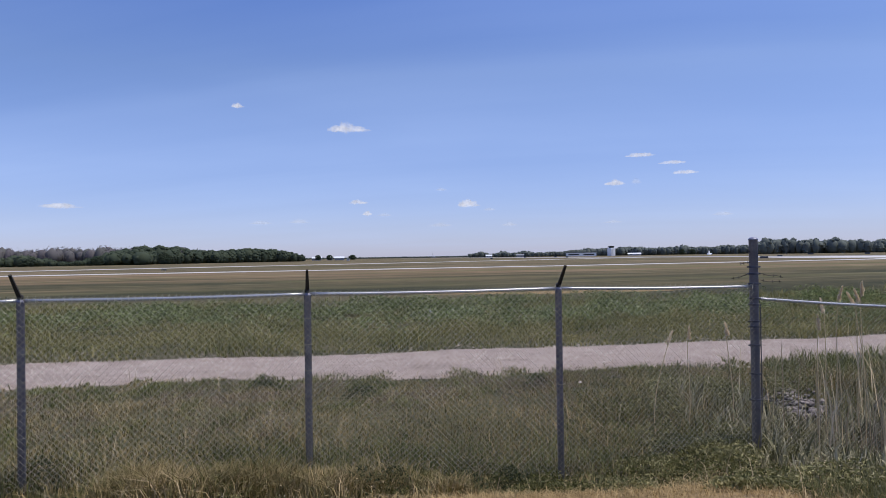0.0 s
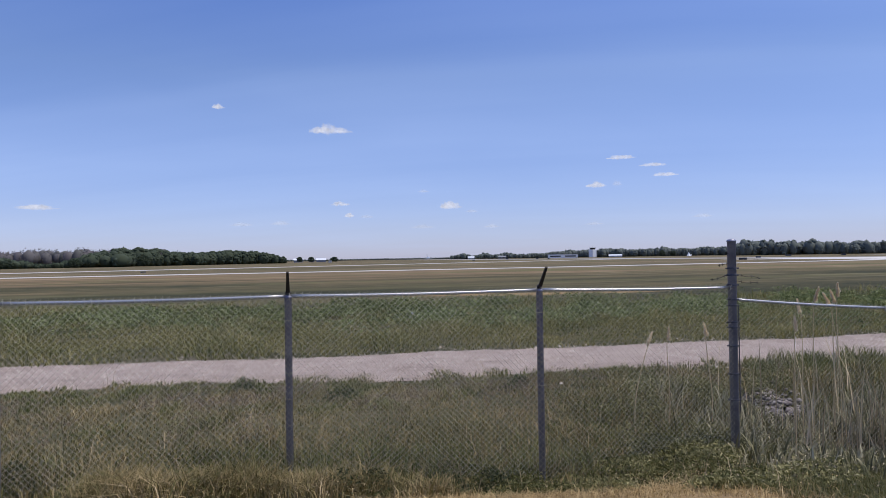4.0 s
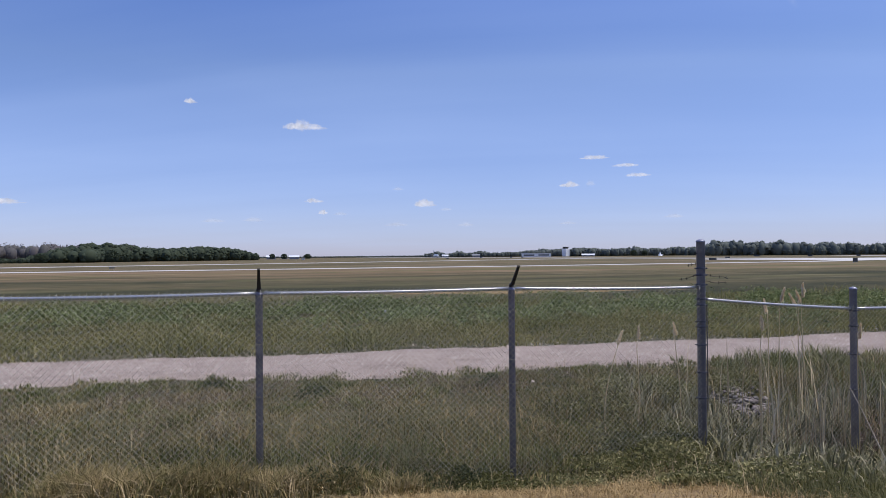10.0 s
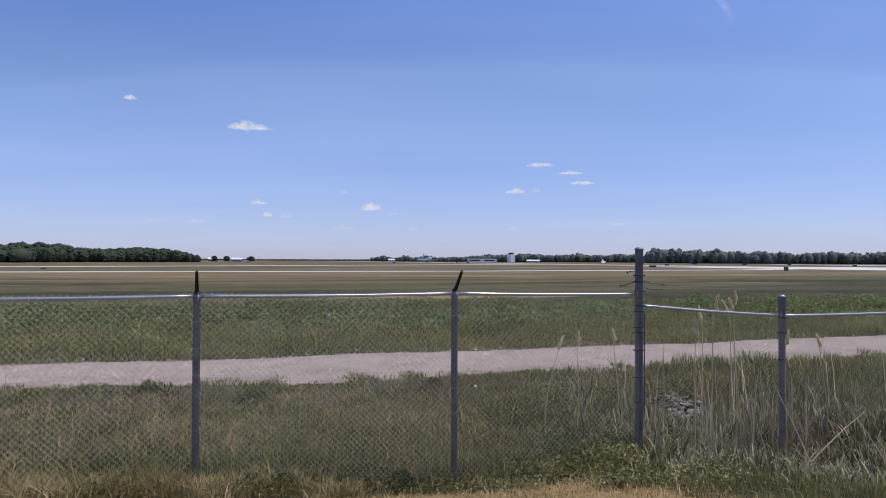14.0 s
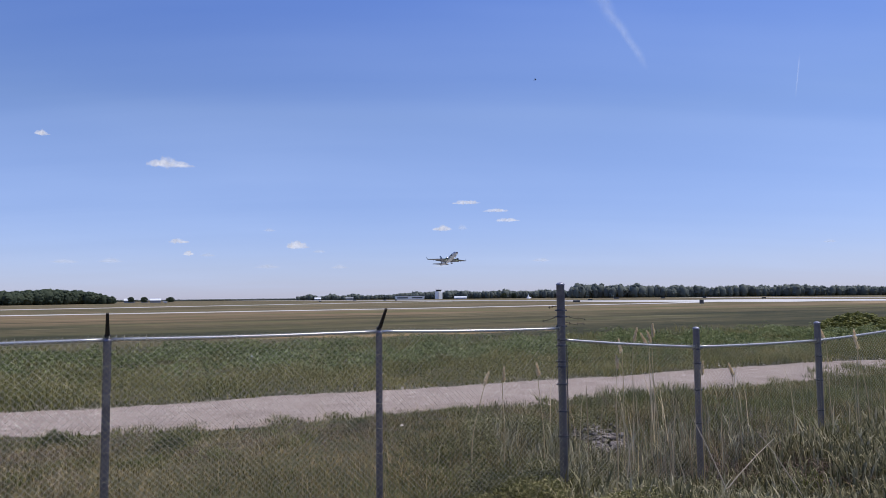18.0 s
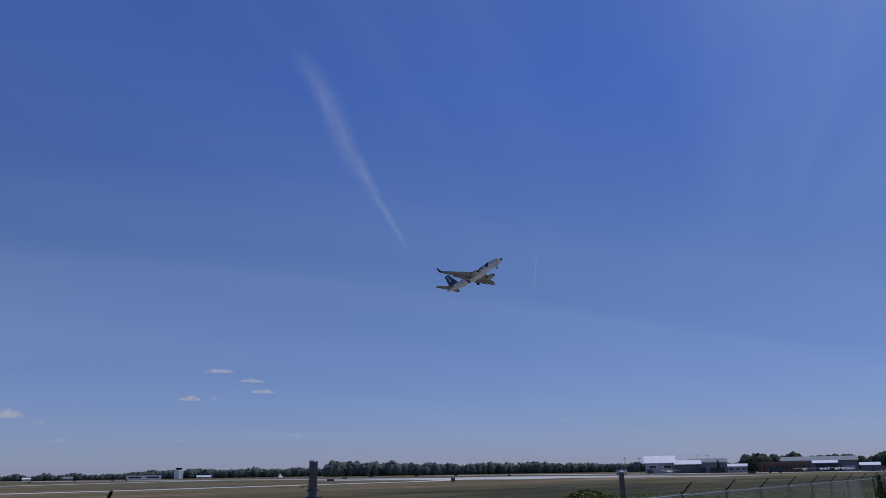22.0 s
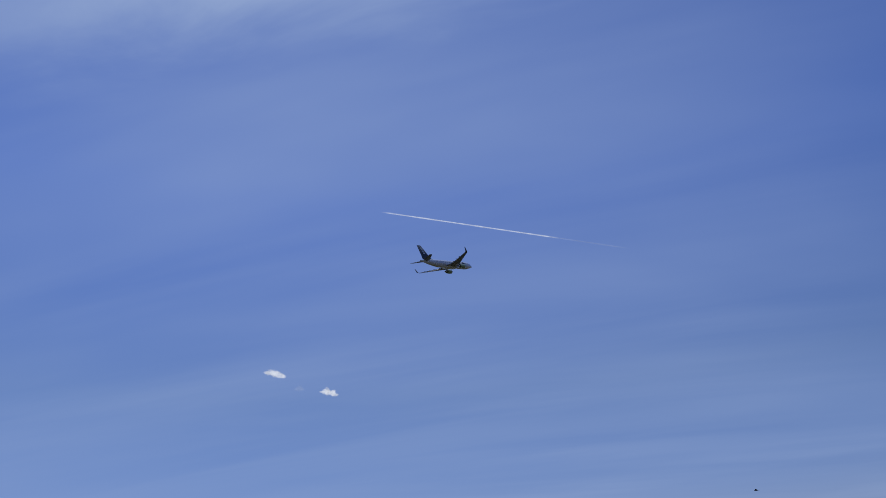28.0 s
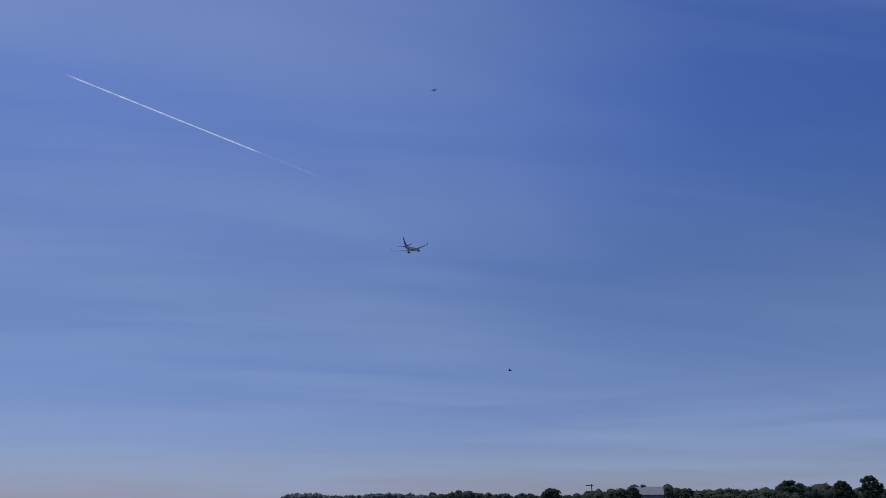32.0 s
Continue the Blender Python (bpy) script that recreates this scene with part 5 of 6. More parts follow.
def build_airliner():
    plane = empty("airliner", (0, 0, 100), 0, "white twin-engine jet airliner with a black tail, climbing away", "airplane")
    n = 32
    rings = [[hull(s[0], 2 * math.pi * k / n) for k in range(n)] for s in STATIONS]
    fus = part("fuselage", loft(bmesh.new(), rings), SKIN, plane, "", True)
    # black nose, round emblem, lettering bars, cockpit glass, cabin windows
    rings = [[hull(x, 2 * math.pi * k / n, 0.012) for k in range(n)] for x in (0.0, 0.12, 0.3, 0.5, 0.75)]
    part("nose_cone", loft(bmesh.new(), rings), INK, fus, "black radome", True)
    for side in (1, -1):
        part("emblem", decal(disc(8.3, 0.35, 1.25), (10, 10), side), INK, fus, "round black emblem")
        x = 9.95
        for w, g0, g1 in ((0.5, -0.6, 0.75), (0.26, -0.6, 1.0), (0.85, -0.6, 0.75), (0.26, -0.6, 1.2), (0.5, -0.6, 1.2)):
            part("lettering_bar", decal(bar(x, x + w, g0, g1), (2, 4), side), INK, fus, "black lettering bar")
            x += w + 0.24
        part("cockpit_window", decal(bar(1.75, 3.0, 0.72, 1.15), (4, 3), side), GLASSD, fus, "dark cockpit glass")
        bm = bmesh.new()
        for k in range(44):
            xs = 6.3 + k * 0.52
            q = [hull(xs + dx, 0.23 + da, 0.014) for dx, da in ((0, 0), (0.17, 0), (0.17, 0.11), (0, 0.11))]
            bm.faces.new([bm.verts.new((p.x, p.y * side, p.z)) for p in (q if side > 0 else q[::-1])])
        part("cabin_windows", bm, GLASSD, fus, "row of small dark cabin windows")["kind"] = "stuff"
        for xs in (4.6, 31.0):
            part("cabin_door", decal(bar(xs, xs + 0.86, -0.75, 0.95), (2, 6), side, 0.008), SKIN, fus)
    # belly fairing
    rings = []
    for xs, w, h in ((11.2, 0.6, 0.1), (12.2, 1.6, 0.5), (14, 2.05, 0.85), (18, 2.1, 0.95), (20.5, 1.8, 0.7), (22.5, 0.7, 0.15)):
        rings.append([(19 - xs, w * math.cos(a), -1.45 + h * math.sin(a) * (1.0 if math.sin(a) < 0 else 0.6)) for a in [2 * math.pi * k / 16 for k in range(16)]])
    part("belly_fairing", loft(bmesh.new(), rings), SKIN, fus, "", True)
    for side in (1, -1):
        wing = part("wing", loft(bmesh.new(), [foil(12.6, 8.3, side * 1.2, -1.3, 0.13), foil(15.4, 5.3, side * 5.8, -0.82, 0.12), foil(18.6, 3.4, side * 11.4, -0.15, 0.11), foil(21.7, 1.75, side * 16.9, 0.5, 0.10)]), UNDER, plane, "grey swept wing", True)
        part("winglet", loft(bmesh.new(), [foil(21.7, 1.75, side * 16.9, 0.5, 0.08), foil(22.0, 1.5, side * 17.3, 0.68, 0.08), foil(22.5, 1.2, side * 17.6, 1.2, 0.08, True), foil(23.6, 0.6, side * 17.95, 3.0, 0.08, True)]), INK, wing, "tall dark upswept winglet", True)
        for y, c in ((3.4, 20.6), (6.9, 20.9), (9.7, 21.4), (12.3, 22.2)):
            z = -1.35 + 0.115 * y
            bm = bmesh.new()
            tube(bm, [(19 - c + 2.6, side * y, z - 0.1), (19 - c + 1.2, side * y, z - 0.28), (19 - c - 0.4, side * y, z - 0.25), (19 - c - 1.3, side * y, z - 0.1)], [0.05, 0.22, 0.2, 0.03], 8)
            part("flap_fairing", bm, UNDER, wing, "", True)
        bm = bmesh.new()
        loft(bm, [foil(20.2, 1.5, side * 2.2, -1.28, 0.1, twist=0.45), foil(20.35, 1.2, side * 5.8, -0.95, 0.1, twist=0.36), foil(21.35, 0.9, side * 10.6, -0.35, 0.1, twist=0.25)])
        part("flap", bm, UNDER, wing, "lowered trailing flap", True)
        # engine
        c = Vector((0, side * 4.83, -2.15))
        eng = part("engine", loft(bmesh.new(), [[(19 - xs, c.y + r * math.cos(a), c.z + r * math.sin(a) * (0.94 if math.sin(a) < 0 else 1.0)) for a in [2 * math.pi * k / 24 for k in range(24)]]
                                                for xs, r in ((11.5, 0.74), (11.28, 0.78), (11.2, 0.86), (11.28, 0.95), (11.7, 1.06), (12.8, 1.1), (14.0, 1.02), (14.9, 0.86), (14.95, 0.8), (14.2, 0.74))], False), LIME, plane, "pale lime jet engine", True)
        part("intake_lip", loft(bmesh.new(), [[(19 - xs, c.y + r * math.cos(a), c.z + r * math.sin(a) * (0.94 if math.sin(a) < 0 else 1.0)) for a in [2 * math.pi * k / 24 for k in range(24)]]
                                              for xs, r in ((11.42, 0.745), (11.26, 0.775), (11.17, 0.86), (11.26, 0.965), (11.45, 1.012))], False), METAL, eng, "bright metal intake lip", True)
        bm = bmesh.new()
        tube(bm, [(19 - 11.75, c.y, c.z), (19 - 11.8, c.y, c.z)], 0.76, 24)
        tube(bm, [(19 - 11.45, c.y, c.z), (19 - 11.75, c.y, c.z)], [0.03, 0.2], 12)
        part("fan", bm, RUBBER, eng, "dark fan face")
        bm = bmesh.new()
        tube(bm, [(19 - 14.1, c.y, c.z), (19 - 15.3, c.y, c.z), (19 - 15.9, c.y, c.z)], [0.6, 0.48, 0.36], 18)
        tube(bm, [(19 - 15.8, c.y, c.z), (19 - 16.4, c.y, c.z)], [0.3, 0.04], 12)
        part("exhaust", bm, METAL, eng, "", True)
        part("pylon", loft(bmesh.new(), [foil(12.2, 4.2, c.y, -1.15, 0.06, True), foil(13.2, 4.6, c.y, -0.75, 0.06, True)]), SKIN, eng, "", True)
        part("tailplane", loft(bmesh.new(), [foil(32.0, 4.4, side * 0.5, 0.95, 0.1), foil(36.4, 1.7, side * 7.2, 1.75, 0.09)]), UNDER, plane, "", True)
    fin = part("tail_fin", loft(bmesh.new(), [foil(26.4, 9.4, 0, 1.75, 0.015, True), foil(29.6, 6.6, 0, 2.3, 0.05, True), foil(31.0, 5.4, 0, 3.6, 0.075, True), foil(35.6, 2.7, 0, 9.0, 0.08, True)]), INK, plane, "black swept tail fin with white lettering", True)
    for k, (t0, t1, d0, d1) in enumerate(((0.18, 0.3, 0.2, 0.75), (0.34, 0.44, 0.25, 0.72), (0.5, 0.6, 0.2, 0.7), (0.66, 0.72, 0.25, 0.75), (0.78, 0.9, 0.3, 0.7))):
        for side in (1, -1):
            bm = bmesh.new()
            q = []
            for t, d in ((t0, d0), (t0, d1), (t1, d1), (t1, d0)):
                le, ch, z = 31.0 + 4.6 * t, 5.4 - 2.7 * t, 3.6 + 5.4 * t
                q.append(bm.verts.new((19 - le - ch * (0.25 + 0.5 * d), side * (0.052 * ch + 0.004), z)))
            bm.faces.new(q if side > 0 else q[::-1])
            part("lettering_bar", bm, SKIN, fin, "white lettering bar")
    gear, legs = [], []
    # landing gear: hinged legs with paired wheels
    for name, xs, y, top, drop, r, gap in (("nose_gear", 4.1, 0.0, -1.55, 1.6, 0.34, 0.2), ("main_gear", 19.9, 2.86, -1.3, 1.75, 0.56, 0.4), ("main_gear", 19.9, -2.86, -1.3, 1.75, 0.56, 0.4)):
        bm = bmesh.new()
        tube(bm, [(0, 0, 0.1), (0, 0, -drop * 0.6), (0, 0, -drop * 0.6), (0, 0, -drop + 0.1)], [0.12, 0.12, 0.075, 0.075], 10)
        tube(bm, [(0, -gap, -drop), (0, gap, -drop)], 0.06, 8)
        tube(bm, [(0.05, 0, -drop * 0.55), (0.75, 0, 0.0)], 0.05, 8)
        leg = part(name, bm, METAL, plane, "lowered landing gear leg", True)
        leg.location = (19 - xs, y, top)
        for s in (-1, 1):
            bm = bmesh.new()
            w = 0.19 if r > 0.5 else 0.1
            tube(bm, [(0, s * gap - w, -drop), (0, s * gap - w * 0.8, -drop), (0, s * gap + w * 0.8, -drop), (0, s * gap + w, -drop)], [r * 0.75, r, r, r * 0.75], 18)
            part("tyre", bm, RUBBER, leg, "", True)
            bm = bmesh.new()
            tube(bm, [(0, s * gap - w * 1.05, -drop), (0, s * gap + w * 1.05, -drop)], r * 0.45, 12)
            part("wheel_rim", bm, METAL, leg)
        if name == "nose_gear":
            bm = bmesh.new()
            for s in (-1, 1):
                box(bm, (-0.5, s * 0.42 - 0.02, -0.75), (0.6, s * 0.42 + 0.02, -0.1), 0.01)
            part("gear_door", bm, SKIN, leg)
        else:
            bm = bmesh.new()
            s = 1 if y > 0 else -1
            box(bm, (-0.35, s * 0.3 - 0.02, -1.2), (0.35, s * 0.3 + 0.02, -0.1), 0.01)
            part("gear_door", bm, SKIN, leg)
        legs.append(leg)
        gear.append((leg, (19 - xs) * STRETCH, y, top))
    # stretched to its full length of 39.5 m
    for ob in plane.children_recursive:
        if ob.parent in legs:
            continue
        if ob in legs:
            ob.location.x *= STRETCH
        else:
            ob.data.transform(Matrix.Diagonal((STRETCH, 1, 1, 1)))
    return plane, gear


AIRLINER, GEAR = build_airliner()

# ---- clouds and vapour trails: drifts of soft glowing puffs, far away ----
def vapour(name, tint, bright, solid, rag=0.5, crisp=False):
    """Far vapour: emission like the sky's stands in for sunlight, noise greys its folds, its rim is frayed."""
    m = bpy.data.materials.new(name)
    m.use_nodes = True
    nt = m.node_tree
    nt.nodes.remove(nt.nodes["Principled BSDF"])
    n = noisen(nt, nt.nodes.new("ShaderNodeNewGeometry").outputs["Position"], 0.035, 4, 0.6)
    em = nt.nodes.new("ShaderNodeEmission")
    nt.links.new(rampn(nt, n, [(0.36, tuple(c * 0.74 for c in tint)), (0.6, tint)]), em.inputs[0])
    em.inputs[1].default_value = bright
    clear, mix = nt.nodes.new("ShaderNodeBsdfTransparent"), nt.nodes.new("ShaderNodeMixShader")
    # each puff is dense in its middle and frays out to nothing
    uv = nt.nodes.new("ShaderNodeTexCoord").outputs["UV"]
    far = nt.nodes.new("ShaderNodeVectorMath")
    far.operation = "DISTANCE"
    nt.links.new(uv, far.inputs[0])
    far.inputs[1].default_value = (0.5, 0.5, 0.0)
    reach = far.outputs["Value"]
    if crisp:
        # billowed rims
        reach = mathn(nt, "ADD", reach, mathn(nt, "MULTIPLY", mathn(nt, "SUBTRACT", noisen(nt, nt.nodes.new("ShaderNodeNewGeometry").outputs["Position"], 0.055, 4, 0.6), 0.5), 0.5))
        dense = rampn(nt, reach, [(0.0, solid), (0.25, solid * 0.97), (0.34, solid * 0.4), (0.4, 0.0)])
    else:
        dense = rampn(nt, reach, [(0.0, solid), (0.16, solid * 0.85), (0.34, solid * 0.3), (0.49, 0.0)])
    nt.links.new(mathn(nt, "MULTIPLY", dense, rampn(nt, noisen(nt, nt.nodes.new("ShaderNodeNewGeometry").outputs["Position"], 0.03, 4, 0.6), [(0.32, rag), (0.6, 1.0)])), mix.inputs[0])
    nt.links.new(clear.outputs[0], mix.inputs[1]), nt.links.new(em.outputs[0], mix.inputs[2])
    nt.links.new(mix.outputs[0], nt.nodes["Material Output"].inputs[0])
    return m


VAPOUR = vapour("cloud_vapour", (0.84, 0.86, 0.98), 0.92, 0.55, 0.35, True)
SOUTHERN = vapour("southern_cloud_vapour", (0.95, 0.96, 1.0), 1.55, 0.6, 0.35, True)
THIN = vapour("thin_vapour", (0.85, 0.9, 1.0), 1.1, 0.075, 0.6)
FAINT = vapour("faint_cloud_vapour", (0.84, 0.86, 0.96), 0.9, 0.16, 0.6)
LINE = vapour("fresh_trail_vapour", (0.92, 0.95, 1.0), 1.6, 0.4)
BRIGHT = vapour("glowing_cloud_vapour", (1.0, 0.99, 1.0), 1.85, 1.0, 0.85, True)


def puffs(pts, wide, tall, rng, material, origin=0.0, along=None, tip=0.12):
    """Soft puffs of vapour that face the place they are seen from, each wide and tall, or drawn out along a line."""
    pts = np.asarray(pts, float)
    n = len(pts)
    f = pts + origin
    f = f / np.linalg.norm(f, axis=1, keepdims=True) + rng.normal(0, 1, (n, 3)) * tip
    a = np.cross(f, (0, 0, 1)) if along is None else np.repeat(np.asarray(along)[None], n, 0)
    a = a / np.linalg.norm(a, axis=1, keepdims=True)
    b = np.cross(f, a)
    b /= np.linalg.norm(b, axis=1, keepdims=True)
    a, b = a * np.broadcast_to(wide, n)[:, None], b * np.broadcast_to(tall, n)[:, None]
    co = np.stack([pts - a - b, pts + a - b, pts + a + b, pts - a + b], 1).reshape(-1, 3)
    me = raw_mesh("vapour", co, np.arange(4 * n).reshape(-1, 4), material)
    uv = me.uv_layers.new(name="puff")
    uv.data.foreach_set("uv", np.tile(np.array([0, 0, 1, 0, 1, 1, 0, 1], np.float32), n))
    return me


def sky_axes(az, el):
    f = on_compass(az, math.cos(radians(el)), math.sin(radians(el)))
    r = on_compass(az + 90, 1.0)
    return np.array(f), np.array(r), np.array(r.cross(f))


def cloud(az, el, wide, tall, body, seed, dist=3800, tilt=0.0, material=None):
    """A small fair-weather cloud: heaped lumps on a flatter base. wide and tall are degrees; body is how solid it is."""
    rng = np.random.default_rng(seed)
    f, r, u = sky_axes(az, el)
    W, T = math.tan(radians(wide)) * dist / 2, math.tan(radians(tall)) * dist / 2
    k = np.linspace(-1, 1, 7)
    k = k + rng.uniform(-0.12, 0.12, 7)
    swell = (1 - np.abs(k) ** 1.7 * 0.62) * rng.uniform(0.75, 1.25, 7)
    x, z = k * W * 0.72, -T * 0.3 + swell * T * 0.45
    pts = f * (dist + rng.uniform(-20, 20, (7, 1))) + r * (x * math.cos(tilt) + z * math.sin(tilt))[:, None] + u * (z * math.cos(tilt) - x * math.sin(tilt))[:, None]
    ob = empty("cloud")
    part("vapour", puffs(pts, W * 0.5, T * 1.05 * swell, rng, material or (VAPOUR if body > 0.6 else FAINT), tip=0.02), None, ob)["kind"] = "stuff"
    return tagged(ob, "small white fair-weather cloud in a blue sky" if body > 0.6 else "thin faint wisp of white cloud", "cloud", "small clouds")


def build_clouds():
    k = 1255 / 57.3
    for i, (az, el, w, h, body) in enumerate([(-7.54, 10.29, 70, 20, 1.1), (-16.05, 11.85, 20, 11, 0.7), (15.67, 7.7, 46, 11, 0.9), (18.04, 7.01, 42, 9, 0.9)]):
        cloud(az, el, w / k, h / k, body, 100 + i)
    for i, (az, el, w, h, body) in enumerate([(18.97, 6.23, 42, 10, 0.9), (13.66, 5.6, 34, 13, 1.1), (15.33, 5.67, 16, 13, 0.6), (2.11, 4.25, 38, 19, 1.2), (3.79, 3.81, 22, 8, 0.5)]):
        cloud(az, el, w / k, h / k, body, 120 + i)
    for i, (az, el, w, h, body) in enumerate([(-0.07, 5.47, 20, 8, 0.6), (-6.77, 4.49, 32, 11, 0.8), (-6.06, 3.58, 16, 11, 0.9), (-4.7, 3.48, 24, 9, 0.5), (-28.32, 4.05, 56, 13, 1.0)]):
        cloud(az, el, w / k, h / k, body, 140 + i)
    for i, (az, el, w, h) in enumerate([(-14.41, 2.9, 38, 10), (-11.42, 2.98, 34, 10), (-0.2, 2.6, 40, 10), (5.4, 2.56, 28, 9), (13.52, 2.6, 30, 8), (21.61, 2.96, 32, 8), (42.4, 3.77, 18, 7)]):
        cloud(az, el, w / k, h / k, 0.55, 160 + i)
    for i, (az, el, w, h) in enumerate([(114.65, 16.31, 38, 16), (116.57, 15.2, 18, 13), (118.98, 14.89, 30, 17), (114.57, 5.27, 34, 15)]):
        cloud(az, el, w / k, h / k, 0.9, 180 + i, tilt=0.25 if i != 1 else 0.0, material=SOUTHERN if i != 1 else THIN)
    # the large heaped cloud below the sun
    rng = np.random.default_rng(7)
    f, r, u = sky_axes(77.5, 33.9)
    pts, wide, tall = [], [], []
    s = 3800 / 1255
    # two heaps, the lower one overlapping the upper: x0, x1, base, height, where the peak lies
    for x0, x1, base, rise, peak, n in ((-80, 9, 5, 24, 0.6, 11), (-25, 80, -21, 25, 0.38, 13)):
        for k in range(n):
            q = (k + 0.5) / n
            high = rise * max(0.14, rng.uniform(0.75, 1.1) - (abs(q - peak) / (peak if q < peak else 1 - peak)) ** 1.5)
            rad = high * rng.uniform(0.4, 0.5) + 3
            for dy, g in ((rad * 0.75, 1.0), (high - rad * 0.55, rng.uniform(0.5, 0.75))):
                pts.append(f * (3800 + 4 * len(pts)) + r * ((x0 + (x1 - x0) * q + rng.normal(0, 1.5)) * s) + u * ((base + dy) * s))
                wide.append(rad * g * 1.25 * s / 0.66)
                tall.append(rad * g * s / 0.66)
    ob = empty("cloud")
    part("vapour", puffs(pts, wide, tall, rng, BRIGHT, tip=0.0), None, ob)["kind"] = "stuff"
    tagged(ob, "bright white heaped cumulus cloud standing alone below the sun", "cloud", "small clouds")


def trail(name, a, b, dist, n, width, label, seed, material, wander=0.0, spread=0.0, thin_from=1.0):
    """A streak of vapour between two sky directions: long overlapping puffs, sparser towards its tail."""
    rng = np.random.default_rng(seed)
    pa, pb = (np.array(on_compass(p[0], dist * math.cos(radians(p[1])), dist * math.sin(radians(p[1])))) for p in (a, b))
    long = np.linalg.norm(pb - pa)
    ax = (pb - pa) / long
    sd = np.cross(ax, pa / dist)
    ob = empty(name, pa)
    for lo, hi, mat in ((0.0, thin_from, material), (thin_from, 1.0, THIN)):
        m = int(n * (hi - lo))
        if m < 1:
            continue
        t = (lo + (hi - lo) * (np.arange(m) + 0.5) / m)
        if n > 20:
            t = t * (1 - 2.4 / n) + 1.2 / n
        pts = t[:, None] * (pb - pa) + sd * (wander * np.sin(t * 7.0 + seed) + rng.normal(0, 1, m) * spread)[:, None]
        part("vapour", puffs(pts, long / n * 2.2, width * rng.uniform(0.8, 1.2, m), rng, mat, pa, ax), None, ob)["kind"] = "stuff"
    return tagged(ob, label, "vapour trail")


build_clouds()
CONTRAIL = trail("vapour_trail", (122.94, 29.22), (144.5, 24.4), 4000, 44, 5.0, "long thin white vapour trail across the blue sky", 31, LINE, thin_from=0.7)
trail("vapour_trail", (41.0, 16.7), (40.7, 14.5), 4000, 6, 4.0, "short faint vertical vapour trail", 32, THIN)
for i, (a, b, n, w) in enumerate((((26.2, 24.4), (27.35, 21.9), 4, 34), ((27.35, 21.9), (28.73, 19.86), 4, 27), ((28.73, 19.86), (29.9, 18.0), 4, 20), ((21.0, 31.6), (26.2, 24.4), 5, 85))):
    trail("old_vapour_trail", a, b, 4000, n, w, "broken old vapour trail drifting apart", 40 + i, THIN, 8.0, w * 0.2)

# ---- airport buildings and small things on the field ----
def facing(az, dist):
    """A pose on the ground whose +x runs to the right and +y away, seen from the track."""
    p = on_compass(az, dist)
    return p, -az


def shed(name, az0, az1, el, dist, depth, wall, roof, label, category="building", pitch=0.12, doors=(), windows=0, overhang=0.5, roof_label=""):
    mid = (az0 + az1) / 2
    w = 2 * dist * math.tan(radians((az1 - az0) / 2))
    h = 2.32 + dist * math.tan(radians(el))
    p, rz = facing(mid, dist)
    ob = empty(name, p, rz, label, category)
    eave = h - min(depth * 0.5 * (pitch + 0.12), h * 0.42)
    ridge_y = depth / 2
    bm = bmesh.new()
    v = [bm.verts.new(c) for c in ((-w / 2, 0, -0.3), (-w / 2, depth, -0.3), (-w / 2, depth, eave), (-w / 2, ridge_y, h), (-w / 2, 0, eave))]
    b = [bm.verts.new((w / 2, c.co.y, c.co.z)) for c in v]
    bm.faces.new(v), bm.faces.new(b[::-1])
    for i in range(5):
        j = (i + 1) % 5
        bm.faces.new((v[j], v[i], b[i], b[j]))
    bmesh.ops.recalc_face_normals(bm, faces=bm.faces)
    walls = part("walls", bm, wall, ob)
    drop = overhang * (h - eave) / ridge_y
    for y in (-overhang, depth + overhang):
        bm = bmesh.new()
        loft(bm, [[(x, y, eave - drop + 0.02), (x, ridge_y, h + 0.02), (x, ridge_y, h + 0.22), (x, y, eave - drop + 0.22)] for x in (-w / 2 - overhang, w / 2 + overhang)])
        part("roof", bm, roof, ob, roof_label)
    for x0, x1, hh, mat in doors:
        part("door", one_box((-w / 2 + x0 * w, -0.12, 0), (-w / 2 + x1 * w, -0.01, hh), 0.02), mat, ob)
    for k in range(windows):
        x = -w / 2 + w * (k + 0.5) / windows
        wf = part("window_frame", one_box((x - w / windows * 0.28, -0.1, eave * 0.45), (x + w / windows * 0.28, -0.005, eave * 0.75), 0.03), WALL_W, ob)
        part("pane", one_box((x - w / windows * 0.24, -0.13, eave * 0.48), (x + w / windows * 0.24, -0.102, eave * 0.72)), GLASSD, wf)
    return ob


def flat_block(name, az0, az1, el, dist, depth, wall, label, category="building", windows=0, band=None, doors=()):
    mid = (az0 + az1) / 2
    w = 2 * dist * math.tan(radians((az1 - az0) / 2))
    h = 2.32 + dist * math.tan(radians(el))
    p, rz = facing(mid, dist)
    ob = empty(name, p, rz, label, category)
    part("walls", one_box((-w / 2, 0, -0.3), (w / 2, depth, h - 0.35), 0.05), wall, ob)
    part("roof", one_box((-w / 2 - 0.4, -0.4, h - 0.345), (w / 2 + 0.4, depth + 0.4, h), 0.05), band or ROOF_W, ob)
    for k in range(windows):
        x = -w / 2 + w * (k + 0.5) / windows
        part("window", one_box((x - w / windows * 0.36, -0.06, h * 0.3), (x + w / windows * 0.36, -0.002, h * 0.66), 0.02), GLASSD, ob)
    for x0, x1, hh, mat in doors:
        part("door", one_box((-w / 2 + x0 * w, -0.12, 0), (-w / 2 + x1 * w, -0.01, hh), 0.02), mat, ob)
    return ob


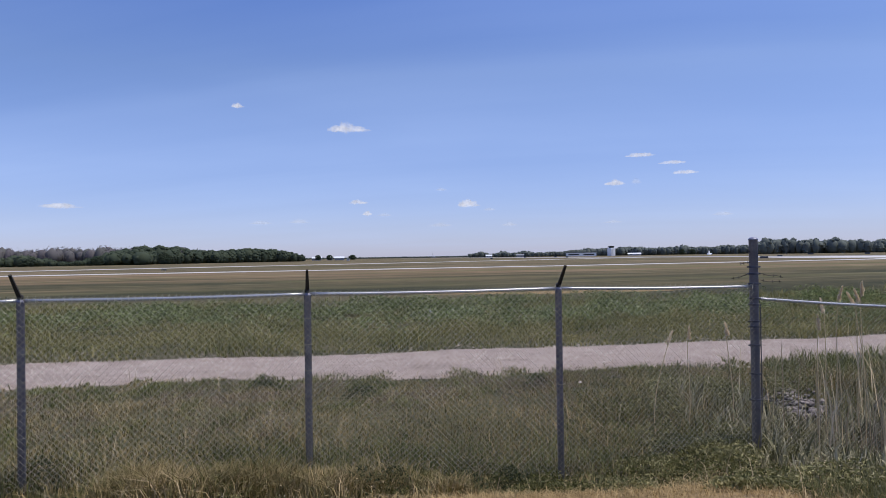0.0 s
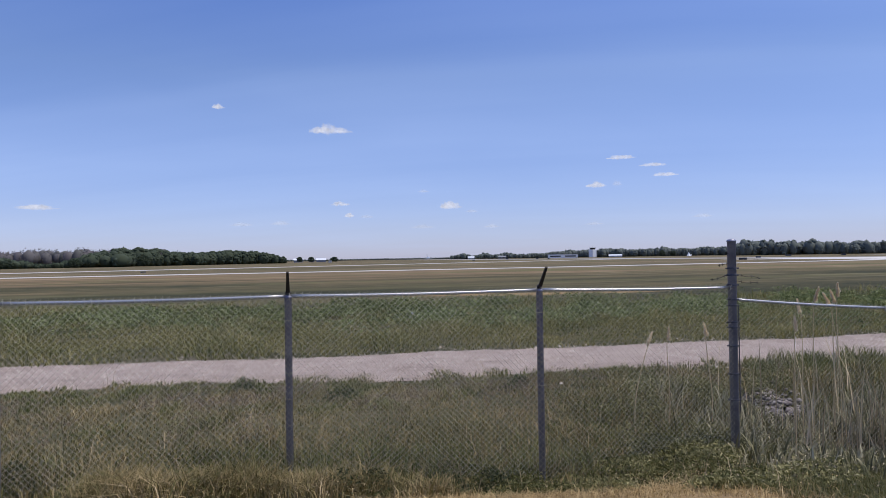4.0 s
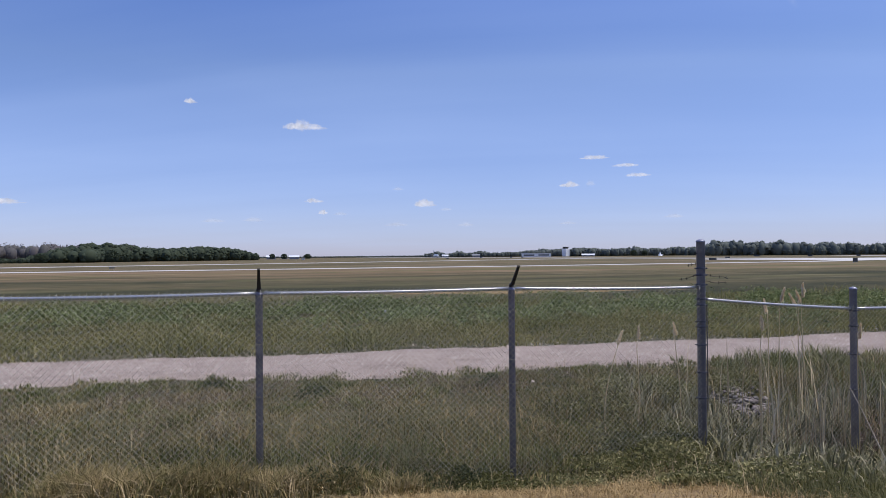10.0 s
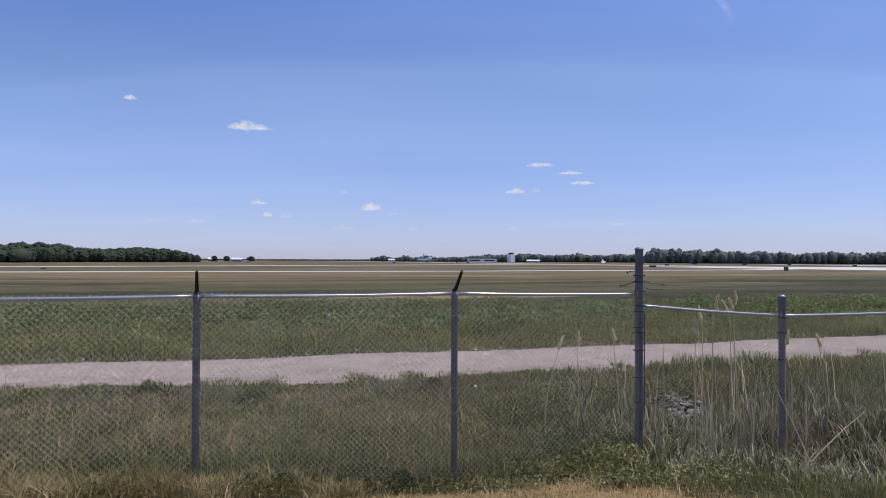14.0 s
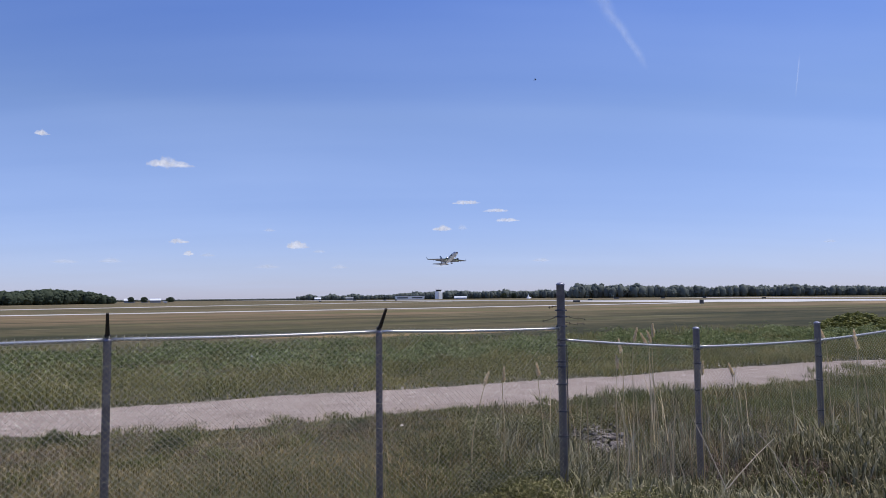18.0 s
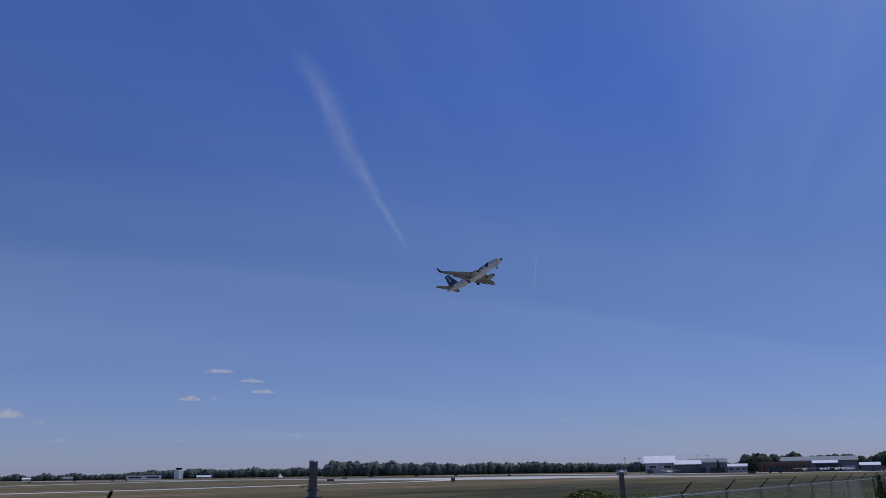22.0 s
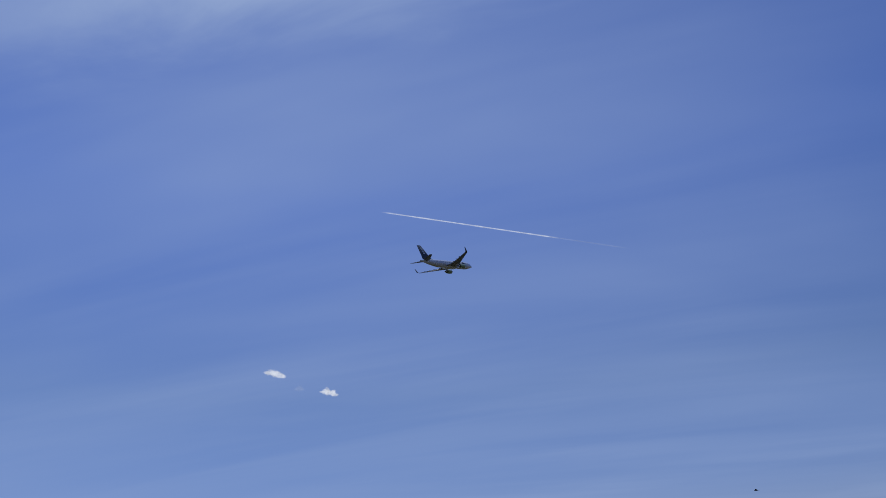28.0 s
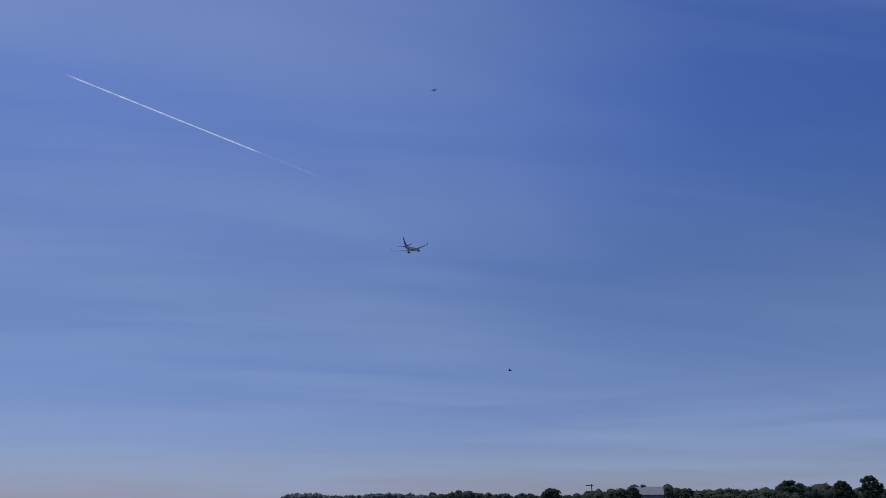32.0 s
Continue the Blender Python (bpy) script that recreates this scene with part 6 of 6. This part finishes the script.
def control_tower():
    p, rz = facing(13.35, 1380)
    ob = empty("control_tower", p, rz + 45, "pale control tower with a dark glazed cab", "tower")
    bm = bmesh.new()
    box(bm, (-5.5, -5, -0.3), (5.5, 5, 14.0), 0.2)
    shaft = part("shaft", bm, WHITE, ob, "pale ribbed concrete shaft")
    for k in range(4):
        part("rib", one_box((-5.2 + k * 3.2, -5.35, 0), (-4.4 + k * 3.2, -5.02, 13.6), 0.05), WALL_W, shaft)
    part("deck", one_box((-5.0, -4.6, 14.02), (5.0, 4.6, 14.7), 0.1), WHITE, ob)
    part("cab", loft(bmesh.new(), [[(x * k, y * k, z) for x, y in ((-3.4, -3.4), (3.4, -3.4), (3.4, 3.4), (-3.4, 3.4))] for k, z in ((0.9, 14.72), (1.15, 17.6))]), GLASSD, ob, "dark glazed cab")
    part("cab_roof", one_box((-4.5, -4.5, 17.62), (4.5, 4.5, 18.3), 0.15), WALL_D, ob)
    bm = bmesh.new()
    tube(bm, [(0, 0, 18.3), (0, 0, 20.6)], 0.12, 6)
    part("mast", bm, WALL_D, ob)


def pole(az, dist, tall, arm=0.0):
    p, rz = facing(az, dist)
    ob = empty("utility_pole", p, rz, "dark wooden utility pole", "pole")
    bm = bmesh.new()
    tube(bm, [(0, 0, -0.4), (0, 0, tall)], [0.18, 0.12], 8)
    part("mast", bm, WOODP, ob)
    if arm:
        part("crossarm", one_box((-arm if arm > 0 else arm * 1.0, -0.08, tall - 0.45), (0.5, 0.08, tall - 0.2), 0.02), WOODP, ob)
    else:
        part("crossarm", one_box((-1.1, -0.08, tall - 0.9), (1.1, 0.08, tall - 0.7), 0.02), WOODP, ob)


def field_sign(az, dist, w, h, seed):
    """A low guidance sign on two short legs, seen from its dark back."""
    p, rz = facing(az, dist)
    ob = empty("guidance_sign", p, rz + (seed % 3 - 1) * 8, "low dark guidance sign standing by the runway", "sign", "field signs")
    part("panel", one_box((-w / 2, -0.12, 0.25), (w / 2, 0.12, h), 0.03), WALL_D, ob)
    for s in (-1, 1):
        bm = bmesh.new()
        tube(bm, [(s * w * 0.35, 0, -0.2), (s * w * 0.35, 0, 0.25)], 0.05, 6)
        part("leg", bm, GALV, ob)


def parked_plane(az, dist, turn, label):
    """A small parked light aircraft."""
    p, rz = facing(az, dist)
    ob = empty("light_aircraft", p, turn, label, "airplane", "parked light aircraft")
    n = 12
    st = ((0, 0.25), (0.5, 0.5), (1.4, 0.62), (3.0, 0.62), (5.0, 0.36), (7.4, 0.12))
    part("fuselage", loft(bmesh.new(), [[(3.5 - x, r * math.cos(a), 1.25 + r * math.sin(a)) for a in [2 * math.pi * k / n for k in range(n)]] for x, r in st]), WHITE, ob, "", True)
    part("wing", loft(bmesh.new(), [[(1.7, y, 1.9), (1.3, y, 2.0), (0.2, y, 1.92), (0.9, y, 1.86)] for y in (-5.3, 5.3)]), WHITE, ob)
    part("fin", loft(bmesh.new(), [[(-2.9, -0.05, 1.3), (-3.9, 0, 1.3), (-2.9, 0.05, 1.3)], [(-3.6, -0.04, 2.6), (-4.1, 0, 2.6), (-3.6, 0.04, 2.6)]]), WHITE, ob)
    part("tailplane", loft(bmesh.new(), [[(-3.1, y, 1.3), (-3.5, y, 1.36), (-3.9, y, 1.3)] for y in (-1.6, 1.6)]), WHITE, ob)
    for x, y in ((2.6, 0), (0.7, 1.1), (0.7, -1.1)):
        bm = bmesh.new()
        tube(bm, [(x, y, 0.25), (x * 0.95, y * 0.5, 0.85)], 0.05, 6)
        leg = part("gear_leg", bm, GALV, ob)
        bm = bmesh.new()
        tube(bm, [(x, y - 0.08, 0.24), (x, y + 0.08, 0.24)], 0.24, 12)
        part("tyre", bm, RUBBER, leg)


def parked_truck(az, dist, label, body, turn=0.0):
    p, rz = facing(az, dist)
    ob = empty("truck", p, rz + turn, label, "truck", "parked vehicles")
    part("cab", loft(bmesh.new(), [[(-3.2, y, 0.6), (-3.2, y, 1.5), (-2.6, y, 2.4), (-1.2, y, 2.4), (-1.2, y, 0.6)] for y in (-1.1, 1.1)]), body, ob)
    part("load_bed", one_box((-1.1, -1.2, 0.7), (3.4, 1.2, 2.6), 0.06), body, ob)
    part("windscreen", one_box((-2.7, -1.12, 1.55), (-1.6, 1.12, 2.2), 0.03), GLASSD, ob)
    for x in (-2.3, 2.3):
        for y in (-1.0, 1.0):
            bm = bmesh.new()
            tube(bm, [(x, y - 0.15, 0.45), (x, y + 0.15, 0.45)], 0.45, 14)
            part("tyre", bm, RUBBER, ob)


def build_airport():
    control_tower()
    flat_block("terminal_building", 9.85, 12.2, 0.17, 1340, 25, WHITE, "long low pale terminal building", windows=2, band=ROOF_W)
    shed("small_house", 14.6, 15.6, 0.1, 1300, 10, WALL_W, ROOF_W, "small pale house beyond the runway", "house", 0.5, windows=2)
    shed("chapel", 20.45, 20.75, -0.02, 1150, 10, WALL_W, ROOF_W, "small white building with a steep roof", "building", 0.3)
    p, rz = facing(20.55, 1148)
    ob = empty("beacon_tent", p, rz, "white pointed marker beside a small building", "marker")
    part("cone", loft(bmesh.new(), [[(3.2 * k * math.cos(a), 3.2 * k * math.sin(a), z) for a in [2 * math.pi * i / 10 for i in range(10)]] for k, z in ((1, 0), (0.55, 2.5), (0.04, 6.5))]), WHITE, ob)
    # farm sheds on the far left
    shed("farm_shed", -10.45, -9.75, 0.16, 950, 14, WALL_G, ROOF_W, "long low farm shed with a white roof", pitch=0.2)
    shed("farm_shed", -9.3, -8.85, 0.15, 960, 14, WALL_G, ROOF_W, "long low farm shed with a white roof", pitch=0.2)
    shed("farm_shed", -8.7, -7.95, 0.15, 940, 14, WALL_G, ROOF_W, "long low farm shed with a white roof", pitch=0.2)
    flat_block("equipment_hut", -7.75, -7.5, -0.04, 720, 3, WALL_W, "small white equipment hut in the field", "hut")
    shed("farmhouse", 3.45, 3.95, 0.12, 1450, 8, WALL_W, ROOF_W, "distant white farmhouse among trees", "house", 0.5, windows=2)
    shed("farmhouse", 5.9, 6.5, 0.14, 1450, 8, WALL_G, WALL_G, "distant grey farmhouse among trees", "house", 0.5, windows=2)
    # hangars
    shed("two_storey_hall", 48.19, 50.28, 0.97, 470, 14, WALL_M, ROOF_W, "pale two-storey hall with a bright white roof", pitch=0.42, windows=2, doors=((0.05, 0.25, 2.6, WALL_D),), overhang=0.8)
    shed("side_hall", 50.3, 52.1, 0.62, 462, 10, WALL_D, ROOF_W, "dark low hall with a white roof", pitch=0.3)
    shed("grey_hangar", 51.25, 53.9, 0.72, 465, 20, WALL_G, WALL_G, "grey metal hangar with a low pitched roof", "hangar", 0.1, ((0.1, 0.45, 3.2, WALL_D), (0.55, 0.92, 3.2, WALL_D)))
    shed("white_roof_shed", 53.95, 55.2, 0.31, 470, 10, WALL_W, ROOF_W, "low shed with a white roof", pitch=0.15, windows=3)
    flat_block("brick_terminal", 55.9, 59.3, 0.38, 455, 16, BRICK, "low red-brown brick terminal with dark windows", windows=12, band=WALL_G)
    shed("large_hangar", 57.46, 62.2, 0.72, 490, 30, WALL_G, WALL_G, "large grey hangar behind the terminal", "hangar", 0.04, ((0.45, 0.78, 4.2, WALL_D), (0.82, 0.96, 3.0, WALL_W)))
    p, rz = facing(60.2, 478)
    aw = empty("hangar_awning", p, rz, "sloping white awning over the hangar mouth", "awning")
    part("sheet", loft(bmesh.new(), [[(x, 0, 4.6), (x, 6, 6.0), (x, 6, 6.15), (x, 0, 4.75)] for x in (-6.7, 6.7)]), ROOF_W, aw)
    for x in (-6.5, 0, 6.5):
        bm = bmesh.new()
        tube(bm, [(x, 0.2, -0.2), (x, 0.2, 4.62)], 0.12, 8)
        part("pillar", bm, GALV, aw)
    shed("white_roof_shed", 62.3, 63.45, 0.26, 470, 10, WALL_G, ROOF_W, "low shed with a white roof", pitch=0.15)
    flat_block("pale_hall", 64.36, 66.0, 0.34, 455, 16, WALL_W, "pale grey windowless hall", windows=0, band=WALL_W, doors=((0.7, 0.95, 3.0, WALL_G),))
    shed("wide_hangar", 66.5, 73.5, 0.93, 560, 40, WALL_G, WALL_G, "wide hangar with a grey metal roof", "hangar", 0.1, ((0.3, 0.7, 4.0, WALL_D),))
    flat_block("white_trailer", 66.9, 68.1, 0.02, 440, 4, WHITE, "long white trailer parked by the halls", "trailer", windows=4)
    for az, d, turn in ((49.9, 452, 20), (58.9, 446, 200), (60.1, 452, 170), (60.9, 450, 190), (61.5, 456, 160)):
        parked_plane(az, d, turn, "small white light aircraft parked before the hangars")
    parked_truck(63.3, 440, "dark tank truck parked beside the sheds", WALL_D)
    parked_truck(57.0, 400, "dark utility truck on the apron", WALL_D, 10)
    parked_truck(46.4, 440, "white van parked at the apron's end", WHITE)
    for az in (46.74, 47.77):
        pole(az, 480, 10.0)
    for az in (51.9, 52.6):
        pole(az, 520, 11.5)
    for i, (az, d, w, h) in enumerate([(24.35, 270, 2.6, 0.95), (25.4, 390, 2.4, 1.0), (33.7, 190, 1.0, 1.2), (30.9, 560, 3.0, 1.3), (33.9, 560, 2.4, 1.3), (27.4, 600, 4.0, 1.4), (9.0, 700, 2.2, 1.6), (6.6, 800, 2.6, 1.7), (9.9, 640, 1.6, 1.4), (3.9, 560, 2.0, 1.0), (55.5, 330, 3.0, 1.2), (-21.5, 170, 1.1, 0.5), (38.0, 420, 2.0, 1.0)]):
        field_sign(az, d, w, h, i)


build_airport()


def house_south():
    p, rz = facing(168.3, 260)
    ob = empty("grey_house", p, rz, "grey gabled house half hidden by trees", "house")
    part("walls", one_box((-4.2, 0, -0.3), (4.2, 8, 4.4), 0.05), WALL_M, ob)
    for s in (-1, 1):
        part("roof", loft(bmesh.new(), [[(x, 4 - s * 4.6, 4.1), (x, 4, 6.7), (x, 4, 6.95), (x, 4 - s * 4.6, 4.35)] for x in (-4.7, 4.7)]), WALL_G, ob)
    part("chimney", one_box((-2.6, 3.6, 5.6), (-2.0, 4.3, 7.6), 0.04), BRICK, ob)
    part("porch_roof", one_box((4.25, 1, 3.0), (8.5, 6, 3.3), 0.05), WALL_G, ob)


house_south()
pole(164.15, 210, 6.8, 1.6)
shrub((on_compass(173.5, 120).x, on_compass(173.5, 120).y, 0), 9, 4.5, LEAF, "broad mound of dark green scrub", 51, 700)
shrub((on_compass(177.0, 125).x, on_compass(177.0, 125).y, 0), 6, 4.3, LEAF, "broad mound of dark green scrub", 52, 500)


def tree(at, tall, wide, seed, label, conical=False):
    rng = np.random.default_rng(seed)
    ob = empty("tree", at, 0, label, "tree")
    bm = bmesh.new()
    tube(bm, [(0, 0, -0.3), (0.1, 0.05, tall * 0.3), (0.05, 0, tall * 0.85)], [tall * 0.022, tall * 0.017, 0.04], 8)
    for k in range(7):
        a, z = k * 2.4, tall * (0.3 + 0.08 * k)
        tube(bm, [(0.05, 0, z), (math.cos(a) * wide * 0.5, math.sin(a) * wide * 0.5, z + tall * 0.14)], [tall * 0.01, 0.03], 6)
    part("trunk", bm, BARK, ob)
    cs, rs = [], []
    for k in range(240):
        u = rng.uniform(0.0, 1.0)
        w = wide * ((1 - u) if conical else math.sqrt(max(0.05, 1 - (u * 2 - 0.9) ** 2 * 0.8)))
        a, q = rng.uniform(0, 6.28), w * math.sqrt(rng.uniform(0, 1))
        r = rng.uniform(0.06, 0.14) * wide + 0.12
        cs.append((math.cos(a) * q, math.sin(a) * q, tall * (0.14 + 0.8 * u)))
        rs.append((r, r, r * 0.75))
    part("crown", raw_mesh("crown", *foliage(cs, rs, rng), LEAF), None, ob)


for i, (az, d, t, w) in enumerate([(161.15, 240, 6.3, 3.6), (166.4, 235, 5.8, 3.0), (167.2, 250, 7.0, 2.2), (177.8, 230, 7.8, 4.2), (181.0, 240, 8.0, 2.6), (182.7, 235, 9.0, 3.0), (184.0, 240, 7.5, 2.6), (171.0, 260, 6.4, 3.0)]):
    p = on_compass(az, d)
    tree((p.x, p.y, 0), t, w, 60 + i, "dark leafy tree on the edge of the scrub")
for i, (az, d, t, w, con) in enumerate([(55.6, 452, 8.3, 2.8, False), (53.3, 455, 7.6, 1.5, True), (18.6, 1100, 10, 4.5, False), (19.4, 1100, 9, 4.5, False), (-10.0, 900, 7, 4, False), (-9.1, 900, 7, 4, False), (-7.3, 900, 6.5, 5, False), (-21.5, 470, 8, 4.5, False), (-26, 480, 6, 4, False), (-30.5, 475, 5, 4, False)]):
    p = on_compass(az, d)
    tree((p.x, p.y, 0), t, w, 80 + i, "dark conical evergreen by the hangars" if con else "single leafy tree on the airfield", con)


def bird(seed):
    ob = empty("bird", (0, 0, 60), 0, "small dark bird in flight", "bird", "birds")
    part("body", loft(bmesh.new(), [[(x, r * math.cos(a), r * math.sin(a)) for a in [2 * math.pi * k / 8 for k in range(8)]] for x, r in ((0.2, 0.01), (0.14, 0.04), (0.0, 0.065), (-0.12, 0.045), (-0.26, 0.015))]), RUBBER, ob, "", True)
    for s in (-1, 1):
        part("wing", loft(bmesh.new(), [[(0.09, s * 0.04, 0.02), (0.0, s * 0.04, 0.035), (-0.1, s * 0.04, 0.02)], [(0.07, s * 0.26, 0.12), (0.0, s * 0.26, 0.13), (-0.06, s * 0.26, 0.12)], [(-0.06, s * 0.5, 0.1), (-0.08, s * 0.5, 0.105), (-0.1, s * 0.5, 0.1)]]), RUBBER, ob)
    part("tail", one_box((-0.4, -0.05, -0.005), (-0.22, 0.05, 0.005), 0.002), RUBBER, ob)
    return ob


BIRDS = [bird(k) for k in range(2)]


# ---- what moves ----
def airborne(x, y, z, heading, climb, bank):
    return pose(x, y, z, bank, -climb, 90 - heading)


def flight(az, el, dist, heading, bank=0.0):
    p = on_compass(az, dist * math.cos(radians(el)), 2.32 + dist * math.sin(radians(el)))
    return pose(p.x, p.y, p.z, bank, 0, 90 - heading)


def motions():
    walk(AIRLINER, [
        (0.0, airborne(-22.7, 1700.2, 3.3, 171.3, 0.0, 0.0)),
        (2.0, airborne(-8.9, 1610.0, 3.3, 171.3, 0.0, 0.0)),
        (4.0, airborne(6.3, 1511.0, 3.3, 171.3, 0.0, 0.0)),
        (6.0, airborne(22.8, 1403.2, 3.3, 171.3, 0.0, 0.0)),
        (8.0, airborne(40.6, 1286.6, 3.3, 171.3, 0.0, 0.0)),
        (10.0, airborne(59.8, 1161.2, 3.3, 171.3, 0.0, 0.0)),
        (11.0, airborne(69.9, 1095.2, 3.3, 171.3, 0.0, 0.0)),
        (12.0, airborne(80.3, 1027.0, 3.3, 171.3, 0.0, 0.0)),
        (13.0, airborne(91.1, 956.6, 3.3, 171.3, 0.0, 0.0)),
        (13.6, airborne(97.7, 913.3, 3.3, 171.3, 3.0, 0.0)),
        (14.2, airborne(104.5, 869.2, 3.7, 171.3, 9.0, 0.0)),
        (14.8, airborne(111.3, 824.4, 5.2, 171.3, 14.0, 0.0)),
        (15.5, airborne(119.5, 771.0, 8.8, 171.2, 17.0, 1.0)),
        (16.0, airborne(124.6, 731.8, 12.0, 171.5, 16.5, 0.1)),
        (16.5, airborne(129.8, 692.7, 16.4, 171.7, 16.1, -0.6)),
        (17.0, airborne(134.9, 653.6, 21.7, 171.8, 15.7, -1.1)),
        (17.5, airborne(140.2, 614.5, 27.8, 172.0, 15.3, -1.6)),
        (18.0, airborne(145.5, 575.5, 34.5, 172.2, 15.0, -1.9)),
        (18.5, airborne(150.8, 536.5, 41.5, 172.3, 14.6, -2.1)),
        (19.0, airborne(156.2, 497.4, 48.8, 172.4, 14.3, -2.2)),
        (19.5, airborne(161.6, 458.4, 56.1, 172.6, 14.0, -2.2)),
        (20.0, airborne(167.1, 419.4, 63.4, 172.6, 13.8, -2.2)),
        (20.5, airborne(172.6, 380.4, 70.6, 172.7, 13.5, -2.1)),
        (21.0, airborne(178.2, 341.3, 77.7, 172.8, 13.3, -1.9)),
        (21.5, airborne(183.8, 302.3, 84.5, 172.8, 13.1, -1.7)),
        (22.0, airborne(189.4, 263.2, 91.0, 172.8, 13.0, -1.4)),
        (22.5, airborne(195.0, 224.0, 97.3, 172.9, 12.8, -1.1)),
        (23.0, airborne(200.7, 184.8, 103.3, 172.8, 12.7, -0.8)),
        (23.5, airborne(206.4, 145.6, 109.0, 172.8, 12.6, -0.5)),
        (24.0, airborne(212.2, 106.3, 114.5, 172.8, 12.5, -0.2)),
        (24.5, airborne(218.0, 66.9, 119.7, 172.7, 12.5, 0.1)),
        (25.0, airborne(223.8, 27.5, 124.9, 172.6, 12.4, 0.4)),
        (25.5, airborne(229.6, -12.0, 129.9, 172.6, 12.4, 0.6)),
        (26.0, airborne(235.4, -51.7, 134.8, 172.4, 12.5, 0.8)),
        (26.5, airborne(241.3, -91.4, 139.8, 172.3, 12.5, 0.9)),
        (27.0, airborne(247.1, -131.2, 145.0, 172.2, 12.6, 1.0)),
        (27.5, airborne(253.0, -171.1, 150.3, 172.0, 12.6, 0.9)),
        (28.0, airborne(258.9, -211.1, 155.9, 171.9, 12.8, 0.8)),
        (28.5, airborne(264.8, -251.3, 161.9, 171.7, 12.9, 0.6)),
        (29.0, airborne(270.7, -291.5, 168.4, 171.5, 13.0, 0.3)),
        (29.5, airborne(276.6, -332.0, 175.4, 171.2, 13.2, -0.1)),
        (30.0, airborne(282.5, -372.5, 183.2, 171.0, 13.4, -0.7)),
        (30.5, airborne(288.4, -413.2, 192.6, 170.7, 13.7, -1.4)),
        (31.0, airborne(294.3, -454.1, 203.6, 170.5, 13.9, -2.2)),
        (31.5, airborne(300.3, -495.1, 213.3, 170.2, 14.2, -3.3)),
        (32.0, airborne(306.2, -536.3, 222.6, 169.9, 14.5, -4.4)),
    ])
    for leg, x, y, z in GEAR:
        fold = (lambda a: pose(x, y, z, 0, a, 0)) if y == 0 else (lambda a: pose(x, y, z, -a if y > 0 else a, 0, 0))
        full = -88 if y == 0 else 85
        lift = 0.5 if y == 0 else 0.2
        walk(leg, [(0.0, fold(0)), (22.4, fold(0)), (23.2, fold(full * 0.3)), (24.2, fold(full * 0.9)), (24.5, pose(0, 0, lift) @ fold(full)), (32.0, pose(0, 0, lift) @ fold(full))])
    a, b = (on_compass(z, 4000 * math.cos(radians(e)), 4000 * math.sin(radians(e))) for z, e in ((124.6, 29.0), (121.2, 29.45)))
    walk(CONTRAIL, [(0.0, Matrix.Translation(a + (a - b) * 3.2)), (26.0, Matrix.Translation(a + (a - b) * 0.1)), (29.0, Matrix.Translation((a + b) / 2)), (32.0, Matrix.Translation(b))])
    walk(BIRDS[0], [(0.0, flight(120, 4.0, 95, 60)), (26.0, flight(146, 4.6, 90, 60)), (28.5, flight(151.3, 5.8, 85, 65)), (29.6, flight(152.8, 6.9, 85, 70, 10)), (30.4, flight(154.4, 8.1, 84, 80)), (31.0, flight(155.55, 9.2, 84, 80, -8)), (32.0, flight(158.3, 9.85, 84, 85))])
    walk(BIRDS[1], [(0.0, flight(-50, 30, 120, 120)), (15.0, flight(10, 22, 120, 120)), (19.0, flight(22.84, 16.76, 120, 120)), (20.5, flight(20, 30, 120, 120)), (22.0, flight(20, 50, 120, 130)), (25.0, flight(30, 68, 110, 150)), (28.0, flight(120, 70, 110, 150)), (30.0, flight(150, 52, 100, 170)), (32.0, flight(152.15, 32.2, 100, 170))])


motions()
